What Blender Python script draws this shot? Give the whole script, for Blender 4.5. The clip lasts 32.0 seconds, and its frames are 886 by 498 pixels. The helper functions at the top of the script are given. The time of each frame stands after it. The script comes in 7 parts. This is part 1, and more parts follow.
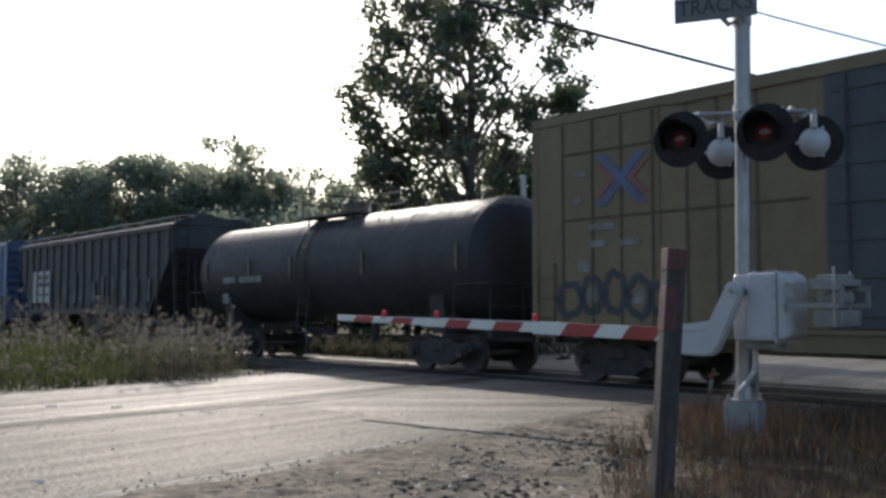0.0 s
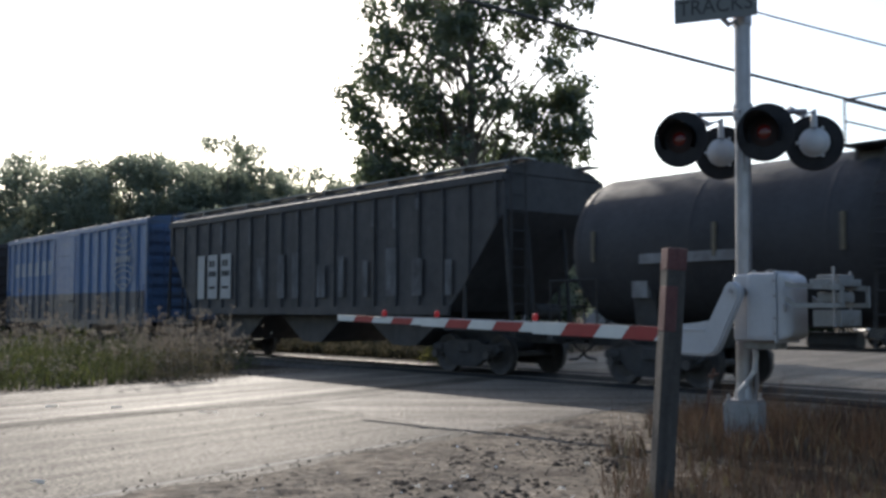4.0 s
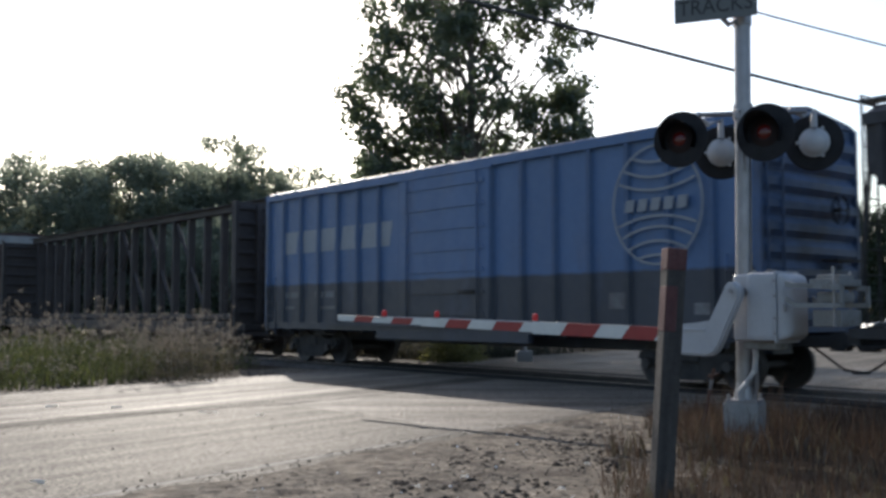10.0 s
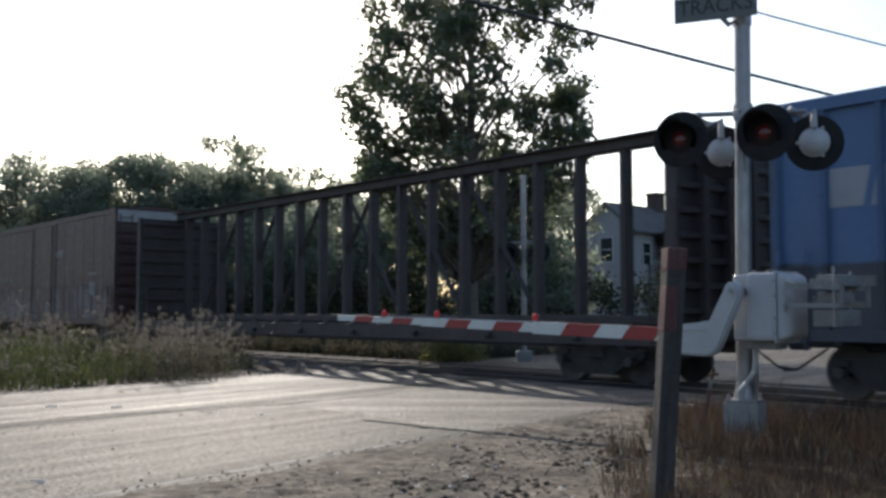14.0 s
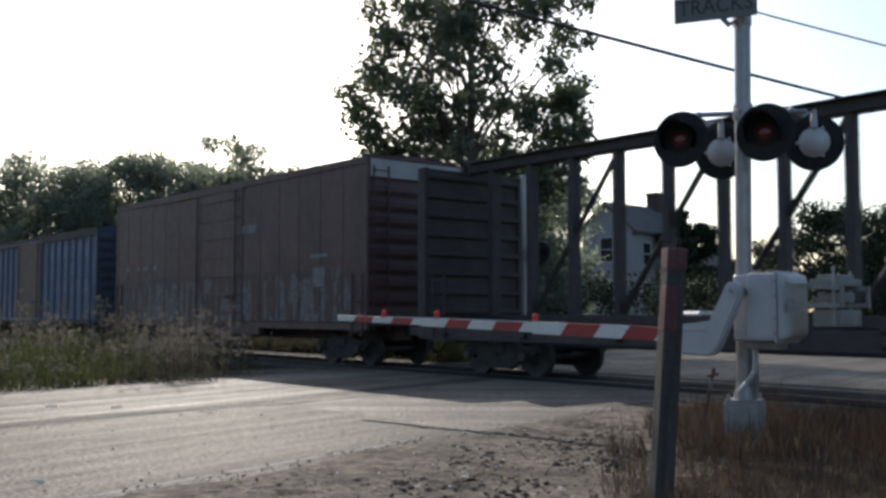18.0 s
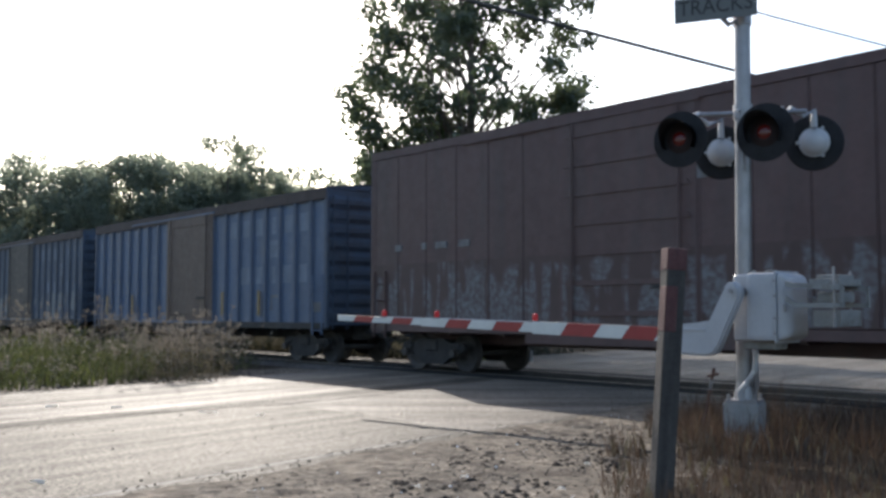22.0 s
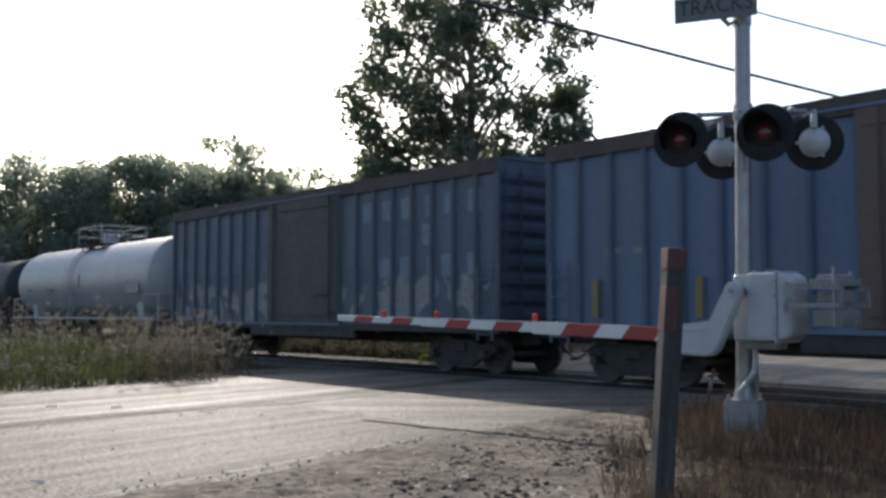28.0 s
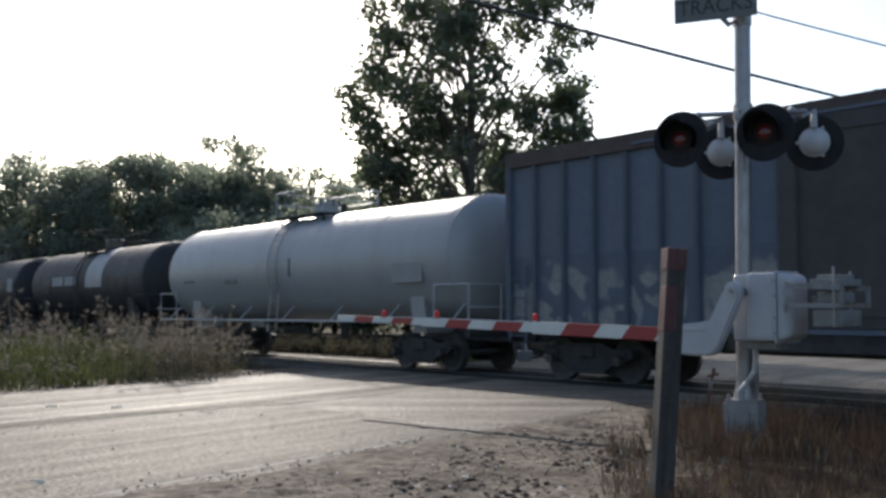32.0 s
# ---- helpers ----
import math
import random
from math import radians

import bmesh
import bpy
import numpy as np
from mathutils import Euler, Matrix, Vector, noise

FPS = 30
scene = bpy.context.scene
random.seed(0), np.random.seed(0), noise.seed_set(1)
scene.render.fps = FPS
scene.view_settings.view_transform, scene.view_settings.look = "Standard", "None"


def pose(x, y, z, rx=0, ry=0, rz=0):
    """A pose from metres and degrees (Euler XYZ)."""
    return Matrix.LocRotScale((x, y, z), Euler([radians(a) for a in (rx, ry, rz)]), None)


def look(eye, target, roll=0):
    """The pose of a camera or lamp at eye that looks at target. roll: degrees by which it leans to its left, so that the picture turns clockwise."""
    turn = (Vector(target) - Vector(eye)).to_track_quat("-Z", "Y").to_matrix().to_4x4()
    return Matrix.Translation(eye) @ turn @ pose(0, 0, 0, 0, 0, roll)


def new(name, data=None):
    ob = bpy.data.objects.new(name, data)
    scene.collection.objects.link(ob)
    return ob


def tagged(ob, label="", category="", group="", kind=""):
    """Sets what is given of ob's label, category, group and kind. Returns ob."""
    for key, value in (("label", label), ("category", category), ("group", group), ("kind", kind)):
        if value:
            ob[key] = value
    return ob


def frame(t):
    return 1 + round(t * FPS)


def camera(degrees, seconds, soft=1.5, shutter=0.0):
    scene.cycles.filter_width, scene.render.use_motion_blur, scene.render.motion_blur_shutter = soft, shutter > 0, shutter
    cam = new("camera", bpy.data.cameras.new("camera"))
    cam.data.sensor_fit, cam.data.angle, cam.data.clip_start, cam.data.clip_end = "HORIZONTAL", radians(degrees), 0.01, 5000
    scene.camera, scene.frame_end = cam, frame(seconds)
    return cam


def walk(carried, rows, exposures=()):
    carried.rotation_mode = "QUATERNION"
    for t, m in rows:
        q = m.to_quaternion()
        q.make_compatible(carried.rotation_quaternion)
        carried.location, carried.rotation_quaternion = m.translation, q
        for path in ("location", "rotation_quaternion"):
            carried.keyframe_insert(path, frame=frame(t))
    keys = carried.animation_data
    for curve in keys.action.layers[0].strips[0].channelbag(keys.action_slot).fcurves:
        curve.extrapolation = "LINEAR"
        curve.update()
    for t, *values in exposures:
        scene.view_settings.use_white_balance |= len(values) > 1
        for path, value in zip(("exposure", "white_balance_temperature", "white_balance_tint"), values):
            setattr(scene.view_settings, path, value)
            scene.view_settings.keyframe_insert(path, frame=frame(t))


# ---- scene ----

# ================= camera =================
cam = camera(47.23, 32.0, soft=3.0, shutter=0.5)
STAND = pose(0, 0, 1.356, 93.58, 0, 0)
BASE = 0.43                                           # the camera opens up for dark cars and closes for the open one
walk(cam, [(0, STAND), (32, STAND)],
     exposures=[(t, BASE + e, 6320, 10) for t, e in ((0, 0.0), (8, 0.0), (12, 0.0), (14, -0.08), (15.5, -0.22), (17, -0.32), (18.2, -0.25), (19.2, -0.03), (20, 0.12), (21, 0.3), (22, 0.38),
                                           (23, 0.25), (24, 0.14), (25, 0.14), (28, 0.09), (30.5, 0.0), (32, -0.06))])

# ================= world, sun =================
SUN_AZ, SUN_EL = radians(13.6), radians(28.2)      # degrees left of +Y, above the horizon
world = bpy.data.worlds.new("world")
scene.world = world
world.use_nodes = True
wn = world.node_tree.nodes
sky = wn.new("ShaderNodeTexSky")
sky.sky_type, sky.sun_disc = "NISHITA", False
sky.sun_elevation, sky.sun_rotation = SUN_EL, -SUN_AZ
sky.air_density, sky.dust_density, sky.ozone_density = 1.0, 1.5, 1.3
wn["Background"].inputs["Strength"].default_value = 0.15
world.node_tree.links.new(sky.outputs["Color"], wn["Background"].inputs["Color"])
sun = new("sun", bpy.data.lights.new("sun", "SUN"))
sun.data.energy, sun.data.angle, sun.data.color = 3.15, radians(0.55), (1.0, 0.91, 0.80)
sun_dir = Vector((-math.sin(SUN_AZ) * math.cos(SUN_EL), math.cos(SUN_AZ) * math.cos(SUN_EL), math.sin(SUN_EL)))
sun.matrix_world = look(sun_dir * 60, (0, 0, 0))

# ================= plan =================
PHI = radians(39.31)
ALONG = Vector((-math.sin(PHI), math.cos(PHI), 0))    # along the track, away from the camera
ACROSS = Vector((math.cos(PHI), math.sin(PHI), 0))    # across the track, away from the camera
TRACK_P = 15.65                                       # camera to track centre line
SPEED = 4.0
RAIL = 0.02
ROAD_R = Vector((0.575, 0.818, 0)).normalized()       # along the road, away
ROAD_L = Vector((-ROAD_R.y, ROAD_R.x, 0))             # to the road's left
ROAD_O = Vector((0.28, 11.1, 0))                      # a point on its right edge
ROAD_W = 9.8


def road(a, l, z=0.0):
    p = ROAD_O + ROAD_R * a + ROAD_L * l
    return Vector((p.x, p.y, z))


def track(s, p, z=0.0):
    q = ALONG * s + ACROSS * p
    return Vector((q.x, q.y, z))


# ================= materials =================
def nodes_of(name):
    m = bpy.data.materials.new(name)
    m.use_nodes = True
    return m, m.node_tree.nodes, m.node_tree.links, m.node_tree.nodes["Principled BSDF"]


def noise_of(n, l, scale, detail=6.0, stretch=(1, 1, 1), rough=0.6):
    co, mp, tx = n.new("ShaderNodeTexCoord"), n.new("ShaderNodeMapping"), n.new("ShaderNodeTexNoise")
    mp.inputs["Scale"].default_value = stretch
    tx.inputs["Scale"].default_value, tx.inputs["Detail"].default_value, tx.inputs["Roughness"].default_value = scale, detail, rough
    l.new(co.outputs["Object"], mp.inputs["Vector"])
    l.new(mp.outputs["Vector"], tx.inputs["Vector"])
    return tx.outputs["Fac"]


def ramp_of(n, l, fac, a, b, lo=0.0, hi=1.0):
    r = n.new("ShaderNodeMapRange")
    r.inputs["From Min"].default_value, r.inputs["From Max"].default_value = a, b
    r.inputs["To Min"].default_value, r.inputs["To Max"].default_value = lo, hi
    l.new(fac, r.inputs["Value"])
    return r.outputs["Result"]


def mix_of(n, l, fac, a, b, how="MIX"):
    m = n.new("ShaderNodeMix")
    m.data_type, m.blend_type = "RGBA", how
    for socket, value in ((m.inputs[0], fac), (m.inputs[6], a), (m.inputs[7], b)):
        if isinstance(value, (int, float)):
            socket.default_value = value
        elif isinstance(value, tuple):
            socket.default_value = (*value, 1) if len(value) == 3 else value
        else:
            l.new(value, socket)
    return m.outputs[2]


def surface(name, color, rough=0.6, metal=0.0, var=0.25, scale=2.0, dirt=None, dirt_at=(0.5, 0.75), dirt_scale=1.3,
            stretch=(1, 1, 1), bump=0.15, bump_scale=40.0, spec=0.5, band=None, rand=0.0, coat=0.0, rvar=0.1, grain=None, depth=0.01):
    """A worn surface: base colour with two scales of variation, patches of dirt, fine relief. band: (height, colour,
    softness) below which another colour lies.
    """
    m, n, l, b = nodes_of(name)
    col = color
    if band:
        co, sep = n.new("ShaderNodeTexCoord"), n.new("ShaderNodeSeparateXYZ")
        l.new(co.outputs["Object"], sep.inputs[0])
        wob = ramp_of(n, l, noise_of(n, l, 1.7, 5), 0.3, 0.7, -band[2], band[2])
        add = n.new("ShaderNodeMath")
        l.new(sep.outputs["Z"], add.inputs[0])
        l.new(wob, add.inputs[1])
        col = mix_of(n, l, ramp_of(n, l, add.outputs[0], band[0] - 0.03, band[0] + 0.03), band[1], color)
    big = ramp_of(n, l, noise_of(n, l, scale, 5, stretch), 0.3, 0.7, 1 - var, 1 + var)
    gs, gv = grain or (scale * 14, var * 0.5)
    fine = ramp_of(n, l, noise_of(n, l, gs, 4), 0.3, 0.7, 1 - gv, 1 + gv)
    mul = n.new("ShaderNodeMath")
    mul.operation = "MULTIPLY"
    l.new(big, mul.inputs[0])
    l.new(fine, mul.inputs[1])
    value = mul.outputs[0]
    if rand:
        info = n.new("ShaderNodeObjectInfo")
        m2 = n.new("ShaderNodeMath")
        m2.operation = "MULTIPLY"
        l.new(value, m2.inputs[0])
        l.new(ramp_of(n, l, info.outputs["Random"], 0, 1, 1 - rand, 1 + rand), m2.inputs[1])
        value = m2.outputs[0]
    col = mix_of(n, l, 1.0, col, value, "MULTIPLY")
    if dirt:
        spots = ramp_of(n, l, noise_of(n, l, dirt_scale, 8, stretch, 0.7), dirt_at[0], dirt_at[1])
        col = mix_of(n, l, spots, col, dirt)
    l.new(col, b.inputs["Base Color"])
    b.inputs["Metallic"].default_value = metal
    b.inputs["Specular IOR Level"].default_value = spec
    b.inputs["Coat Weight"].default_value = coat
    l.new(ramp_of(n, l, noise_of(n, l, scale * 5, 4), 0.3, 0.7, max(0.05, rough - rvar), min(1, rough + rvar)), b.inputs["Roughness"])
    if bump:
        bp = n.new("ShaderNodeBump")
        bp.inputs["Strength"].default_value, bp.inputs["Distance"].default_value = bump, depth
        l.new(noise_of(n, l, bump_scale, 6), bp.inputs["Height"])
        l.new(bp.outputs["Normal"], b.inputs["Normal"])
    return m


def paving(name, color, rough, spec, streak):
    """Worn asphalt: wheel streaks along the road (x), coarse speckle, stone relief, dusty and polished lanes."""
    m, n, l, b = nodes_of(name)
    lanes = ramp_of(n, l, noise_of(n, l, 1.0, 3, (0.03, 1.1, 1)), 0.38, 0.62, 1 - streak, 1 + streak)
    lines = ramp_of(n, l, noise_of(n, l, 1.7, 2, (0.05, 1, 1), 0.6), 0.36, 0.64, 1 - streak, 1 + streak)
    speck = ramp_of(n, l, noise_of(n, l, 19.0, 4, (1.3, 1, 1), 0.8), 0.42, 0.58, 0.52, 1.55)
    stone = ramp_of(n, l, noise_of(n, l, 75.0, 3), 0.38, 0.62, 0.65, 1.35)
    patch = ramp_of(n, l, noise_of(n, l, 0.5, 4), 0.35, 0.65, 0.8, 1.25)
    col = color
    for fac in (lanes, lines, speck, stone, patch):
        col = mix_of(n, l, 1.0, col, fac, "MULTIPLY")
    dust = ramp_of(n, l, noise_of(n, l, 2.0, 5, (0.4, 1, 1), 0.7), 0.54, 0.70, 0.0, 0.6)
    col = mix_of(n, l, dust, col, (0.19, 0.165, 0.135))
    l.new(col, b.inputs["Base Color"])
    shine = spec
    for fac in (lanes, lines, speck):
        mul = n.new("ShaderNodeMath")
        mul.operation = "MULTIPLY"
        for socket, value in ((mul.inputs[0], shine), (mul.inputs[1], fac)):
            if isinstance(value, float):
                socket.default_value = value
            else:
                l.new(value, socket)
        shine = mul.outputs[0]
    l.new(shine, b.inputs["Specular IOR Level"])
    l.new(ramp_of(n, l, noise_of(n, l, 9.0, 4), 0.36, 0.64, rough - 0.06, rough + 0.06), b.inputs["Roughness"])
    high = n.new("ShaderNodeMath")
    l.new(noise_of(n, l, 34.0, 3, (1, 1, 1), 0.8), high.inputs[0])
    l.new(noise_of(n, l, 110.0, 2), high.inputs[1])
    bp = n.new("ShaderNodeBump")
    bp.inputs["Strength"].default_value, bp.inputs["Distance"].default_value = 0.7, 0.008
    l.new(high.outputs[0], bp.inputs["Height"])
    l.new(bp.outputs["Normal"], b.inputs["Normal"])
    return m


def leaf_material(name, dark, light, through_share=0.35, rough=0.5, tint=(1.3, 1.4, 0.9), spec=0.3):
    m, n, l, b = nodes_of(name)
    geo = n.new("ShaderNodeNewGeometry")
    rnd = geo.outputs["Random Per Island"]
    patch = ramp_of(n, l, noise_of(n, l, 0.7, 3), 0.35, 0.65)
    col = mix_of(n, l, rnd, dark, light)
    col = mix_of(n, l, ramp_of(n, l, noise_of(n, l, 0.5, 2), 0.3, 0.7, 0, 0.5), col, dark)
    l.new(col, b.inputs["Base Color"])
    b.inputs["Roughness"].default_value = rough
    b.inputs["Specular IOR Level"].default_value = spec
    tr = n.new("ShaderNodeBsdfTranslucent")
    bright = mix_of(n, l, 1.0, col, tint, "MULTIPLY")
    l.new(bright, tr.inputs["Color"])
    mx = n.new("ShaderNodeMixShader")
    mx.inputs[0].default_value = through_share
    l.new(b.outputs[0], mx.inputs[1])
    l.new(tr.outputs[0], mx.inputs[2])
    l.new(mx.outputs[0], n["Material Output"].inputs["Surface"])
    return m


def glow(name, color, strength, base=(0.3, 0.02, 0.02)):
    m, n, l, b = nodes_of(name)
    b.inputs["Base Color"].default_value = (*base, 1)
    b.inputs["Roughness"].default_value = 0.25
    b.inputs["Emission Color"].default_value = (*color, 1)
    b.inputs["Emission Strength"].default_value = strength
    return m


def graffiti(name, paint, pale, scale, tall=0.75, top=2.1, bend=2.2, least=0.1):
    """Sprayed strokes: a contorted pattern of pale paint on the car's own colour, ragged at its top."""
    m, n, l, b = nodes_of(name)
    co, sep = n.new("ShaderNodeTexCoord"), n.new("ShaderNodeSeparateXYZ")
    l.new(co.outputs["Object"], sep.inputs[0])
    mp, tx = n.new("ShaderNodeMapping"), n.new("ShaderNodeTexNoise")
    mp.inputs["Scale"].default_value = (1.0, 0.0, tall)
    tx.inputs["Scale"].default_value, tx.inputs["Detail"].default_value, tx.inputs["Distortion"].default_value = scale, 1.5, bend
    l.new(co.outputs["Object"], mp.inputs["Vector"])
    l.new(mp.outputs["Vector"], tx.inputs["Vector"])
    stroke = ramp_of(n, l, tx.outputs["Fac"], 0.46, 0.50)
    wob = ramp_of(n, l, noise_of(n, l, 1.3, 2), 0.3, 0.7, -0.35, 0.35)
    add = n.new("ShaderNodeMath")
    l.new(sep.outputs["Z"], add.inputs[0])
    l.new(wob, add.inputs[1])
    cover = n.new("ShaderNodeMath")
    cover.operation = "MULTIPLY"
    l.new(stroke, cover.inputs[0])
    l.new(ramp_of(n, l, add.outputs[0], top + 0.1, top - 0.1), cover.inputs[1])
    worn = n.new("ShaderNodeMath")
    worn.operation = "MULTIPLY"
    l.new(cover.outputs[0], worn.inputs[0])
    l.new(ramp_of(n, l, noise_of(n, l, 9, 6), 0.3, 0.62, 0.95, least), worn.inputs[1])
    base = mix_of(n, l, ramp_of(n, l, noise_of(n, l, 2.0, 6), 0.3, 0.7), paint, tuple(v * 0.72 for v in paint))
    l.new(mix_of(n, l, worn.outputs[0], base, pale), b.inputs["Base Color"])
    b.inputs["Roughness"].default_value = 0.65
    return m


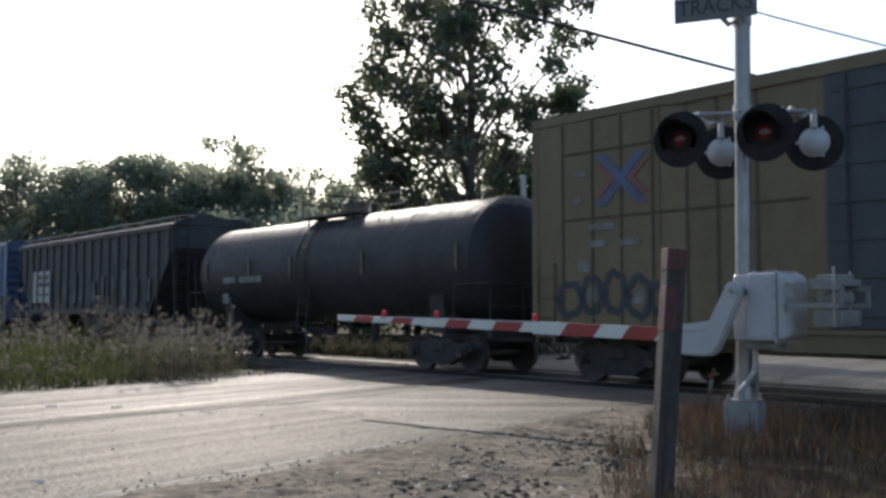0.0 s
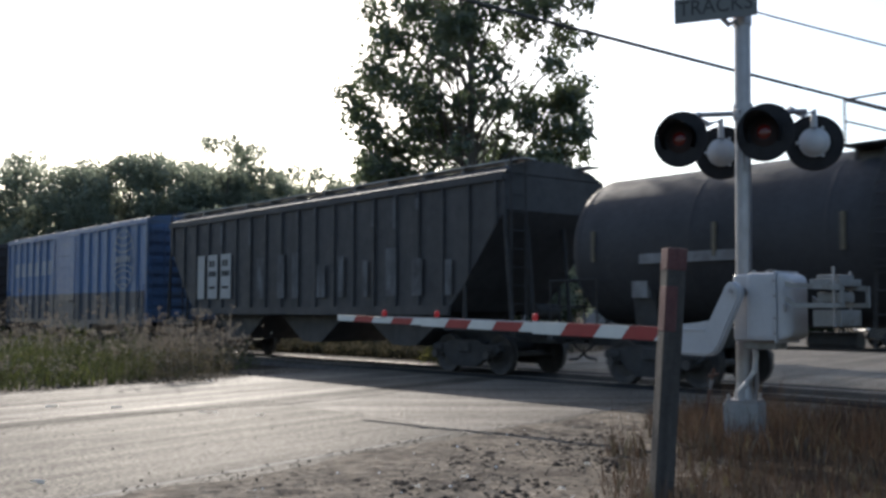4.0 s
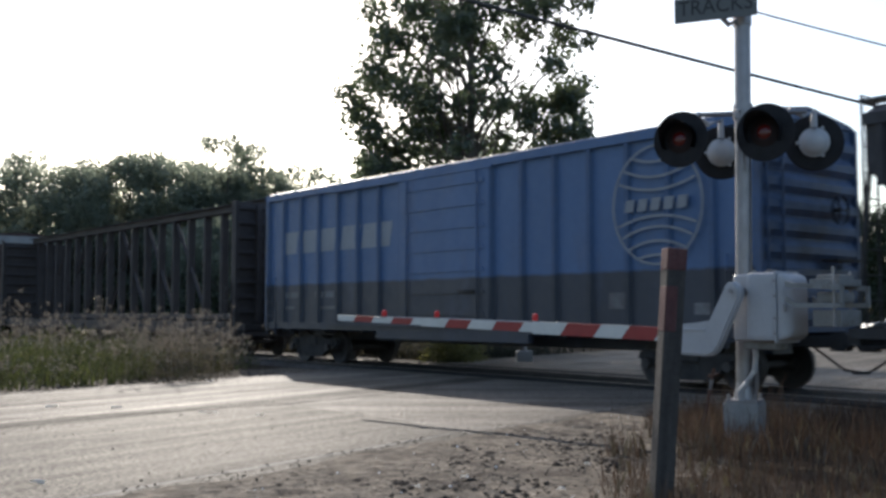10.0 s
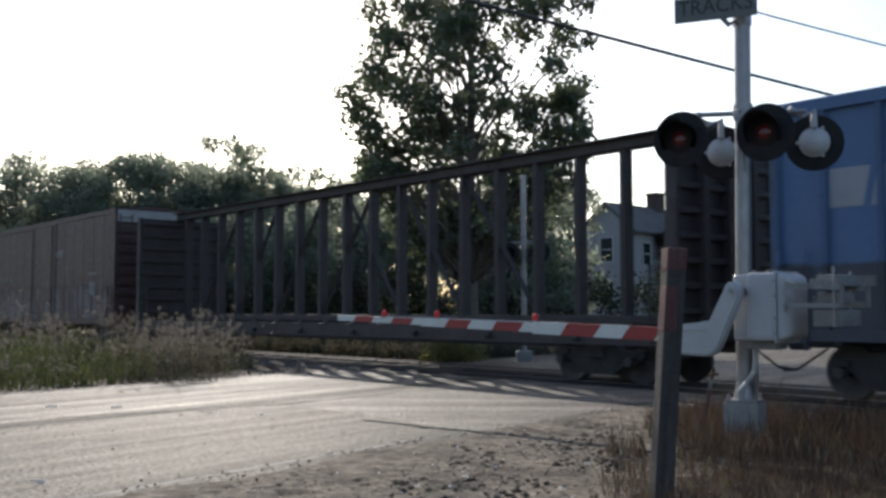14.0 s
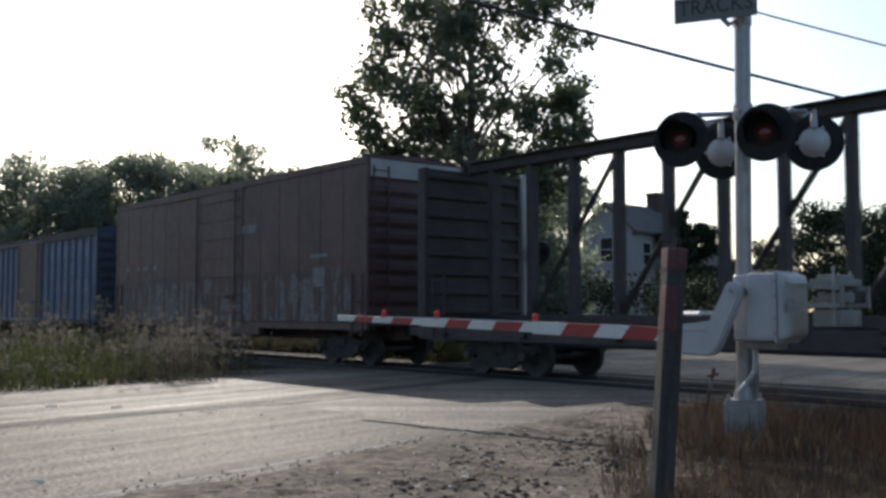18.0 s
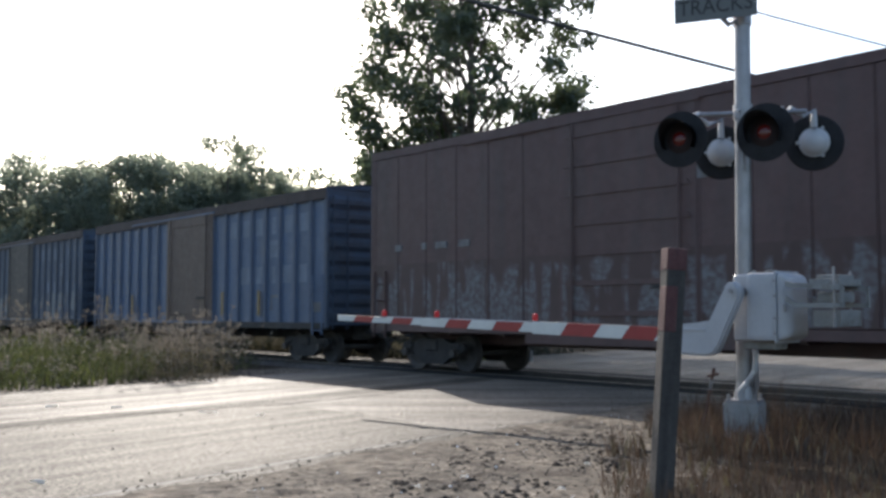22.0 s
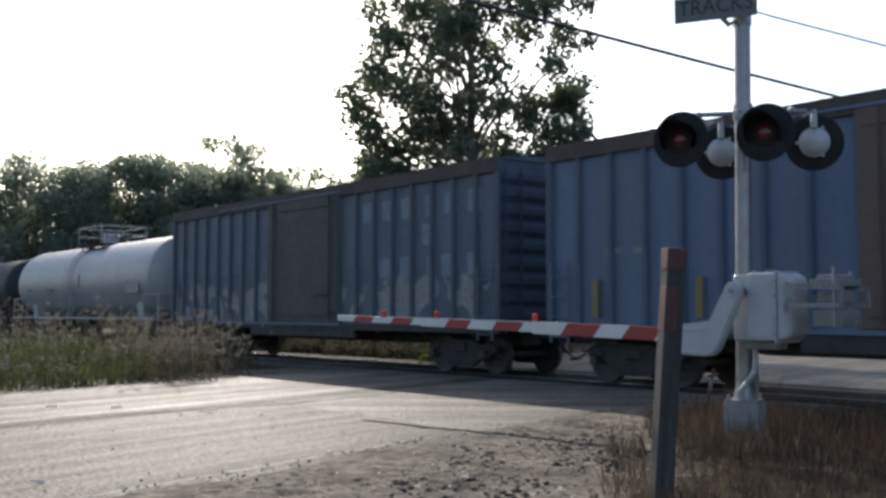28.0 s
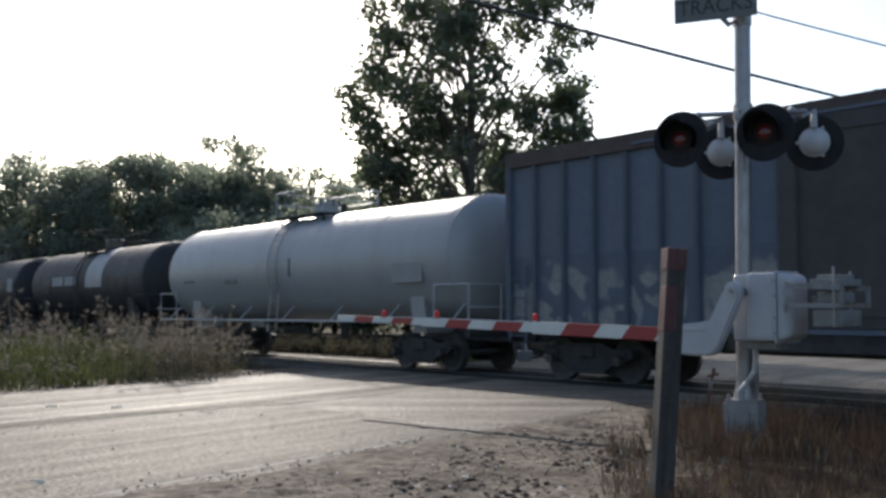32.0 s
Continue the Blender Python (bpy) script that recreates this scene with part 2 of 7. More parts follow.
M = {
    "asphalt": paving("asphalt", (0.112, 0.097, 0.077), 0.64, 0.070, 0.19),
    "far_lane": paving("far_lane", (0.116, 0.100, 0.080), 0.62, 0.075, 0.40),
    "apron": paving("apron", (0.135, 0.116, 0.094), 0.64, 0.11, 0.16),
    "tar": surface("tar", (0.03, 0.028, 0.026), 0.95, var=0.3, bump=0.3, spec=0.05),
    "edge_paint": surface("edge_paint", (0.19, 0.175, 0.15), 0.8, var=0.2, scale=3, dirt=(0.14, 0.125, 0.105), dirt_at=(0.48, 0.62), dirt_scale=4, bump=0.3),
    "earth": surface("earth", (0.050, 0.038, 0.029), 0.9, var=0.4, scale=0.5, grain=(8, 0.5), dirt=(0.085, 0.07, 0.045), dirt_at=(0.45, 0.65), dirt_scale=0.6, bump=1.0, bump_scale=9, depth=0.05, spec=0.04),
    "gravel": surface("gravel", (0.165, 0.135, 0.102), 0.9, var=0.35, scale=1.1, grain=(9, 0.5), dirt=(0.075, 0.058, 0.044), dirt_at=(0.5, 0.6), dirt_scale=1.6, bump=1.0, bump_scale=10, spec=0.15, depth=0.05),
    "pebble": surface("pebble", (0.14, 0.118, 0.095), 0.9, spec=0.1, var=0.5, scale=6, bump=0.5, bump_scale=90),
    "clod": surface("clod", (0.055, 0.043, 0.034), 0.95, spec=0.1, var=0.4, scale=6, bump=0.6, bump_scale=60),
    "ballast": surface("ballast", (0.11, 0.10, 0.092), 0.9, spec=0.08, var=0.5, scale=4, dirt=(0.07, 0.05, 0.035), dirt_at=(0.5, 0.7), bump=0.6),
    "paper": surface("paper", (0.75, 0.74, 0.70), 0.7, var=0.1, bump=0.1),
    "rail": surface("rail", (0.20, 0.18, 0.165), 0.5, metal=0.8, var=0.2, scale=8, bump=0.05),
    "tie": surface("tie", (0.05, 0.04, 0.032), 0.85, var=0.35, scale=3, bump=0.6, rand=0.3),
    "crossing": surface("crossing", (0.030, 0.030, 0.030), 0.88, spec=0.06, var=0.3, scale=1.5, dirt=(0.058, 0.053, 0.047), dirt_at=(0.55, 0.8), bump=0.4),
    "galvanised": surface("galvanised", (0.25, 0.243, 0.252), 0.42, metal=0.6, var=0.14, scale=5, dirt=(0.25, 0.22, 0.19), dirt_at=(0.62, 0.85), dirt_scale=6, bump=0.06),
    "signal_white": surface("signal_white", (0.36, 0.36, 0.375), 0.45, var=0.1, scale=3, dirt=(0.26, 0.23, 0.18), dirt_at=(0.6, 0.85), dirt_scale=3, bump=0.08),
    "signal_black": surface("signal_black", (0.020, 0.020, 0.022), 0.75, spec=0.2, var=0.25, scale=5, bump=0.1),
    "housing": surface("housing", (0.40, 0.40, 0.41), 0.45, var=0.08, scale=6, dirt=(0.36, 0.34, 0.3), dirt_at=(0.6, 0.9), bump=0.05),
    "concrete": surface("concrete", (0.25, 0.25, 0.25), 0.8, var=0.2, scale=4, dirt=(0.16, 0.14, 0.12), dirt_at=(0.5, 0.75), dirt_scale=4, bump=0.5),
    "arm_white": surface("arm_white", (0.52, 0.53, 0.51), 0.55, var=0.08, scale=5, dirt=(0.4, 0.39, 0.36), dirt_at=(0.55, 0.8), bump=0.05),
    "arm_red": surface("arm_red", (0.25, 0.028, 0.026), 0.5, var=0.12, scale=5, bump=0.05),
    "lamp_red": glow("lamp_red", (1.0, 0.05, 0.03), 0.009, (0.02, 0.004, 0.004)),
    "lens_dark": surface("lens_dark", (0.022, 0.015, 0.015), 0.6, spec=0.15, var=0.1, bump=0.0),
    "arm_lamp": glow("arm_lamp", (1.0, 0.05, 0.06), 0.05, (0.32, 0.03, 0.035)),
    "post_wood": surface("post_wood", (0.044, 0.039, 0.036), 0.85, var=0.35, scale=3, stretch=(4, 4, 0.5), dirt=(0.085, 0.075, 0.066), dirt_at=(0.55, 0.8), bump=0.8, bump_scale=30),
    "post_red": surface("post_red", (0.088, 0.034, 0.033), 0.8, var=0.35, scale=6, stretch=(3, 3, 0.6), dirt=(0.07, 0.055, 0.047), dirt_at=(0.55, 0.75), dirt_scale=6, bump=0.6, bump_scale=30),
    "rust": surface("rust", (0.085, 0.045, 0.033), 0.85, var=0.4, scale=5, dirt=(0.05, 0.03, 0.022), dirt_at=(0.5, 0.7), dirt_scale=5, bump=0.5),
    "sign": surface("sign", (0.105, 0.108, 0.104), 0.45, var=0.06, scale=4, bump=0.03),
    "letter_black": surface("letter_black", (0.02, 0.02, 0.02), 0.5, bump=0.0),
    "cable": surface("cable", (0.02, 0.02, 0.02), 0.6, bump=0.0),
    "weight_grey": surface("weight_grey", (0.21, 0.21, 0.205), 0.6, var=0.2, scale=5, dirt=(0.12, 0.095, 0.075), dirt_at=(0.5, 0.75), dirt_scale=6, bump=0.2),
    # side posts: darker tones of their car's panel colour
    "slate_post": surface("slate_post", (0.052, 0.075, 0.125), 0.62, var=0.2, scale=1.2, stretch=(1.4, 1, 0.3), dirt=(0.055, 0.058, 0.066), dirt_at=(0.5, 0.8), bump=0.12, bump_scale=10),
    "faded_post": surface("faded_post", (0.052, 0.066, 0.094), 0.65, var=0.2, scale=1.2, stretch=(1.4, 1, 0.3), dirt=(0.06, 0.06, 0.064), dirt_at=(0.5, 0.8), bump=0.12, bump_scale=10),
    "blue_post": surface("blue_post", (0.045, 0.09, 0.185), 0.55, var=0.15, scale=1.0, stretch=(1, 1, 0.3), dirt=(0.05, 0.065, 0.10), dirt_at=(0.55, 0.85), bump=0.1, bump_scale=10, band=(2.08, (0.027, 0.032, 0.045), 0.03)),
    "iron": surface("iron", (0.034, 0.033, 0.034), 0.7, var=0.4, scale=3, dirt=(0.05, 0.043, 0.038), dirt_at=(0.5, 0.75), dirt_scale=2.5, spec=0.3, bump=0.4),
    "wheel": surface("wheel", (0.044, 0.039, 0.037), 0.65, metal=0.1, var=0.35, scale=4, bump=0.25),
    "yellow_car": surface("yellow_car", (0.13, 0.097, 0.05), 0.6, var=0.14, scale=0.9, stretch=(1, 1, 0.3), dirt=(0.11, 0.072, 0.035), dirt_at=(0.5, 0.8), dirt_scale=1.6, bump=0.1, bump_scale=12),
    "yellow_seam": surface("yellow_seam", (0.06, 0.046, 0.028), 0.8, var=0.3, scale=3, bump=0.1),
    "dark_door": surface("dark_door", (0.035, 0.042, 0.05), 0.6, var=0.25, scale=1.5, bump=0.15),
    # pale top above 3.70: settled dust, with the sun's sheen put into its colour
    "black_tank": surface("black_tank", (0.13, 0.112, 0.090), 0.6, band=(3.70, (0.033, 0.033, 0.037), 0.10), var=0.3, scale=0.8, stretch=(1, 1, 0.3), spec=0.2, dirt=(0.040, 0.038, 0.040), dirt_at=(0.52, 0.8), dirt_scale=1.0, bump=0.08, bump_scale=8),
    "dark_hopper": surface("dark_hopper", (0.034, 0.033, 0.036), 0.7, var=0.3, scale=0.7, stretch=(1.5, 1, 0.25), dirt=(0.05, 0.048, 0.048), dirt_at=(0.5, 0.75), dirt_scale=0.9, bump=0.12, bump_scale=10),
    "blue_car": surface("blue_car", (0.060, 0.120, 0.245), 0.5, var=0.10, scale=0.8, stretch=(1, 1, 0.3), dirt=(0.075, 0.10, 0.16), dirt_at=(0.55, 0.85), dirt_scale=1.2,
                        bump=0.1, bump_scale=10, band=(2.08, (0.034, 0.040, 0.056), 0.03)),
    "blue_end": surface("blue_end", (0.045, 0.085, 0.175), 0.55, var=0.2, scale=0.8, dirt=(0.05, 0.055, 0.065), dirt_at=(0.45, 0.75), dirt_scale=0.9, bump=0.1),
    "brown_car": surface("brown_car", (0.078, 0.043, 0.041), 0.62, var=0.18, scale=0.8, stretch=(1.3, 1, 0.22), dirt=(0.052, 0.039, 0.038), dirt_at=(0.5, 0.8), dirt_scale=0.9, bump=0.12, bump_scale=10),
    "slate_end": surface("slate_end", (0.055, 0.08, 0.125), 0.65, var=0.2, scale=0.8, dirt=(0.04, 0.042, 0.05), dirt_at=(0.42, 0.7), dirt_scale=0.8, bump=0.1),
    "roof_brown": surface("roof_brown", (0.062, 0.046, 0.042), 0.8, var=0.25, scale=1.5, dirt=(0.10, 0.085, 0.075), dirt_at=(0.52, 0.8), bump=0.2),
    "centrebeam": surface("centrebeam", (0.038, 0.031, 0.031), 0.7, var=0.3, scale=1.2, dirt=(0.030, 0.025, 0.023), dirt_at=(0.5, 0.75), bump=0.2),
    "slate_car": surface("slate_car", (0.078, 0.113, 0.18), 0.58, var=0.14, scale=0.8, stretch=(1.4, 1, 0.22), dirt=(0.10, 0.105, 0.12), dirt_at=(0.52, 0.82), dirt_scale=1.0, bump=0.12, bump_scale=10),
    "faded_car": surface("faded_car", (0.074, 0.096, 0.135), 0.62, var=0.16, scale=0.8, stretch=(1.4, 1, 0.22), dirt=(0.10, 0.10, 0.105), dirt_at=(0.48, 0.8), dirt_scale=0.9, bump=0.12, bump_scale=10),
    "brown_door": surface("brown_door", (0.092, 0.062, 0.05), 0.65, var=0.2, scale=1.0, stretch=(1, 1, 0.3), dirt=(0.07, 0.05, 0.042), dirt_at=(0.5, 0.8), bump=0.15),
    "black_door": surface("black_door", (0.036, 0.034, 0.036), 0.65, var=0.2, scale=1.0, dirt=(0.048, 0.043, 0.042), dirt_at=(0.5, 0.8), bump=0.15),
    "roof_grey": surface("roof_grey", (0.30, 0.30, 0.30), 0.5, metal=0.4, var=0.2, scale=1.0, dirt=(0.14, 0.10, 0.08), dirt_at=(0.5, 0.75), bump=0.1),
    "white_panel": surface("white_panel", (0.27, 0.275, 0.28), 0.6, var=0.12, scale=2, dirt=(0.3, 0.3, 0.3), dirt_at=(0.5, 0.8), bump=0.05),
    "marking": surface("marking", (0.25, 0.265, 0.285), 0.65, var=0.2, scale=3, dirt=(0.14, 0.155, 0.18), dirt_at=(0.45, 0.7), dirt_scale=3, bump=0.0),
    "marking_dim": surface("marking_dim", (0.155, 0.155, 0.16), 0.7, var=0.3, scale=3, dirt=(0.09, 0.08, 0.08), dirt_at=(0.45, 0.7), dirt_scale=2.5, bump=0.0),
    "hopper_spray": surface("hopper_spray", (0.105, 0.108, 0.115), 0.8, var=0.4, scale=3, stretch=(1, 1, 0.4), dirt=(0.04, 0.038, 0.04), dirt_at=(0.42, 0.62), dirt_scale=2.5, bump=0.0),
    "panel_grey": surface("panel_grey", (0.22, 0.225, 0.23), 0.6, var=0.12, scale=3, bump=0.0),
    "spray_blue": surface("spray_blue", (0.030, 0.035, 0.048), 0.7, var=0.35, scale=3, dirt=(0.09, 0.075, 0.05), dirt_at=(0.55, 0.8), dirt_scale=4, bump=0.0),
    "strip_dull": surface("strip_dull", (0.105, 0.085, 0.055), 0.6, var=0.3, scale=5, bump=0.0),
    "name_white": surface("name_white", (0.27, 0.285, 0.31), 0.65, var=0.15, scale=3, dirt=(0.20, 0.22, 0.26), dirt_at=(0.5, 0.75), dirt_scale=3, bump=0.0),
    "name_block": surface("name_block", (0.135, 0.165, 0.215), 0.65, var=0.2, scale=3, bump=0.0),
    "emblem_red": surface("emblem_red", (0.16, 0.060, 0.052), 0.6, var=0.2, scale=3, bump=0.0),
    "emblem_blue": surface("emblem_blue", (0.060, 0.080, 0.155), 0.6, var=0.2, scale=3, bump=0.0),
    "graffiti_brown": graffiti("graffiti_brown", (0.075, 0.043, 0.04), (0.165, 0.175, 0.19), 2.3, 0.22, 2.25, 1.0),
    "graffiti_blue": graffiti("graffiti_blue", (0.078, 0.098, 0.135), (0.25, 0.25, 0.235), 0.95, 0.9, 2.05, 1.6, 0.5),
    "reflector": surface("reflector", (0.17, 0.115, 0.045), 0.5, var=0.2, scale=5, bump=0.0),
    "white_tank": surface("white_tank", (0.28, 0.285, 0.29), 0.45, var=0.08, scale=0.8, stretch=(1, 1, 0.3), dirt=(0.27, 0.24, 0.20), dirt_at=(0.56, 0.85), dirt_scale=1.1, bump=0.06, bump_scale=8),
    "house_wall": surface("house_wall", (0.29, 0.29, 0.295), 0.7, var=0.08, scale=1.5, dirt=(0.28, 0.28, 0.27), dirt_at=(0.5, 0.8), bump=0.2, bump_scale=12),
    "house_roof": surface("house_roof", (0.09, 0.085, 0.085), 0.85, var=0.2, scale=2, bump=0.5),
    "brick": surface("brick", (0.062, 0.042, 0.036), 0.85, var=0.25, scale=5, bump=0.6),
    "window_dark": surface("window_dark", (0.025, 0.028, 0.032), 0.1, var=0.1, bump=0.0),
    "trim_white": surface("trim_white", (0.40, 0.40, 0.40), 0.6, var=0.05, bump=0.05),
    "shutter": surface("shutter", (0.035, 0.035, 0.04), 0.7, var=0.1, bump=0.1),
    "barn_wall": surface("barn_wall", (0.22, 0.23, 0.24), 0.75, var=0.12, scale=1.5, bump=0.2),
    "car_dark": surface("car_dark", (0.018, 0.019, 0.022), 0.3, var=0.05, bump=0.0, coat=0.5),
    "car_silver": surface("car_silver", (0.42, 0.43, 0.44), 0.3, metal=0.5, var=0.04, bump=0.0, coat=0.5),
    "car_glass": surface("car_glass", (0.03, 0.035, 0.04), 0.06, var=0.05, bump=0.0, spec=0.8),
    "tyre": surface("tyre", (0.02, 0.02, 0.02), 0.85, var=0.2, bump=0.2),
    "headlamp": surface("headlamp", (0.6, 0.6, 0.6), 0.15, var=0.05, bump=0.0),
    "bark": surface("bark", (0.10, 0.085, 0.068), 0.9, var=0.3, scale=4, stretch=(3, 3, 0.6), bump=1.0, bump_scale=18),
    "leaf_poplar": leaf_material("leaf_poplar", (0.068, 0.084, 0.055), (0.12, 0.138, 0.095), 0.5, 0.27, (1.3, 1.38, 1.0), 0.75),
    # tree-line leaves: pale grey-green, with distance haze put into the base colour
    "leaf_wood_haze": leaf_material("leaf_wood_haze", (0.19, 0.21, 0.175), (0.29, 0.31, 0.26), 0.75, 0.6, (1.25, 1.3, 1.15)),
    "leaf_hedge": leaf_material("leaf_hedge", (0.022, 0.032, 0.016), (0.052, 0.066, 0.032), 0.18, 0.6, (1.05, 1.1, 0.95)),
    "weed_green": leaf_material("weed_green", (0.045, 0.052, 0.025), (0.115, 0.125, 0.056), 0.4, 0.6, (1.15, 1.2, 0.8)),
    # bush beyond the rails: paler and yellower than the roadside weeds
    "leaf_bush": leaf_material("leaf_bush", (0.09, 0.095, 0.04), (0.21, 0.20, 0.10), 0.5, 0.7, (1.1, 1.1, 0.8)),
    # weeds behind the track: the trees' shade is put into this dark colour
    "weed_far_shade": leaf_material("weed_far_shade", (0.024, 0.025, 0.018), (0.052, 0.049, 0.034), 0.10, 0.85),
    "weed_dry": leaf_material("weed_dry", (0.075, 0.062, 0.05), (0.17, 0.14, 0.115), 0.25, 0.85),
    "seed_head": leaf_material("seed_head", (0.11, 0.095, 0.078), (0.31, 0.285, 0.245), 0.42, 0.9, (1.1, 1.05, 1.0)),
    "grass_dry": leaf_material("grass_dry", (0.042, 0.029, 0.023), (0.150, 0.102, 0.070), 0.28, 0.85, (1.1, 1.0, 0.85)),
}


# ================= mesh helpers =================
def box(bm, x0, x1, y0, y1, z0, z1, bev=0.0, seg=1):
    made = bmesh.ops.create_cube(bm, size=1.0)
    m = Matrix.Translation(((x0 + x1) / 2, (y0 + y1) / 2, (z0 + z1) / 2)) @ Matrix.Diagonal((abs(x1 - x0), abs(y1 - y0), abs(z1 - z0), 1))
    bmesh.ops.transform(bm, matrix=m, verts=made["verts"])
    if bev:
        edges = list({e for v in made["verts"] for e in v.link_edges})
        bmesh.ops.bevel(bm, geom=edges, offset=bev, segments=seg, affect="EDGES", profile=0.7)
    return bm


def rod(bm, a, b, r, r2=None, seg=10, caps=True):
    a, b = Vector(a), Vector(b)
    d = b - a
    m = Matrix.Translation((a + b) / 2) @ d.to_track_quat("Z", "Y").to_matrix().to_4x4()
    bmesh.ops.create_cone(bm, cap_ends=caps, segments=seg, radius1=r, radius2=r if r2 is None else r2, depth=d.length, matrix=m)
    return bm


def tube(bm, points, radii, seg=8):
    """A tapered tube along points."""
    rings = []
    for i, p in enumerate(points):
        p = Vector(p)
        d = (Vector(points[min(i + 1, len(points) - 1)]) - Vector(points[max(i - 1, 0)])).normalized()
        side = d.orthogonal().normalized()
        up = d.cross(side)
        r = radii[i] if isinstance(radii, (list, tuple)) else radii
        rings.append([bm.verts.new(p + (side * math.cos(k * math.tau / seg) + up * math.sin(k * math.tau / seg)) * r) for k in range(seg)])
    for a, b in zip(rings, rings[1:]):
        best = min(range(seg), key=lambda o: (a[0].co - b[o].co).length)
        for k in range(seg):
            bm.faces.new((a[k], a[(k + 1) % seg], b[(k + 1 + best) % seg], b[(k + best) % seg]))
    bm.faces.new(list(reversed(rings[0])))
    bm.faces.new(rings[-1])
    return bm


def lathe(bm, profile, m=None, seg=32):
    """Turns (radius, height) pairs about z, then places the result by m."""
    m = m or Matrix.Identity(4)
    rings = []
    for r, h in profile:
        if r < 1e-5:
            rings.append([bm.verts.new(m @ Vector((0, 0, h)))])
        else:
            rings.append([bm.verts.new(m @ Vector((r * math.cos(k * math.tau / seg), r * math.sin(k * math.tau / seg), h))) for k in range(seg)])
    for a, b in zip(rings, rings[1:]):
        for k in range(seg):
            n = (k + 1) % seg
            if len(a) == 1 and len(b) > 1:
                bm.faces.new((a[0], b[n], b[k]))
            elif len(b) == 1 and len(a) > 1:
                bm.faces.new((a[k], a[n], b[0]))
            elif len(a) > 1:
                bm.faces.new((a[k], a[n], b[n], b[k]))
    return bm


def prism(bm, outline, y0, y1, m=None):
    """An (x, z) outline pushed from y0 to y1."""
    m = m or Matrix.Identity(4)
    a = [bm.verts.new(m @ Vector((x, y0, z))) for x, z in outline]
    b = [bm.verts.new(m @ Vector((x, y1, z))) for x, z in outline]
    n = len(a)
    bm.faces.new(a)
    bm.faces.new(list(reversed(b)))
    for i in range(n):
        bm.faces.new((a[(i + 1) % n], a[i], b[i], b[(i + 1) % n]))
    return bm


def mesh_of(name, bm, material, smooth=False):
    bmesh.ops.recalc_face_normals(bm, faces=bm.faces)
    me = bpy.data.meshes.new(name)
    bm.to_mesh(me)
    bm.free()
    me.materials.append(material)
    if smooth:
        me.shade_smooth()
        me.set_sharp_from_angle(angle=radians(38))
    return me


def part(name, bm, material, parent, label="", m=None, smooth=False):
    """Links a bmesh, or a mesh that is shared, as one mesh object under a thing or a part."""
    me = bm if isinstance(bm, bpy.types.Mesh) else mesh_of(name, bm, material, smooth)
    ob = new(name, me)
    ob.parent = parent
    if m is not None:
        ob.matrix_basis = m
    if label:
        ob["label"] = label
    return ob


def thing(name, m, label, category, group="", kind=""):
    ob = new(name)
    ob.empty_display_size = 0.2
    ob.matrix_basis = m if isinstance(m, Matrix) else Matrix.Translation(m)
    return tagged(ob, label, category, group, kind)


def solid(name, bm, material, label, category="", group="", kind="", smooth=False, m=None):
    ob = new(name, mesh_of(name, bm, material, smooth))
    if m is not None:
        ob.matrix_basis = m
    return tagged(ob, label, category, group, kind)


def from_arrays(name, verts, faces, material):
    me = bpy.data.meshes.new(name)
    me.from_pydata(verts, [], faces)
    me.materials.append(material)
    me.update()
    return me


B = bmesh.new


# ================= ground, road, track =================
bm = B()
ring = [0, 4, 9, 16, 26, 42, 70, 120, 220, 450, 1000, 2600]
grid = sorted({-v for v in ring} | set(ring))
rows = [[bm.verts.new((x, y + 15, -0.035)) for x in grid] for y in grid]
for r0, r1 in zip(rows, rows[1:]):
    for i in range(len(grid) - 1):
        bm.faces.new((r0[i], r0[i + 1], r1[i + 1], r1[i]))
solid("ground", bm, M["earth"], "bare earth and dry grass ground beside the road", "ground", kind="structure")


def strip(name, a0, a1, l0, l1, z0, z1, material, label, wobble=0.0, step=1.0, category="road", skirt=0.03):
    """A slab laid along the road, with uneven edges."""
    bm = B()
    n = max(2, int((a1 - a0) / step))
    tops = []
    for i in range(n + 1):
        a = a0 + (a1 - a0) * i / n
        w0 = wobble * noise.noise((a * 0.9, l0, 3.1)) + 0.4 * wobble * noise.noise((a * 4.1, l0, 1.1))
        w1 = wobble * noise.noise((a * 0.9, l1, 7.7)) + 0.4 * wobble * noise.noise((a * 4.1, l1, 5.1))
        lo, hi = l0 + w0, l1 + w1
        tops.append([bm.verts.new((a, v, z1)) for v in (lo, lo * 0.66 + hi * 0.34, lo * 0.34 + hi * 0.66, hi)]
                    + [bm.verts.new((a, lo - skirt, z0)), bm.verts.new((a, hi + 0.03, z0))])
    for p, q in zip(tops, tops[1:]):
        for j in range(3):
            bm.faces.new((p[j], p[j + 1], q[j + 1], q[j]))
        bm.faces.new((p[4], p[0], q[0], q[4]))
        bm.faces.new((p[3], p[5], q[5], q[3]))
    lie = Matrix.Translation(ROAD_O) @ Matrix((ROAD_R, ROAD_L, Vector((0, 0, 1)))).transposed().to_4x4()
    return solid(name, bm, material, label, category, kind="structure", m=lie)


strip("shoulder", -30, 6.5, -2.0, 0.05, -0.034, -0.003, M["gravel"], "dirt and gravel shoulder along the asphalt", 0.9, 0.3, "shoulder", 0.8)
strip("verge_gravel", -30, 9.0, ROAD_W - 0.2, ROAD_W + 1.6, -0.034, -0.01, M["gravel"], "pale gravel margin below tall weeds", 0.5, 0.6, "shoulder")
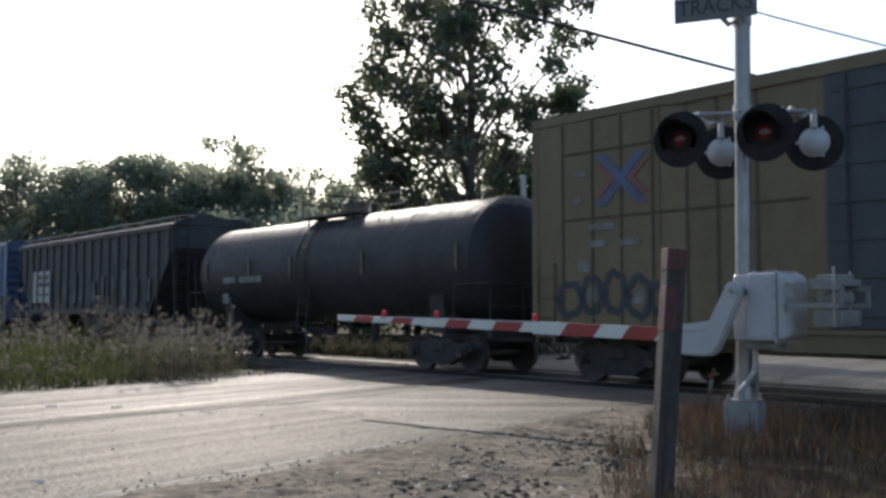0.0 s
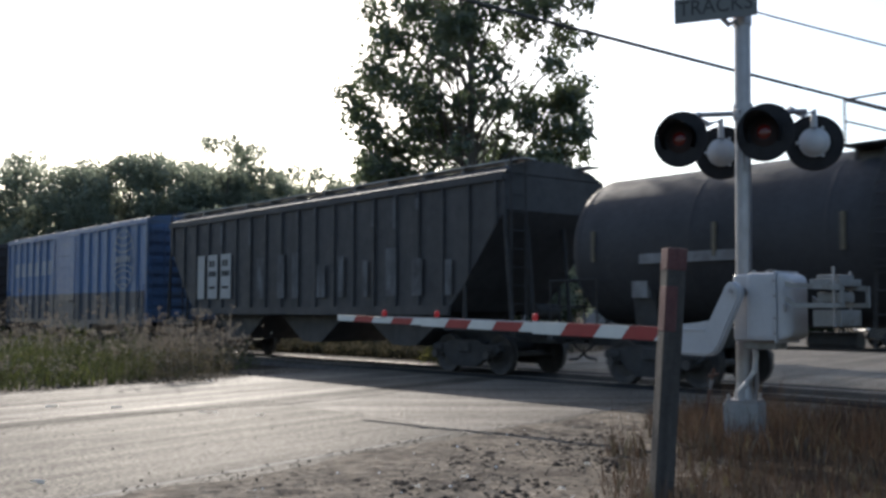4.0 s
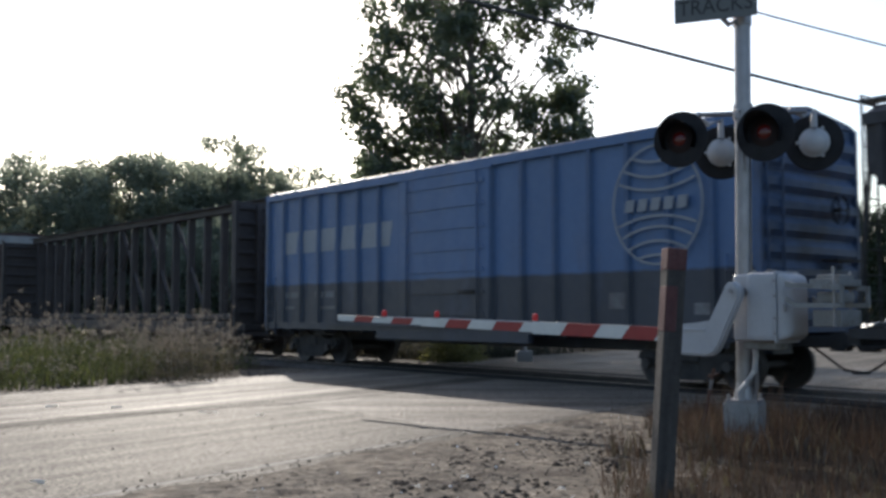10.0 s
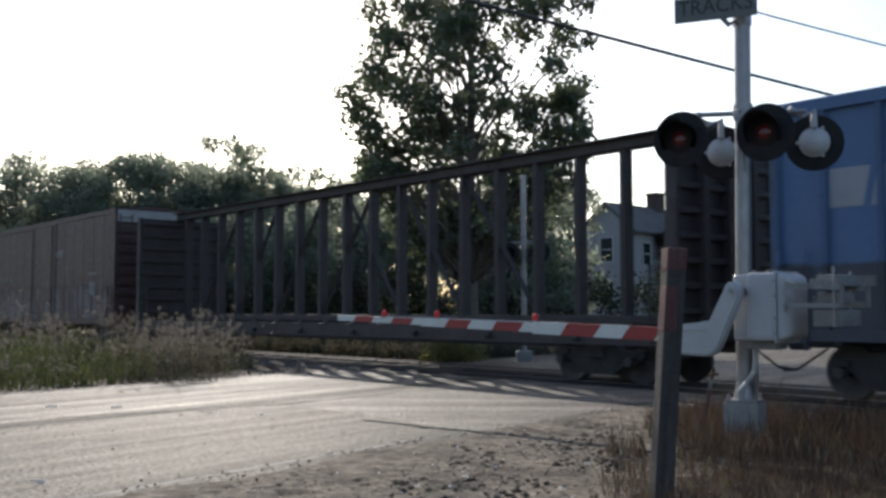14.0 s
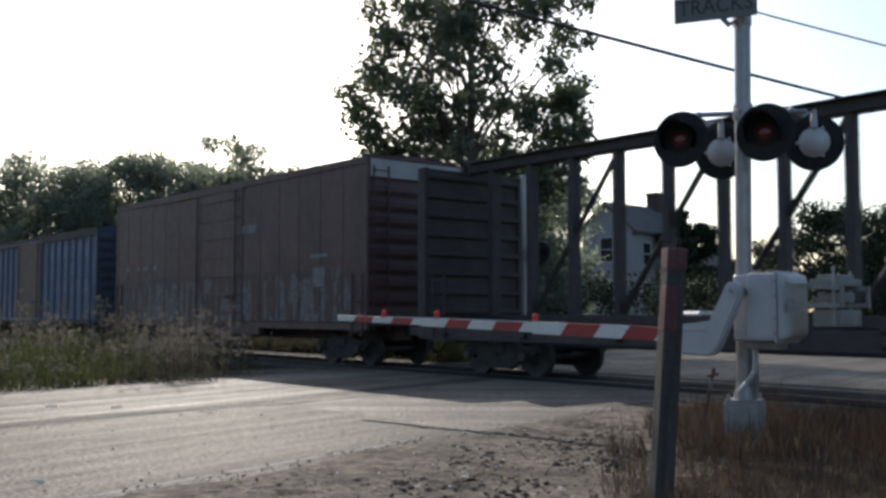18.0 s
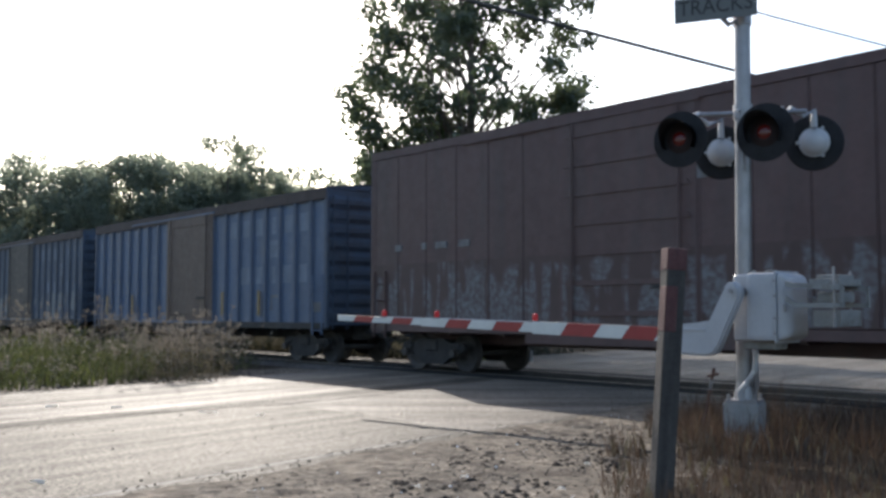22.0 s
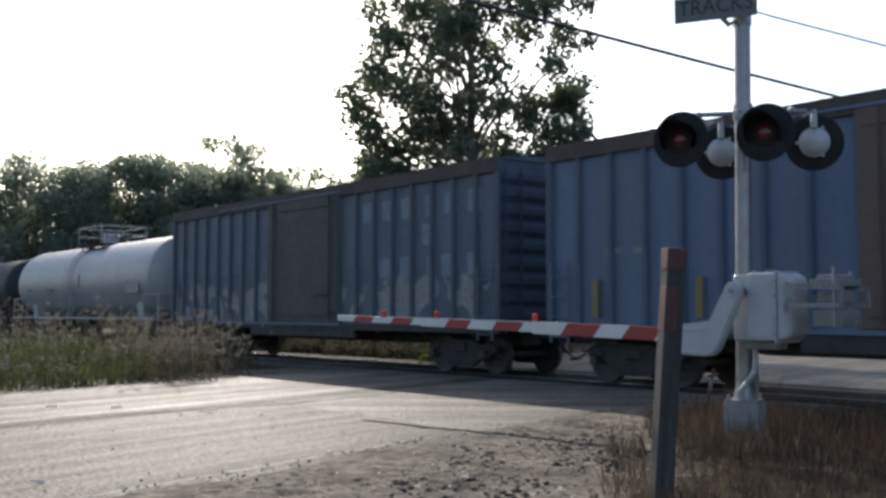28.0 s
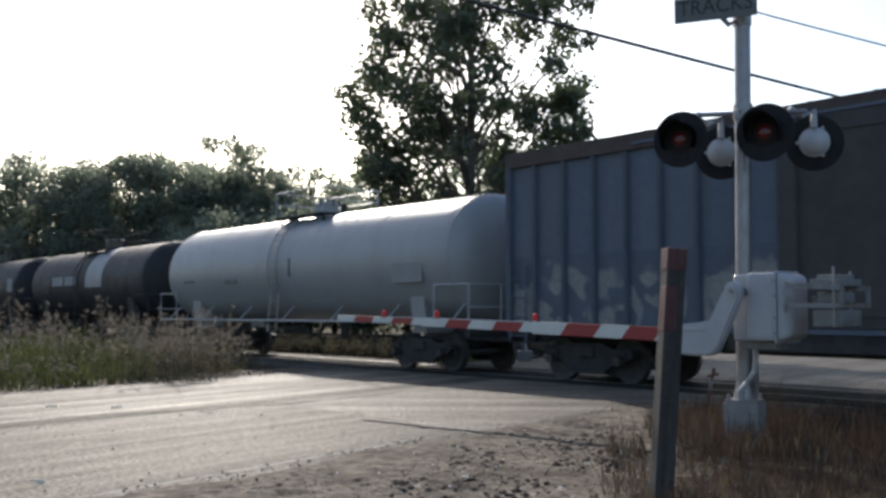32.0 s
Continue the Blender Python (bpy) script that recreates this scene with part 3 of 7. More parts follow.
strip("road", -60, 240, 0.0, ROAD_W, -0.03, 0.0, M["asphalt"], "worn sunlit grey asphalt road with cracks", 0.16, 0.3)
strip("far_pavement", 9.2, 60, -14, 0.2, -0.033, -0.006, M["asphalt"], "worn asphalt forecourt beside the road beyond the rails", 0.2, 0.6)
strip("road_far_lane", -26, 8.5, 4.95, ROAD_W - 0.1, -0.02, 0.004, M["far_lane"], "paler smoother far lane of the asphalt road", 0.10, 0.4)
strip("road_edge_line", -9.0, 0.2, 0.345, 0.372, -0.002, 0.004, M["edge_paint"], "faded worn white edge line on asphalt", 0.03, 0.25, "road marking")

# churned dirt along the road's edge, washed a little over the asphalt
vs, fs = [], []
NA, NL = 220, 54
for i in range(NA + 1):
    a = -8.0 + 13.4 * i / NA
    edge = 0.04 + 0.22 * noise.noise((a * 0.8, 3.3, 0)) + 0.12 * noise.noise((a * 3.0, 1.3, 0)) + 0.05 * noise.noise((a * 9.0, 0.3, 0))
    for j in range(NL + 1):
        f = j / NL
        l = edge - 2.7 * f
        rise = min(1.0, f * 6) * min(1.0, (1 - f) * 5)
        churn = max(0.0, 0.35 + 1.2 * noise.noise((a * 0.7, l * 0.9, 5.0)))
        lump = noise.noise((a * 5, l * 5, 1)) * 0.5 + noise.noise((a * 11, l * 11, 2)) * 0.45 + noise.noise((a * 24, l * 24, 3)) * 0.35
        vs.append((a, l, 0.0125 * (1 - f) - 0.004 * f - 0.036 * max(0.0, f - 0.75) * 4 + rise * churn * 0.036 * lump))
for i in range(NA):
    for j in range(NL):
        o = i * (NL + 1) + j
        fs.append((o, o + 1, o + NL + 2, o + NL + 1))
dirt = new("dirt_shoulder", from_arrays("dirt_shoulder", vs, fs, M["gravel"]))
dirt.matrix_world = Matrix.Translation(ROAD_O) @ Matrix((ROAD_R, ROAD_L, Vector((0, 0, 1)))).transposed().to_4x4()
tagged(dirt, "churned brown dirt washed over the edge of the asphalt", "shoulder", kind="structure")

# newer paving up to the crossing, a little proud of the old
bm = B()
ap = [(0.32, 11.45, 0), road(3.0, 0.15), road(5.2, 0.2), track(9.3, 14.0), track(12.0, 14.0), track(15.2, 14.0), (-0.89, 17.07, 0), (-1.7, 16.2, 0), (-2.43, 15.18, 0), (-1.6, 14.3, 0), (-0.83, 13.45, 0), (-0.2, 12.4, 0)]
mid = sum((Vector((v[0], v[1])) for v in ap), Vector((0, 0))) / len(ap)
upper = [bm.verts.new((v[0], v[1], 0.008)) for v in ap]
lower = [bm.verts.new((*(Vector((v[0], v[1])) + (Vector((v[0], v[1])) - mid).normalized() * 0.07), -0.002)) for v in ap]
top_face = bm.faces.new(upper)
for k in range(len(ap)):
    bm.faces.new((upper[k], upper[k - 1], lower[k - 1], lower[k]))
bmesh.ops.triangulate(bm, faces=[top_face])
solid("road_patch", bm, M["apron"], "smoother repaved asphalt approach to the rails", "road", kind="structure")


def seam(points, width, seed, name="tar_seam", mat_name="tar", label="dark tar-filled crack in the asphalt"):
    rnd = random.Random(seed)
    bm = B()
    prev = None
    pts = []
    for a, b in zip(points, points[1:]):
        for k in range(8):
            pts.append(Vector(a).lerp(Vector(b), k / 8))
    pts.append(Vector(points[-1]))
    for i, p in enumerate(pts):
        d = (pts[min(i + 1, len(pts) - 1)] - pts[max(i - 1, 0)]).normalized()
        n = Vector((-d.y, d.x, 0))
        off = n * rnd.uniform(-0.05, 0.05)
        w = width * rnd.uniform(0.35, 1.1)
        cur = [bm.verts.new((*(p + off + n * w * s).xy, 0.0135)) for s in (-0.5, 0.5)]
        if prev:
            bm.faces.new((prev[0], prev[1], cur[1], cur[0]))
        prev = cur
    return solid(name, bm, M[mat_name], label, "road crack", group="cracks in the asphalt", kind="structure")


seam([(-5.6, 12.8, 0), (-3.7, 13.9, 0), (-2.2, 15.2, 0), (-0.8, 17.1, 0)], 0.06, 3)

# the track: rails, ties, ballast, crossing panels
rail_track = thing("railway_track", (0, 0, 0), "single railway track of steel rails on ballast", "railway track", kind="structure")
prof = [(-0.07, -0.15), (0.07, -0.15), (0.07, -0.135), (0.012, -0.11), (0.012, -0.045), (0.036, -0.03), (0.036, -0.004), (0.028, 0.0),
        (-0.028, 0.0), (-0.036, -0.004), (-0.036, -0.03), (-0.012, -0.045), (-0.012, -0.11), (-0.07, -0.135)]
for off in (-0.754, 0.754):
    bm = B()
    ends = []
    for s in (-70, 160):
        ends.append([bm.verts.new(track(s, TRACK_P + off + a, RAIL + b)) for a, b in prof])
    k = len(prof)
    for i in range(k):
        bm.faces.new((ends[0][i], ends[0][(i + 1) % k], ends[1][(i + 1) % k], ends[1][i]))
    part("rail", bm, M["rail"], rail_track, "worn steel rail with a shiny head")
bm = B()
for s0, s1 in ((-70, 1.5), (20.2, 160)):
    sec = [(-2.5, -0.05), (-1.75, -0.005), (-0.84, -0.02), (0.84, -0.02), (1.75, -0.005), (2.5, -0.05)]
    a = [bm.verts.new(track(s0, TRACK_P + p, z)) for p, z in sec]
    b = [bm.verts.new(track(s1, TRACK_P + p, z)) for p, z in sec]
    for i in range(len(sec) - 1):
        bm.faces.new((a[i], a[i + 1], b[i + 1], b[i]))
part("ballast", bm, M["ballast"], rail_track, "dirty grey crushed-stone ballast")
HEAD = Matrix.Rotation(math.atan2(ALONG.y, ALONG.x), 4, "Z")
tie = mesh_of("tie", box(B(), -0.115, 0.115, -1.28, 1.28, -0.12, -0.002, 0.012), M["tie"])
for i in range(70):
    s = 20.6 + i * 0.52
    part("tie", tie, None, rail_track, m=Matrix.Translation(track(s, TRACK_P)) @ HEAD)
slab = mesh_of("crossing_panel", box(B(), -1.2, 1.2, -0.32, 0.32, -0.06, 0.0, 0.01), M["crossing"])
for i in range(8):
    for off, wide in ((-1.16, 1.05), (-0.345, 0.95), (0.345, 0.95), (1.16, 1.05)):
        part("crossing_panel", slab, None, rail_track,
             m=Matrix.Translation(track(2.7 + i * 2.42, TRACK_P + off, 0.014)) @ HEAD @ Matrix.Diagonal((1, wide, 1, 1)))


def stones(name, count, place, size, material, label, category, seed, flat=0.6):
    """Many small stones in one mesh."""
    rnd = random.Random(seed)
    base = [(1, 0, 0), (-1, 0, 0), (0, 1, 0), (0, -1, 0), (0, 0, 1), (0, 0, -1)]
    tri = [(0, 2, 4), (2, 1, 4), (1, 3, 4), (3, 0, 4), (2, 0, 5), (1, 2, 5), (3, 1, 5), (0, 3, 5)]
    vs, fs = [], []
    for _ in range(count):
        x, y, z = place(rnd)
        r = size[0] + (size[1] - size[0]) * rnd.random() ** 2.5
        a = rnd.random() * 6.28
        o = len(vs)
        for p in base:
            q = [c * r * rnd.uniform(0.7, 1.25) for c in p]
            vs.append((x + q[0] * math.cos(a) - q[1] * math.sin(a), y + q[0] * math.sin(a) + q[1] * math.cos(a), z + q[2] * flat))
        fs += [tuple(o + i for i in f) for f in tri]
    return tagged(new(name, from_arrays(name, vs, fs, material)), label, category, kind="stuff")


def on_shoulder(rnd):
    p = road(rnd.uniform(-7, 5), -2.6 + 3.0 * rnd.random() ** 0.8)
    return p.x, p.y, 0.008


def in_ruts(rnd):
    """Churned earth, in patches."""
    while True:
        p = road(rnd.uniform(-6, 4), rnd.uniform(-2.4, -0.12))
        if noise.noise((p.x * 1.1, p.y * 1.1, 9)) > 0.02:
            return p.x, p.y, 0.006


stones("gravel_stones", 5200, on_shoulder, (0.004, 0.018), M["pebble"], "loose grey-brown gravel stones on the shoulder", "gravel", 11)
stones("earth_clods", 1500, in_ruts, (0.008, 0.042), M["clod"], "dark crumbled earth clods on the shoulder", "dirt clods", 12, 0.4)
stones("dirt_lumps", 260, in_ruts, (0.02, 0.07), M["clod"], "dark lumps of dried mud on the shoulder", "dirt clods", 16, 0.45)
stones("pale_chips", 160, lambda r: (*road(r.uniform(-6, 5), r.uniform(-3.5, -0.1)).xy, 0.012), (0.006, 0.022), M["paper"], "small pale scraps and stone chips on the dirt", "litter", 17, 0.5)
stones("road_grit", 900, lambda r: (*road(r.uniform(-6, 9), r.uniform(0.1, 10.8)).xy, 0.006), (0.004, 0.018), M["pebble"], "scattered grit on the asphalt", "grit", 13)
stones("verge_stones", 900, lambda r: (*road(r.uniform(-9, 9), ROAD_W + r.uniform(-0.6, 1.5)).xy, 0.0), (0.01, 0.045), M["pebble"], "pale stones along the weedy verge", "gravel", 14)
stones("ballast_stones", 3500, lambda r: (*track(r.choice((r.uniform(20.3, 46), r.uniform(-6, 1.4))), TRACK_P + r.uniform(-2.4, 2.4)).xy, -0.005), (0.02, 0.05), M["ballast"],
       "crushed-stone ballast between the ties", "ballast", 15)


def litter(x, y, w, h, turn, mat_name="paper"):
    bm = B()
    rnd = random.Random(int(x * 1000 + y * 77))
    g = [[bm.verts.new(((i / 3 - 0.5) * w, (j / 3 - 0.5) * h, rnd.uniform(0.0, 0.035))) for i in range(4)] for j in range(4)]
    for j in range(3):
        for i in range(3):
            bm.faces.new((g[j][i], g[j][i + 1], g[j + 1][i + 1], g[j + 1][i]))
    bmesh.ops.solidify(bm, geom=bm.faces[:], thickness=0.003)
    return solid("litter", bm, M[mat_name], "crumpled white paper scrap on the ground", "litter", group="paper scraps", m=pose(x, y, 0.004, 0, 0, turn))


for x, y, w, h, turn in ((0.18, 8.35, 0.07, 0.05, 20), (1.28, 9.1, 0.06, 0.05, 70), (-0.2, 7.9, 0.05, 0.04, 10), (-3.15, 13.7, 0.22, 0.05, 8), (-4.6, 14.4, 0.14, 0.05, 5),
                         (-2.4, 13.4, 0.1, 0.05, 30), (-5.6, 14.6, 0.16, 0.06, 12), (-3.2, 8.1, 0.12, 0.05, 0), (0.9, 7.8, 0.05, 0.05, 40), (-4.55, 19.9, 0.12, 0.10, 40)):
    litter(x, y, w, h, turn)


# ================= plants =================
def blades(name, count, place, height, width, material, label, category, seed, bend=0.35, parent=None):
    rnd = random.Random(seed)
    vs, fs = [], []
    for _ in range(count):
        x, y, scale = place(rnd)
        h = rnd.uniform(*height) * scale
        w = width * rnd.uniform(0.6, 1.4)
        a = rnd.random() * 6.283
        lean = rnd.uniform(0.05, bend) * h
        la = rnd.random() * 6.283
        dx, dy = math.cos(a) * w / 2, math.sin(a) * w / 2
        lx, ly = math.cos(la) * lean, math.sin(la) * lean
        o = len(vs)
        vs += [(x - dx, y - dy, -0.03), (x + dx, y + dy, -0.03), (x + lx * 0.4 + dx * 0.7, y + ly * 0.4 + dy * 0.7, h * 0.6), (x + lx * 0.4 - dx * 0.7, y + ly * 0.4 - dy * 0.7, h * 0.6),
               (x + lx, y + ly, h)]
        fs += [(o, o + 1, o + 2, o + 3), (o + 3, o + 2, o + 4)]
    me = from_arrays(name, vs, fs, material)
    if parent:
        return part(name, me, None, parent, label)
    return tagged(new(name, me), label, category, kind="stuff")


def seed_stems(name, count, place, height, material, label, category, seed, head=0.05, tufts=16):
    """Dry stalks that branch into small flat heads."""
    rnd = random.Random(seed)
    vs, fs = [], []

    def spike(a, b, w):
        d = b - a
        n = Vector((-d.y, d.x, 0.001)).normalized() * w
        o = len(vs)
        vs.extend([tuple(a - n), tuple(a + n), tuple(b + n * 0.6), tuple(b - n * 0.6)])
        fs.append((o, o + 1, o + 2, o + 3))

    def tuft(c, r):
        for _ in range(tufts):
            d = Vector((rnd.gauss(0, 1), rnd.gauss(0, 1), rnd.gauss(0.2, 0.6))).normalized() * r * rnd.uniform(0.3, 1.0)
            e = Vector((rnd.gauss(0, 1), rnd.gauss(0, 1), rnd.gauss(0, 1))).normalized() * r * 0.28
            f = e.cross(d).normalized() * r * 0.28
            o = len(vs)
            vs.extend([tuple(c + d - e), tuple(c + d + f), tuple(c + d + e)])
            fs.append((o, o + 1, o + 2))

    for _ in range(count):
        x, y, scale = place(rnd)
        h = rnd.uniform(*height) * scale
        base, mid = Vector((x, y, -0.03)), Vector((x + rnd.gauss(0, 0.05), y + rnd.gauss(0, 0.05), h * 0.62))
        spike(base, mid, 0.003)
        for _ in range(rnd.randint(2, 5)):
            tip = mid + Vector((rnd.gauss(0, 0.13), rnd.gauss(0, 0.13), h * rnd.uniform(0.12, 0.4)))
            spike(mid, tip, 0.004)
            tuft(tip, head * rnd.uniform(0.5, 1.2))
    return tagged(new(name, from_arrays(name, vs, fs, material)), label, category, kind="stuff")


def leaf_cloud(clusters, count, size, seed, droop=0.0, shell=0.45):
    """Leaves, each a folded diamond, gathered round cluster centres (x, y, z, radius)."""
    rng = np.random.default_rng(seed)
    c = np.array(clusters, float)
    weight = c[:, 3] ** 2.2
    idx = rng.choice(len(c), count, p=weight / weight.sum())
    d = rng.normal(size=(count, 3))
    d /= np.linalg.norm(d, axis=1)[:, None]
    r = c[idx, 3] * (shell + (1 - shell) * rng.random(count)) * (1 + 0.35 * rng.normal(size=count).clip(-1, 1.5))
    pos = c[idx, :3] + d * r[:, None] * np.array([1, 1, 0.85])
    a = rng.normal(size=(count, 3))
    a /= np.linalg.norm(a, axis=1)[:, None]
    b = np.cross(a, rng.normal(size=(count, 3)))
    b /= np.linalg.norm(b, axis=1)[:, None]
    n = np.cross(a, b)
    L = size * rng.uniform(0.6, 1.3, count)[:, None]
    verts = np.stack([pos - a * L * 0.5, pos + b * L * 0.36 + n * L * 0.1, pos + a * L * 0.55, pos - b * L * 0.36 + n * L * 0.1], 1).reshape(-1, 3)
    o = np.arange(count)[:, None] * 4
    faces = np.concatenate([o + [0, 1, 2], o + [0, 2, 3]])
    return verts.tolist(), faces.tolist()


def weed_bed(rnd):
    """A place in the weeds between the road and the track; taller away from the road."""
    while True:
        a, l = rnd.uniform(-14, 13.5), ROAD_W + 0.15 + rnd.random() ** 1.3 * 13
        lim = 0.25 + max(0.0, a - 3.0) * 0.33 + 0.35 * noise.noise((a * 0.8, 2, 2))
        if l < ROAD_W + lim:
            continue
        p = road(a, l)
        if p.dot(ACROSS) > TRACK_P - 2.9:
            continue
        edge = min(1.12, 0.5 + (l - ROAD_W - lim) * 0.75)
        return p.x, p.y, edge * (0.74 + 0.75 * noise.noise((p.x * 0.55, p.y * 0.55, 1)))


def far_end(rnd):
    """The thin end of the weeds, towards the rails."""
    x, y = rnd.gauss(-5.35, 0.5), rnd.uniform(19.0, 24.2)
    return x + (21 - y) * 0.10, y, rnd.uniform(0.55, 0.95)


def leafy(name, count, leaves, place, height, size, material, label, seed):
    """Bushy weed clumps: small leaves gathered round many stems."""
    rnd = random.Random(seed)
    clumps = []
    for _ in range(count):
        x, y, scale = place(rnd)
        h = rnd.uniform(*height) * scale
        for k in range(3):
            clumps.append((x + rnd.gauss(0, 0.1), y + rnd.gauss(0, 0.1), h * (0.15 + 0.35 * k), 0.16 * rnd.uniform(0.6, 1.3)))
    vs, fs = leaf_cloud(clumps, leaves, size, seed)
    return tagged(new(name, from_arrays(name, vs, fs, material)), label, "weeds", kind="stuff")


blades("weed_leaves", 9000, weed_bed, (0.25, 0.7), 0.03, M["weed_green"], "dense green and yellowing roadside weeds", "weeds", 21, 0.7)
leafy("weed_bushes", 1500, 70000, weed_bed, (0.4, 1.0), 0.06, M["weed_green"], "bushy olive-green roadside weeds", 24)
leafy("weed_dead_leaves", 500, 6000, weed_bed, (0.4, 0.95), 0.045, M["weed_dry"], "withered brown leaves among the weeds", 25)
leafy("weed_end", 70, 5000, far_end, (0.5, 1.0), 0.05, M["weed_dry"], "thin withered weeds beside the rails", 27)
blades("weed_straw", 900, weed_bed, (0.6, 1.3), 0.008, M["weed_dry"], "dry straw-coloured weed stalks", "weeds", 22, 0.5)
seed_stems("weed_flowers", 800, weed_bed, (0.7, 1.6), M["seed_head"], "tall dry wild carrot stalks with pale seed heads", "weeds", 23, 0.075, 16)
seed_stems("end_flowers", 110, far_end, (0.8, 1.7), M["seed_head"], "dry seed heads at the end of the weeds", "weeds", 28, 0.075, 16)


def dry_bed(rnd):
    while True:
        a, l = rnd.uniform(-6.0, 4.2), -0.35 - rnd.random() ** 1.1 * 9
        if l > -0.58 - (4.0 - a) * 0.33 + 0.35 * noise.noise((a * 1.1, 5, 5)):
            continue
        if noise.noise((a * 0.7, l * 0.7, 4)) < -0.42 + 0.6 * max(0, 1.2 + l):
            continue
        p = road(a, l)
        if p.dot(ACROSS) > TRACK_P - 3.2 or p.y < 6.5:
            continue
        if (p - Vector((1.65, 7.75, 0))).length < 0.14:
            continue
        if p.y < 9.6 and rnd.random() < 0.55:
            continue
        near = min(1.0, 0.35 + (-l - 0.3) * 0.35) * (0.55 if p.y < 9.6 else 1.0)
        return p.x, p.y, near * (0.75 + 0.5 * noise.noise((p.x * 1.3, p.y * 1.3, 7)))


blades("dry_grass", 14000, dry_bed, (0.10, 0.40), 0.007, M["grass_dry"], "brown dry grass around the signal foot", "dry grass", 31, 1.0)
blades("dry_straw", 3600, dry_bed, (0.25, 0.75), 0.006, M["grass_dry"], "taller dead straw stalks", "dry grass", 32, 0.55)
blades("pale_straw", 700, dry_bed, (0.2, 0.7), 0.006, M["weed_dry"], "pale bleached straw among brown grass", "dry grass", 34, 0.6)
blades("dry_leaves", 900, dry_bed, (0.1, 0.3), 0.03, M["weed_dry"], "curled dead weed leaves", "dry grass", 33, 0.8)


def far_bed(rnd):
    s = rnd.uniform(8.0, 42)
    p = TRACK_P + 2.6 + abs(rnd.gauss(0, 3.6))
    q = track(s, p)
    l = (q - ROAD_O).dot(ROAD_L)
    if l < ROAD_W + 0.3:
        return far_bed(rnd)
    return q.x, q.y, 0.8 + 0.5 * noise.noise((q.x * 0.5, q.y * 0.5, 3))


blades("far_weeds", 14000, far_bed, (0.08, 0.34), 0.04, M["weed_far_shade"], "olive weeds behind the track, darkened as if in tree shade", "weeds", 41)
blades("far_straw", 1200, far_bed, (0.15, 0.5), 0.014, M["weed_far_shade"], "dry stalks behind the track", "weeds", 42)


def beyond_weeds(rnd):
    """Low weeds along the far side of the rails, up to the road's edge, added to shade the ground."""
    while True:
        q = track(rnd.uniform(20, 42), 18.1 + 2.6 * rnd.random() ** 1.5)
        if (q - ROAD_O).dot(ROAD_L) > ROAD_W + 0.5:
            return q.x, q.y, rnd.uniform(0.6, 1.0)


# added to keep sunlight off the strip of ground below the train
leafy("weeds_beyond", 260, 12000, beyond_weeds, (0.35, 0.75), 0.06, M["weed_dry"], "low weeds added along the far side of the rails for shade", 46)


def beyond_bush(rnd):
    """A low pale bush just beyond the rails, left of the far signal."""
    return rnd.gauss(0.35, 0.42), rnd.gauss(28.4, 0.4), 1.0


leafy("bush_beyond", 80, 6500, beyond_bush, (0.3, 0.72), 0.06, M["leaf_bush"], "pale yellow-green bush beyond the rails", 44)


def limb(bm, a, b, r0, r1, rnd, seg=6):
    a, b = Vector(a), Vector(b)
    pts = [a.lerp(b, k / 4) + Vector((rnd.gauss(0, 1), rnd.gauss(0, 1), rnd.gauss(0, 0.5))) * (b - a).length * (0.03 if 0 < k < 4 else 0) for k in range(5)]
    pts[2].z -= (b - a).length * 0.02
    tube(bm, pts, [r0 + (r1 - r0) * k / 4 for k in range(5)], seg)


def tree(x, y, height, width, seed, leaves, size, leaf_mat, label, first=0.25, own=(), category="tree", group="", trunk_r=0.16, cluster_r=(0.09, 0.2), masses=44):
    """A tapered trunk, limbs to every leaf mass, and a broken crown."""
    rnd = random.Random(seed)
    t = thing("tree", (x, y, -0.04), label, category, group)
    bm = B()
    top = Vector((rnd.gauss(0, 0.2), rnd.gauss(0, 0.2), height * 0.92))
    trunk = [Vector((0, 0, 0)), Vector((rnd.gauss(0, 0.08), 0, height * 0.25)), Vector((rnd.gauss(0, 0.15), rnd.gauss(0, 0.15), height * 0.55)), top]
    tube(bm, trunk, [trunk_r * 1.25, trunk_r, trunk_r * 0.6, trunk_r * 0.15], 10)
    clusters = [tuple(c) for c in own]
    k = 0
    while k < masses:
        z = height * (first + (1 - first) * rnd.random())
        f = (z / height - first) / (1 - first)
        reach = width / 2 * (0.45 + 0.75 * math.sin(math.pi * min(1, 0.12 + 0.86 * f)) ** 0.8)
        ang, rr = rnd.random() * 6.283, reach * math.sqrt(rnd.random())
        clusters.append((rr * math.cos(ang), rr * math.sin(ang), z, rnd.uniform(*cluster_r) * width))
        k += 1
    for c in clusters:
        z0 = max(height * 0.12, c[2] - 0.35 * height * rnd.random() - math.hypot(c[0], c[1]) * 0.6)
        f = min(1.0, z0 / (height * 0.92))
        base = trunk[1].lerp(trunk[3], max(0, (f - 0.25) / 0.75)) if f > 0.25 else trunk[0].lerp(trunk[1], f / 0.25)
        limb(bm, base, c[:3], trunk_r * 0.32 * (1.1 - f * 0.7), 0.012, rnd, 5)
    part("trunk", bm, M["bark"], t, "grey-brown trunk with limbs", smooth=True)
    vs, fs = leaf_cloud(clusters, leaves, size, seed + 100)
    part("crown", from_arrays("crown", vs, fs, M[leaf_mat]), None, t, "broken leafy crown with gaps")
    return t


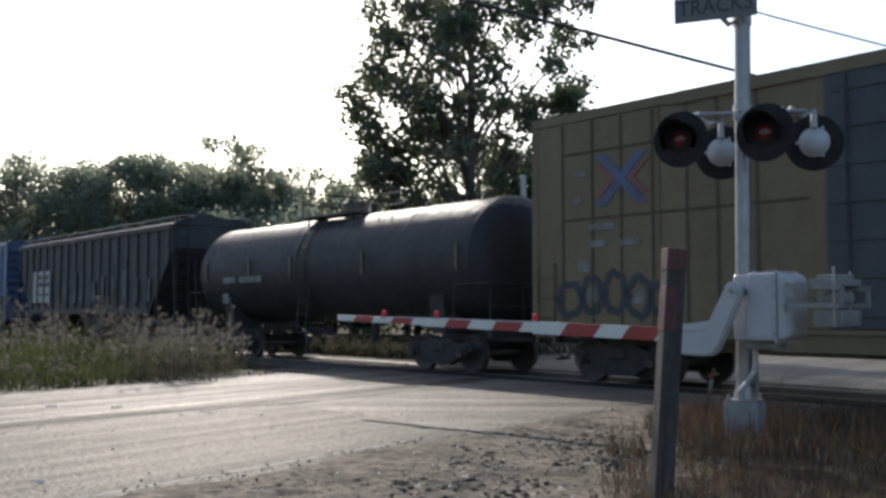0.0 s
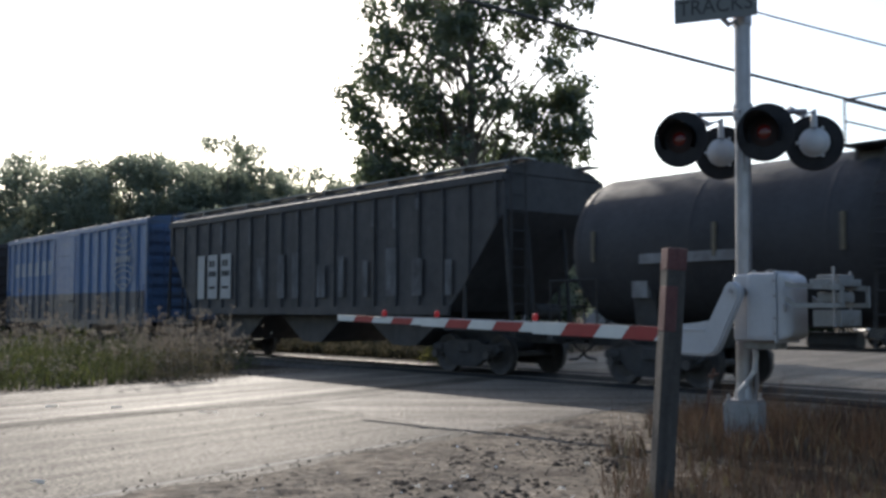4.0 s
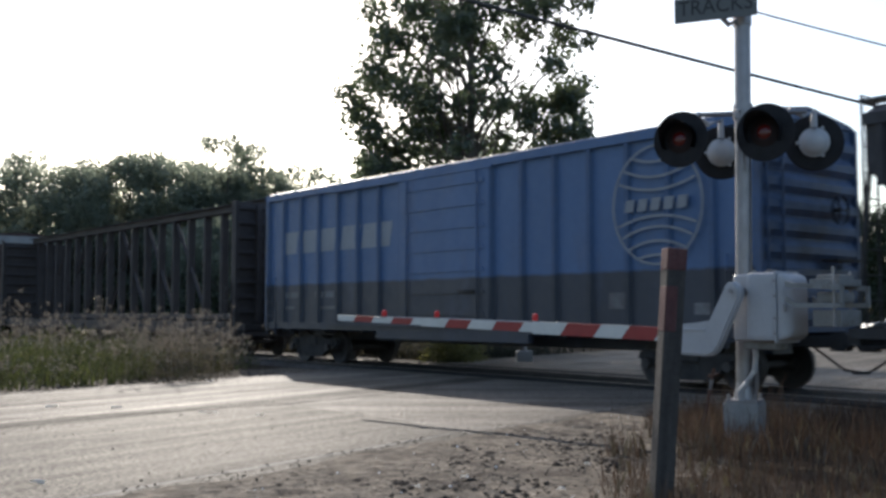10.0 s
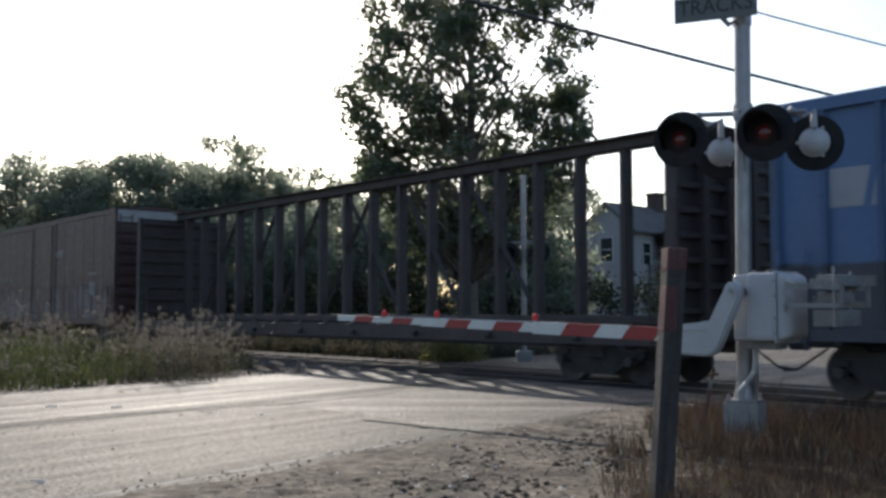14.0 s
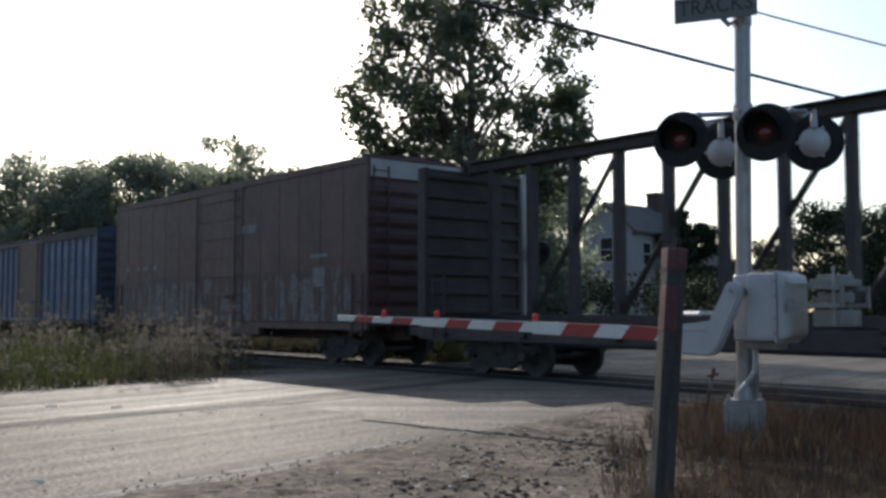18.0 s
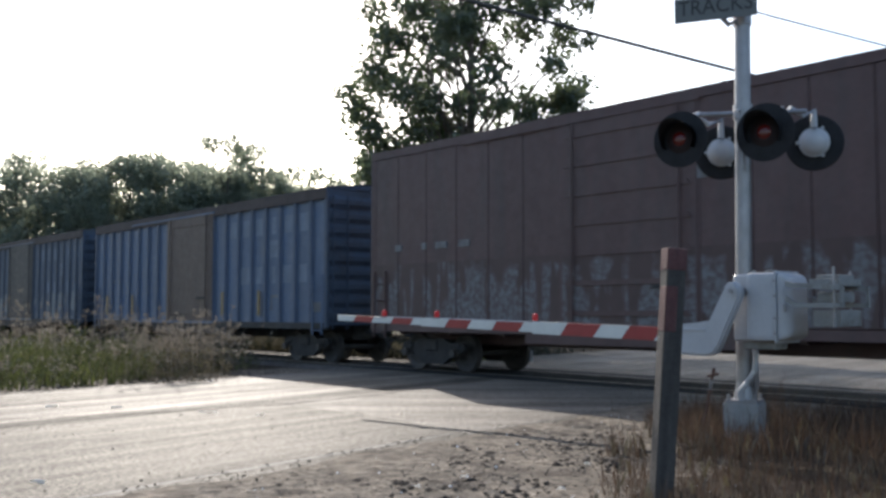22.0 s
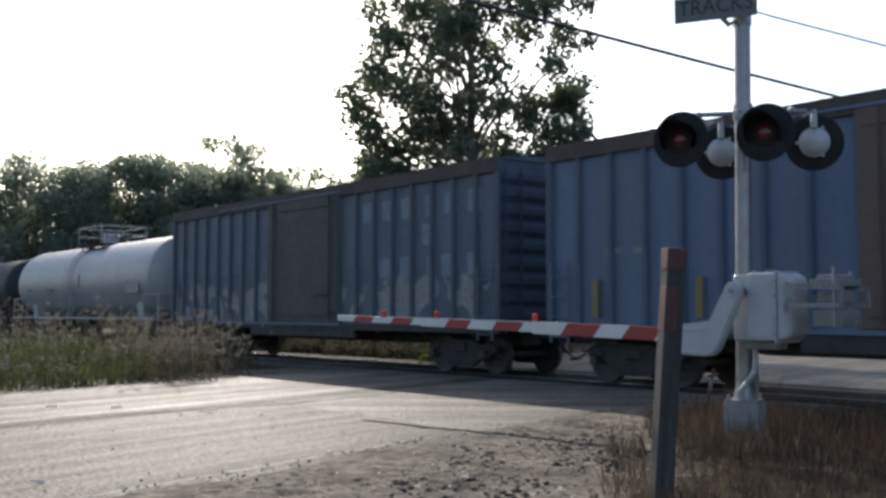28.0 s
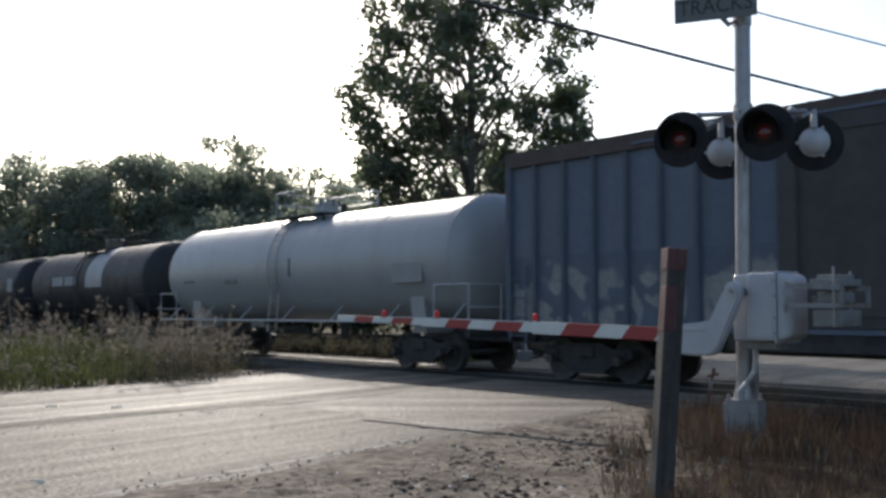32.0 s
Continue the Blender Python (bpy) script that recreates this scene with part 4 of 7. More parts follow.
# the tall poplar behind the track
tree(1.15, 40.0, 18.5, 8.4, 19, 34000, 0.235, "leaf_poplar", "tall poplar with glossy backlit dark green leaves", first=0.2, trunk_r=0.24, cluster_r=(0.055, 0.105), masses=170,
     own=((-3.9, 0, 8.4, 0.8), (-4.0, 0.5, 7.0, 0.8), (-3.3, 0, 12.2, 1.1), (4.2, 0, 8.6, 0.7), (3.8, 0.5, 9.9, 0.8), (4.3, 0, 7.7, 0.6), (3.6, -0.3, 12.6, 0.7),
          (3.4, 0.2, 7.2, 1.0), (3.3, -0.4, 8.5, 0.9), (3.0, 0.3, 6.2, 1.0), (2.6, 0, 9.3, 1.0), (4.4, 0, 9.2, 0.5), (-3.5, 0.2, 6.0, 0.8), (-3.1, 0, 7.4, 0.9),
          (-3.2, -0.6, 10.2, 1.0), (3.1, 0.4, 8.0, 1.1), (-2.6, 0.4, 6.0, 1.1), (-1.2, 0.3, 5.0, 1.1), (0.6, -0.3, 5.2, 1.2), (2.3, 0.3, 6.4, 1.1), (0.9, 0.3, 3.9, 0.9), (-2.4, 0, 4.4, 0.8)))

# the tree line along the far side, its haze put into the leaf colour
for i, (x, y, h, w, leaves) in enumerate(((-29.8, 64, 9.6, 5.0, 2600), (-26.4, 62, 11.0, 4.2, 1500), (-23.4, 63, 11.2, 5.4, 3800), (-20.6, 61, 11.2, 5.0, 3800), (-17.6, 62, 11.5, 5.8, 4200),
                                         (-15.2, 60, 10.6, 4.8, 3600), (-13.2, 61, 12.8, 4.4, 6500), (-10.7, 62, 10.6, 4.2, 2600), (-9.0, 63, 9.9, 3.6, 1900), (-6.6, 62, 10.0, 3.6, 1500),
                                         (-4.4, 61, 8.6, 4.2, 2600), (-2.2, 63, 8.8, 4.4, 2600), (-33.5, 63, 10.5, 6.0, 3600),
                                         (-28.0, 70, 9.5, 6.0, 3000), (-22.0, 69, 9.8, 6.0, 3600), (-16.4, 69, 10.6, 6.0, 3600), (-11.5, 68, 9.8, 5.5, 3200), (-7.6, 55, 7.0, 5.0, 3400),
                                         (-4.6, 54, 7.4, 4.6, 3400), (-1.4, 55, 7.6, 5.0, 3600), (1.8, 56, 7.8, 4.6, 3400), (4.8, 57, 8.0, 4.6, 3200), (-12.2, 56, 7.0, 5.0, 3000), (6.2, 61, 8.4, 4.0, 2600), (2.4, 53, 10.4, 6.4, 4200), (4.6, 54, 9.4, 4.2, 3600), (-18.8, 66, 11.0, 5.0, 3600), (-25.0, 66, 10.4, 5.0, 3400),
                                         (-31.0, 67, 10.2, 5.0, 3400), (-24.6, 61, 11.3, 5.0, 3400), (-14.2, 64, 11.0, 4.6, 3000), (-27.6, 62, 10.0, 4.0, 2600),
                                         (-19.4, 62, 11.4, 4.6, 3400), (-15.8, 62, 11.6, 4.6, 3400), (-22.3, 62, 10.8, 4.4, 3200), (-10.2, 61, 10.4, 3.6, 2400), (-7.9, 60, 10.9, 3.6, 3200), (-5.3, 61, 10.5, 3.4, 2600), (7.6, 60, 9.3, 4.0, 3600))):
    tree(x, y, h * 0.94, w * 1.1, 50 + i, leaves * 5 // 2, 0.21, "leaf_wood_haze", "hazy backlit broadleaf tree in a row", first=0.1, group="tree line beyond the track", cluster_r=(0.10, 0.24), masses=54)
# trees on the right, behind the far road
for i, (x, y, h, w, leaves) in enumerate(((27.5, 72, 8.3, 6.0, 3000), (31.5, 74, 8.7, 6.0, 2800), (35.5, 73, 8.8, 7.0, 2800), (24.0, 76, 6.6, 4.5, 1700), (16.6, 71.5, 8.6, 2.2, 2200), (18.9, 73, 7.5, 2.6, 2600))):
    tree(x, y, h, w, 80 + i, leaves * 6, 0.24, "leaf_hedge", "dark backlit tree beside the houses", first=0.08, group="trees by the houses", cluster_r=(0.12, 0.24))


def shrub(x, y, w, h, seed, leaves=900, size=0.22):
    t = thing("shrub", (x, y, -0.04), "dark dense shrub in a hedge", "shrub", "hedge beyond the road")
    rnd = random.Random(seed)
    cl = [(rnd.uniform(-w / 2, w / 2), rnd.uniform(-0.6, 0.6), h * rnd.uniform(0.2, 0.85), h * rnd.uniform(0.2, 0.34)) for _ in range(12)]
    bm = B()
    for c in cl:
        limb(bm, (c[0] * 0.25, 0, 0), c[:3], 0.04, 0.01, rnd, 5)
    part("stems", bm, M["bark"], t)
    vs, fs = leaf_cloud(cl, leaves, size, seed)
    part("foliage", from_arrays("foliage", vs, fs, M["leaf_hedge"]), None, t)
    return t


for i, (x, y, w, h) in enumerate(((-7.0, 52, 5, 3.2), (-2.8, 53, 5, 3.4), (1.2, 52, 5, 3.0), (4.6, 54, 4.6, 3.6), (7.6, 55, 4.6, 3.9), (10.6, 57, 4.6, 4.0), (13.6, 58, 4.6, 4.0), (16.4, 60, 4.4, 3.8),
                                  (-11.6, 53, 5, 3.4), (-16, 54, 5, 3.2), (-20.5, 54, 5, 3.4), (22, 66, 5, 4.2), (26.4, 66, 5, 4.6), (30.8, 66, 5.2, 4.8), (35, 67, 5, 5.0))):
    shrub(x, y, w, h, 300 + i)


# ================= houses beyond the track =================
def window_at(parent, x, z, w, h, y, shutters=False):
    win = part("window", box(B(), x - w / 2, x + w / 2, y - 0.02, y + 0.03, z, z + h), M["window_dark"], parent, "dark sash window")
    bm = B()
    for x0, x1, z0, z1 in ((x - w / 2 - 0.1, x - w / 2, z - 0.1, z + h + 0.1), (x + w / 2, x + w / 2 + 0.1, z - 0.1, z + h + 0.1), (x - w / 2, x + w / 2, z - 0.1, z), (x - w / 2, x + w / 2, z + h, z + h + 0.1)):
        box(bm, x0, x1, y - 0.06, y + 0.01, z0, z1)
    part("window_frame", bm, M["trim_white"], win)
    part("glazing_bar", box(B(), x - w / 2, x + w / 2, y - 0.04, y - 0.024, z + h * 0.48, z + h * 0.53), M["trim_white"], win)
    if shutters:
        for x0 in (x - w / 2 - 0.52, x + w / 2 + 0.12):
            part("shutter", box(B(), x0, x0 + 0.38, y - 0.08, y - 0.02, z - 0.05, z + h + 0.05, 0.01), M["shutter"], win)
    return win


SIDE = Matrix.Rotation(math.pi / 2, 4, "Z") @ Matrix.Diagonal((1, -1, 1, 1))
house = thing("house", pose(13.15, 70, 0, 0, 0, 45), "white clapboard house with brick chimney behind trees", "house")
part("wall", box(B(), 0, 8.0, 0.03, 4.31, -0.1, 7.25), M["house_wall"], house, "pale clapboard walls")
part("gable", prism(B(), [(0.03, 7.24), (2.17, 8.95), (4.31, 7.24)], 0, 8.0, SIDE), M["house_wall"], house, "pale clapboard gable")
part("roof", prism(B(), [(-0.45, 6.84), (-0.45, 7.0), (2.17, 9.2), (4.79, 7.0), (4.79, 6.84), (2.17, 8.98)], -0.35, 8.3, SIDE), M["house_roof"], house, "dark shingle roof")
board = mesh_of("clapboard", prism(B(), [(0.0, 0.0), (8.0, 0.0), (8.0, 0.30), (0.0, 0.30)], -0.012, 0.028), M["house_wall"])
short = mesh_of("clapboard", prism(B(), [(0.0, 0.0), (4.34, 0.0), (4.34, 0.30), (0.0, 0.30)], -0.012, 0.028), M["house_wall"])
for k in range(22):
    part("clapboard", board, None, house, m=pose(0, 0, 0.25 + k * 0.31, -3))
    part("clapboard", short, None, house, m=Matrix.Translation((-0.03, 4.34, 0.25 + k * 0.31)) @ Matrix.Rotation(-math.pi / 2, 4, "Z") @ Matrix.Rotation(radians(-3), 4, "X"))
for x in (1.6, 4.2, 6.6):
    window_at(house, x, 4.7, 0.9, 1.5, -0.03)
    window_at(house, x, 1.8, 0.9, 1.6, -0.03)
for z in (1.9, 4.95):
    win = part("window", box(B(), -0.07, 0.0, 1.67, 2.67, z, z + 1.65), M["window_dark"], house, "dark sash window")
    bm = B()
    for y0, y1, z0, z1 in ((1.55, 1.67, z - 0.1, z + 1.75), (2.67, 2.79, z - 0.1, z + 1.75), (1.67, 2.67, z - 0.1, z), (1.67, 2.67, z + 1.65, z + 1.75)):
        box(bm, -0.10, 0.0, y0, y1, z0, z1)
    part("window_frame", bm, M["trim_white"], win)
    part("glazing_bar", box(B(), -0.085, -0.072, 1.67, 2.67, z + 0.8, z + 0.86), M["trim_white"], win)
ch = part("chimney", box(B(), 5.7, 6.7, 1.7, 2.65, 8.6, 10.15, 0.02), M["brick"], house, "dark brick chimney")
part("cap", box(B(), 5.62, 6.78, 1.62, 2.73, 10.15, 10.3, 0.02), M["brick"], ch)

barn = thing("outbuilding", pose(22.4, 84, 0, 0, 0, -20), "grey gabled outbuilding behind trees", "building")
part("wall", box(B(), -2.6, 2.6, 0, 6, -0.1, 4.6), M["barn_wall"], barn)
part("gable", prism(B(), [(-2.6, 4.58), (0, 6.6), (2.6, 4.58)], 0, 6), M["barn_wall"], barn)
part("roof", prism(B(), [(-3.0, 4.4), (0, 6.85), (3.0, 4.4), (3.0, 4.25), (0, 6.62), (-3.0, 4.25)], -0.3, 6.3), M["house_roof"], barn)
window_at(barn, -0.8, 2.6, 0.9, 1.2, -0.03)
window_at(barn, 1.2, 2.6, 0.9, 1.2, -0.03)


# ================= waiting vehicles =================
def vehicle(name, m, paint, label, suv):
    v = thing(name, m, label, "car", "vehicles beyond the crossing")
    h = 1.0 if suv else 0.82
    top = 1.75 if suv else 1.42
    body = [(-2.3, 0.42), (-2.32, 0.75), (-2.2, h), (2.2 - 1.2, h + 0.02), (2.15, h - 0.08), (2.32, 0.72), (2.3, 0.40), (1.9, 0.3), (-1.9, 0.3)]
    bm = prism(B(), body, -0.9, 0.9)
    bmesh.ops.bevel(bm, geom=[e for e in bm.edges], offset=0.05, segments=2, affect="EDGES")
    part("body", bm, M[paint], v, smooth=True)
    cab = [(-2.1 if suv else -1.7, h), (-1.95 if suv else -1.2, top - 0.05), (-1.7 if suv else -0.8, top), (0.25, top), (0.45, top - 0.04), (1.15, h)]
    bm = prism(B(), cab, -0.76, 0.76)
    bmesh.ops.bevel(bm, geom=[e for e in bm.edges], offset=0.06, segments=2, affect="EDGES")
    c = part("cabin", bm, M[paint], v, smooth=True)
    bm = prism(B(), [(0.50, top - 0.12), (1.08, h + 0.06), (1.12, h + 0.06), (0.55, top - 0.12)], -0.66, 0.66)
    part("windscreen", bm, M["car_glass"], c, "windscreen", m=Matrix.Translation((0.035, 0, 0.0)))
    for side in (-1, 1):
        for x0, x1 in ((-1.7 if suv else -1.1, -0.65), (-0.55, 0.4)):
            part("side_window", box(B(), x0, x1, side * 0.755 - 0.015, side * 0.755 + 0.015, h + 0.08, top - 0.16, 0.01), M["car_glass"], c)
        part("headlight", box(B(), 2.2, 2.33, side * 0.66 - 0.2, side * 0.66 + 0.2, 0.66, 0.82, 0.03), M["headlamp"], v, "headlight")
        part("mirror", box(B(), 0.65, 0.8, side * 0.98 - 0.1, side * 0.98 + 0.1, h + 0.05, h + 0.2, 0.03), M[paint], v)
        for x in (-1.45, 1.45):
            w = part("wheel", lathe(B(), [(0.0, -0.11), (0.2, -0.11), (0.22, -0.12), (0.34, -0.11), (0.35, -0.06), (0.35, 0.06), (0.34, 0.11), (0.22, 0.12), (0.2, 0.11), (0.0, 0.11)],
                                    pose(x, side * 0.8, 0.35, 90), 20), M["tyre"], v, "black tyre", smooth=True)
            part("rim", lathe(B(), [(0.0, -0.125), (0.19, -0.125), (0.2, -0.1), (0.2, 0.1), (0.19, 0.125), (0, 0.125)], pose(x, side * 0.8, 0.35, 90), 14), M["galvanised"], w, "metal rim")
    part("bumper", box(B(), 2.24, 2.38, -0.86, 0.86, 0.36, 0.56, 0.04), M["signal_black"], v)
    return v


vehicle("sport_utility_vehicle", pose(18.4, 39.0, 0, 0, 0, 176), "car_dark", "dark sport utility vehicle waiting beyond the crossing", True)
vehicle("sedan", pose(10.6, 43.0, 0, 0, 0, 215), "car_silver", "silver sedan waiting beyond the crossing", False)

# ================= overhead cables =================
for (a, b, r, sag) in (((-24.8, 9.2, 11.30), (40, 58.4, 9.82), 0.062, 0.45), ((-6.0, 24.5, 12.72), (34.5, 52, 12.5), 0.036, 0.35)):
    a, b = Vector(a), Vector(b)
    pts = [a.lerp(b, k / 24) - Vector((0, 0, sag * 4 * (k / 24) * (1 - k / 24))) for k in range(25)]
    solid("overhead_cable", tube(B(), pts, r, 6), M["cable"], "black overhead utility cable", "cable", "overhead cables")


# ================= the crossing signal and its gate =================
MAST = Vector((3.22, 10.9, 0))
ARM = Vector((-0.702, 0.712, 0)).normalized()         # along the lowered arm
AXIS = Vector((-ARM.y, ARM.x, 0))                     # the pivot's axle, towards the near side
CROSS = Vector((0.87, -0.49, 0)).normalized()


def facing(d):
    """A turn whose z axis points along d, y up."""
    z = Vector(d).normalized()
    x = Vector((0, 0, 1)).cross(z).normalized()
    y = z.cross(x)
    m = Matrix((x, y, z)).transposed().to_4x4()
    return m


signal = thing("crossing_signal", MAST, "grey level-crossing signal with red flashing lights", "crossing signal")
part("mast", rod(B(), (0, 0, 0.42), (0.062, 0, 5.4), 0.086, seg=24), M["galvanised"], signal, "tall round aluminium mast", smooth=True)
bm = box(B(), -0.185, 0.185, -0.185, 0.185, -0.1, 0.40, 0.02, 2)
bmesh.ops.rotate(bm, verts=bm.verts, cent=(0, 0, 0), matrix=Matrix.Rotation(radians(-30), 3, "Z"))
part("foundation", bm, M["concrete"], signal, "pale concrete foundation block")
bm = box(B(), -0.17, 0.17, -0.17, 0.17, 0.40, 0.43, 0.005)
rod(bm, (0, 0, 0.43), (0, 0, 0.6), 0.11, 0.085, 20)
bmesh.ops.rotate(bm, verts=bm.verts, cent=(0, 0, 0), matrix=Matrix.Rotation(radians(-30), 3, "Z"))
base = part("base_flange", bm, M["galvanised"], signal)
bolt = mesh_of("bolt", rod(B(), (0, 0, 0.43), (0, 0, 0.49), 0.018, seg=6), M["galvanised"])
for k in range(4):
    part("bolt", bolt, None, base, m=Matrix.Rotation(radians(15 + 90 * k), 4, "Z") @ Matrix.Translation((0.19, 0, 0)))
part("conduit", tube(B(), [(-0.07, -0.11, 0.42), (-0.09, -0.13, 0.52), (-0.02, -0.17, 0.62), (0.05, -0.2, 0.74), (0.07, -0.2, 0.9), (0.06, -0.18, 1.05)], 0.03, 10), M["housing"], signal, "curved pale conduit", smooth=True)
part("conduit", tube(B(), [(0.10, -0.05, 0.42), (0.11, -0.08, 0.6), (0.1, -0.1, 0.8), (0.1, -0.1, 1.05)], 0.025, 8), M["galvanised"], signal, smooth=True)

# lamps on the crossarm
ZC, ZL = 3.55, 3.22
bm = rod(B(), -CROSS * 0.62 + Vector((0, 0, ZC)), CROSS * 0.70 + Vector((0, 0, ZC - 0.08)), 0.028, seg=12)
rod(bm, (0.04, 0, ZC - 0.10), (0.04, 0, ZC + 0.06), 0.105, seg=20)
for a in (-0.09, 0.09):
    rod(bm, (0.04 + a, -0.13, ZC - 0.02), (0.04 + a, -0.09, ZC - 0.02), 0.022, seg=6)
part("crossarm", bm, M["galvanised"], signal, "horizontal pipe crossarm", smooth=True)
disc_me = mesh_of("background", lathe(B(), [(0.0, 0.0), (0.29, 0.0), (0.305, 0.012), (0.305, 0.02), (0.285, 0.022), (0.0, 0.02)], seg=40), M["signal_black"], True)
hood = B()
pr = []
for k in range(25):
    a = radians(-35 + 250 * k / 24)
    out = 0.30 * (0.40 + 0.60 * max(0.0, math.sin(a)))
    pr.append(((0.18 * math.cos(a), 0.18 * math.sin(a)), out))
ins = [hood.verts.new((x, y, 0.02)) for (x, y), o in pr]
outs = [hood.verts.new((x * 1.04, y * 1.04, 0.02 + o)) for (x, y), o in pr]
for k in range(24):
    hood.faces.new((ins[k], ins[k + 1], outs[k + 1], outs[k]))
bmesh.ops.solidify(hood, geom=hood.faces[:], thickness=0.006)
hood_me = mesh_of("visor", hood, M["signal_black"], True)
lens_me = mesh_of("lens", lathe(B(), [(0.0, 0.05), (0.08, 0.046), (0.14, 0.03), (0.155, 0.018)], seg=28), M["lens_dark"], True)
lit_me = mesh_of("lens_glow", lathe(B(), [(0.0, 0.062), (0.04, 0.058), (0.07, 0.050), (0.078, 0.040)], seg=24), M["lamp_red"], True)
back_me = mesh_of("lamp_housing", lathe(B(), [(0.134, 0.0), (0.147, -0.02), (0.147, -0.055), (0.138, -0.075), (0.107, -0.115), (0.053, -0.138), (0.0, -0.142)], seg=32), M["housing"], True)
rim_me = mesh_of("housing_rim", lathe(B(), [(0.148, -0.03), (0.162, -0.035), (0.162, -0.05), (0.148, -0.055)], seg=32), M["housing"], True)
tab_me = mesh_of("clamp_tab", box(B(), 0.150, 0.188, -0.016, 0.016, -0.055, -0.03, 0.005), M["housing"])
FRONT, REAR = Vector((-0.57, -0.82, 0)), Vector((0.35, 0.94, 0))
AHEAD = Vector((-0.26, -0.26, 0))
for e, d, off in ((-0.445, FRONT, AHEAD), (0.445, FRONT, AHEAD), (-0.52, REAR, Vector((0.39, 0.22, -0.06))), (0.52, REAR, Vector((0.335, 0.20, -0.035)))):
    c = CROSS * e + off + Vector((0, 0, ZL))
    m = Matrix.Translation(c) @ facing(d)
    lamp = part("lamp", back_me, None, signal, "round flashing light head with black background disc", m=m)
    part("background", disc_me, None, lamp, "round black background disc")
    part("visor", hood_me, None, lamp, "black visor hood")
    part("lens", lens_me, None, lamp, "dim red lens" if d is FRONT else "red lens facing away")
    if d is FRONT:
        part("lens_glow", lit_me, None, lamp, "faint red glow in the lens")
    part("housing_rim", rim_me, None, lamp)
    for a in (0, 120, 240) if d is REAR else ():
        part("clamp_tab", tab_me, None, lamp, m=Matrix.Rotation(radians(a), 4, "Z"))
    back = c - d * 0.10
    hook = CROSS * e + Vector((0, 0, ZC - 0.06 * max(0.0, e)))
    part("lamp_bracket", tube(B(), [hook, hook.lerp(back, 0.55) + Vector((0, 0, 0.12)), Vector((back.x, back.y, ZC - 0.04)), back + Vector((0, 0, 0.15))], [0.03, 0.032, 0.036, 0.038], 10),
         M["housing"], signal, "cast lamp drop bracket", smooth=True)

# the sign above
sm = Matrix.Translation(Vector((-0.27, -0.10, 4.67))) @ facing((-0.42, -0.91, 0))
plate = part("sign_plate", box(B(), -0.44, 0.44, -0.15, 0.13, -0.004, 0.004, 0.002), M["sign"], signal, "white sign plate with black letters", m=sm)
txt = bpy.data.curves.new("lettering", "FONT")
txt.body, txt.size, txt.align_x, txt.align_y, txt.extrude = "TRACKS", 0.235, "CENTER", "CENTER", 0.002
txt_ob = bpy.data.objects.new("lettering_source", txt)
scene.collection.objects.link(txt_ob)
bpy.context.view_layer.update()
txt_me = bpy.data.meshes.new_from_object(txt_ob.evaluated_get(bpy.context.evaluated_depsgraph_get()))
bpy.data.objects.remove(txt_ob)
txt_me.name = "lettering"
txt_me.materials.clear()
txt_me.materials.append(M["letter_black"])
part("lettering", txt_me, None, plate, "black word TRACKS", m=Matrix.Translation((0, 0, 0.008)) @ Matrix.Diagonal((0.92, 1, 1, 1)))
bm = rod(B(), (0.05, 0, 4.48), (0.05, 0, 4.58), 0.1, seg=20)
tube(bm, [(-0.02, -0.05, 4.53), (-0.12, -0.08, 4.47), (-0.2, -0.08, 4.56)], 0.03, 8)
part("sign_bracket", bm, M["galvanised"], signal, smooth=True)

# gate mechanism: a cabinet, the carrier, the arm, the counterweights
FRAME = Matrix((ARM, AXIS, Vector((0, 0, 1)))).transposed().to_4x4()      # x along the arm, y along the axle
CAB = Vector((3.315, 10.333, 0))
gate = thing("crossing_gate", Matrix.Translation(CAB) @ FRAME, "lowered red and white striped crossing gate with machine", "crossing gate")
cab_door = part("cabinet", box(B(), -0.185, 0.135, -0.235, 0.25, 1.065, 1.755, 0.075, 4), M["signal_white"], gate, "pale grey rounded machine cabinet", smooth=True)
bm = box(B(), 0.10, 0.315, -0.16, 0.25, 1.06, 1.745, 0.05, 3)
part("front_cover", bm, M["signal_white"], cab_door, "set-back front cover behind the arm carrier", smooth=True)
part("cabinet_flange", box(B(), -0.205, -0.178, -0.243, 0.255, 1.05, 1.768, 0.012, 2), M["signal_white"], cab_door, "bolted flange between the casing halves", smooth=True)
bm = box(B(), -0.34, -0.20, -0.235, 0.25, 1.075, 1.75, 0.065, 5)
for v in bm.verts:
    f = max(0.0, -v.co.x - 0.20) / 0.14
    v.co.z -= (0.07 * f * f) * (1 if v.co.z > 1.4 else -0.9)
    v.co.y = 0.0075 + (v.co.y - 0.0075) * (1 - 0.30 * f * f)
part("rear_cover", bm, M["signal_white"], cab_door, "domed rear cover of the casing", smooth=True)
part("latch", box(B(), -0.31, -0.28, -0.247, -0.228, 1.36, 1.44, 0.006), M["galvanised"], cab_door)
for z in (1.15, 1.30, 1.52, 1.67):
    part("flange_bolt", rod(B(), (-0.192, -0.254, z), (-0.192, -0.238, z), 0.013, seg=8), M["galvanised"], cab_door)
bm = B()
for x, y in ((-0.1, -0.05), (0.02, 0.02), (0.1, -0.1)):
    rod(bm, (x, y, 1.735), (x, y, 1.785), 0.02, seg=8)
tube(bm, [(-0.1, -0.05, 1.77), (-0.03, -0.02, 1.785), (0.02, 0.02, 1.77)], 0.008, 6)
part("cabinet_fittings", bm, M["weight_grey"], gate, "small lid fittings")
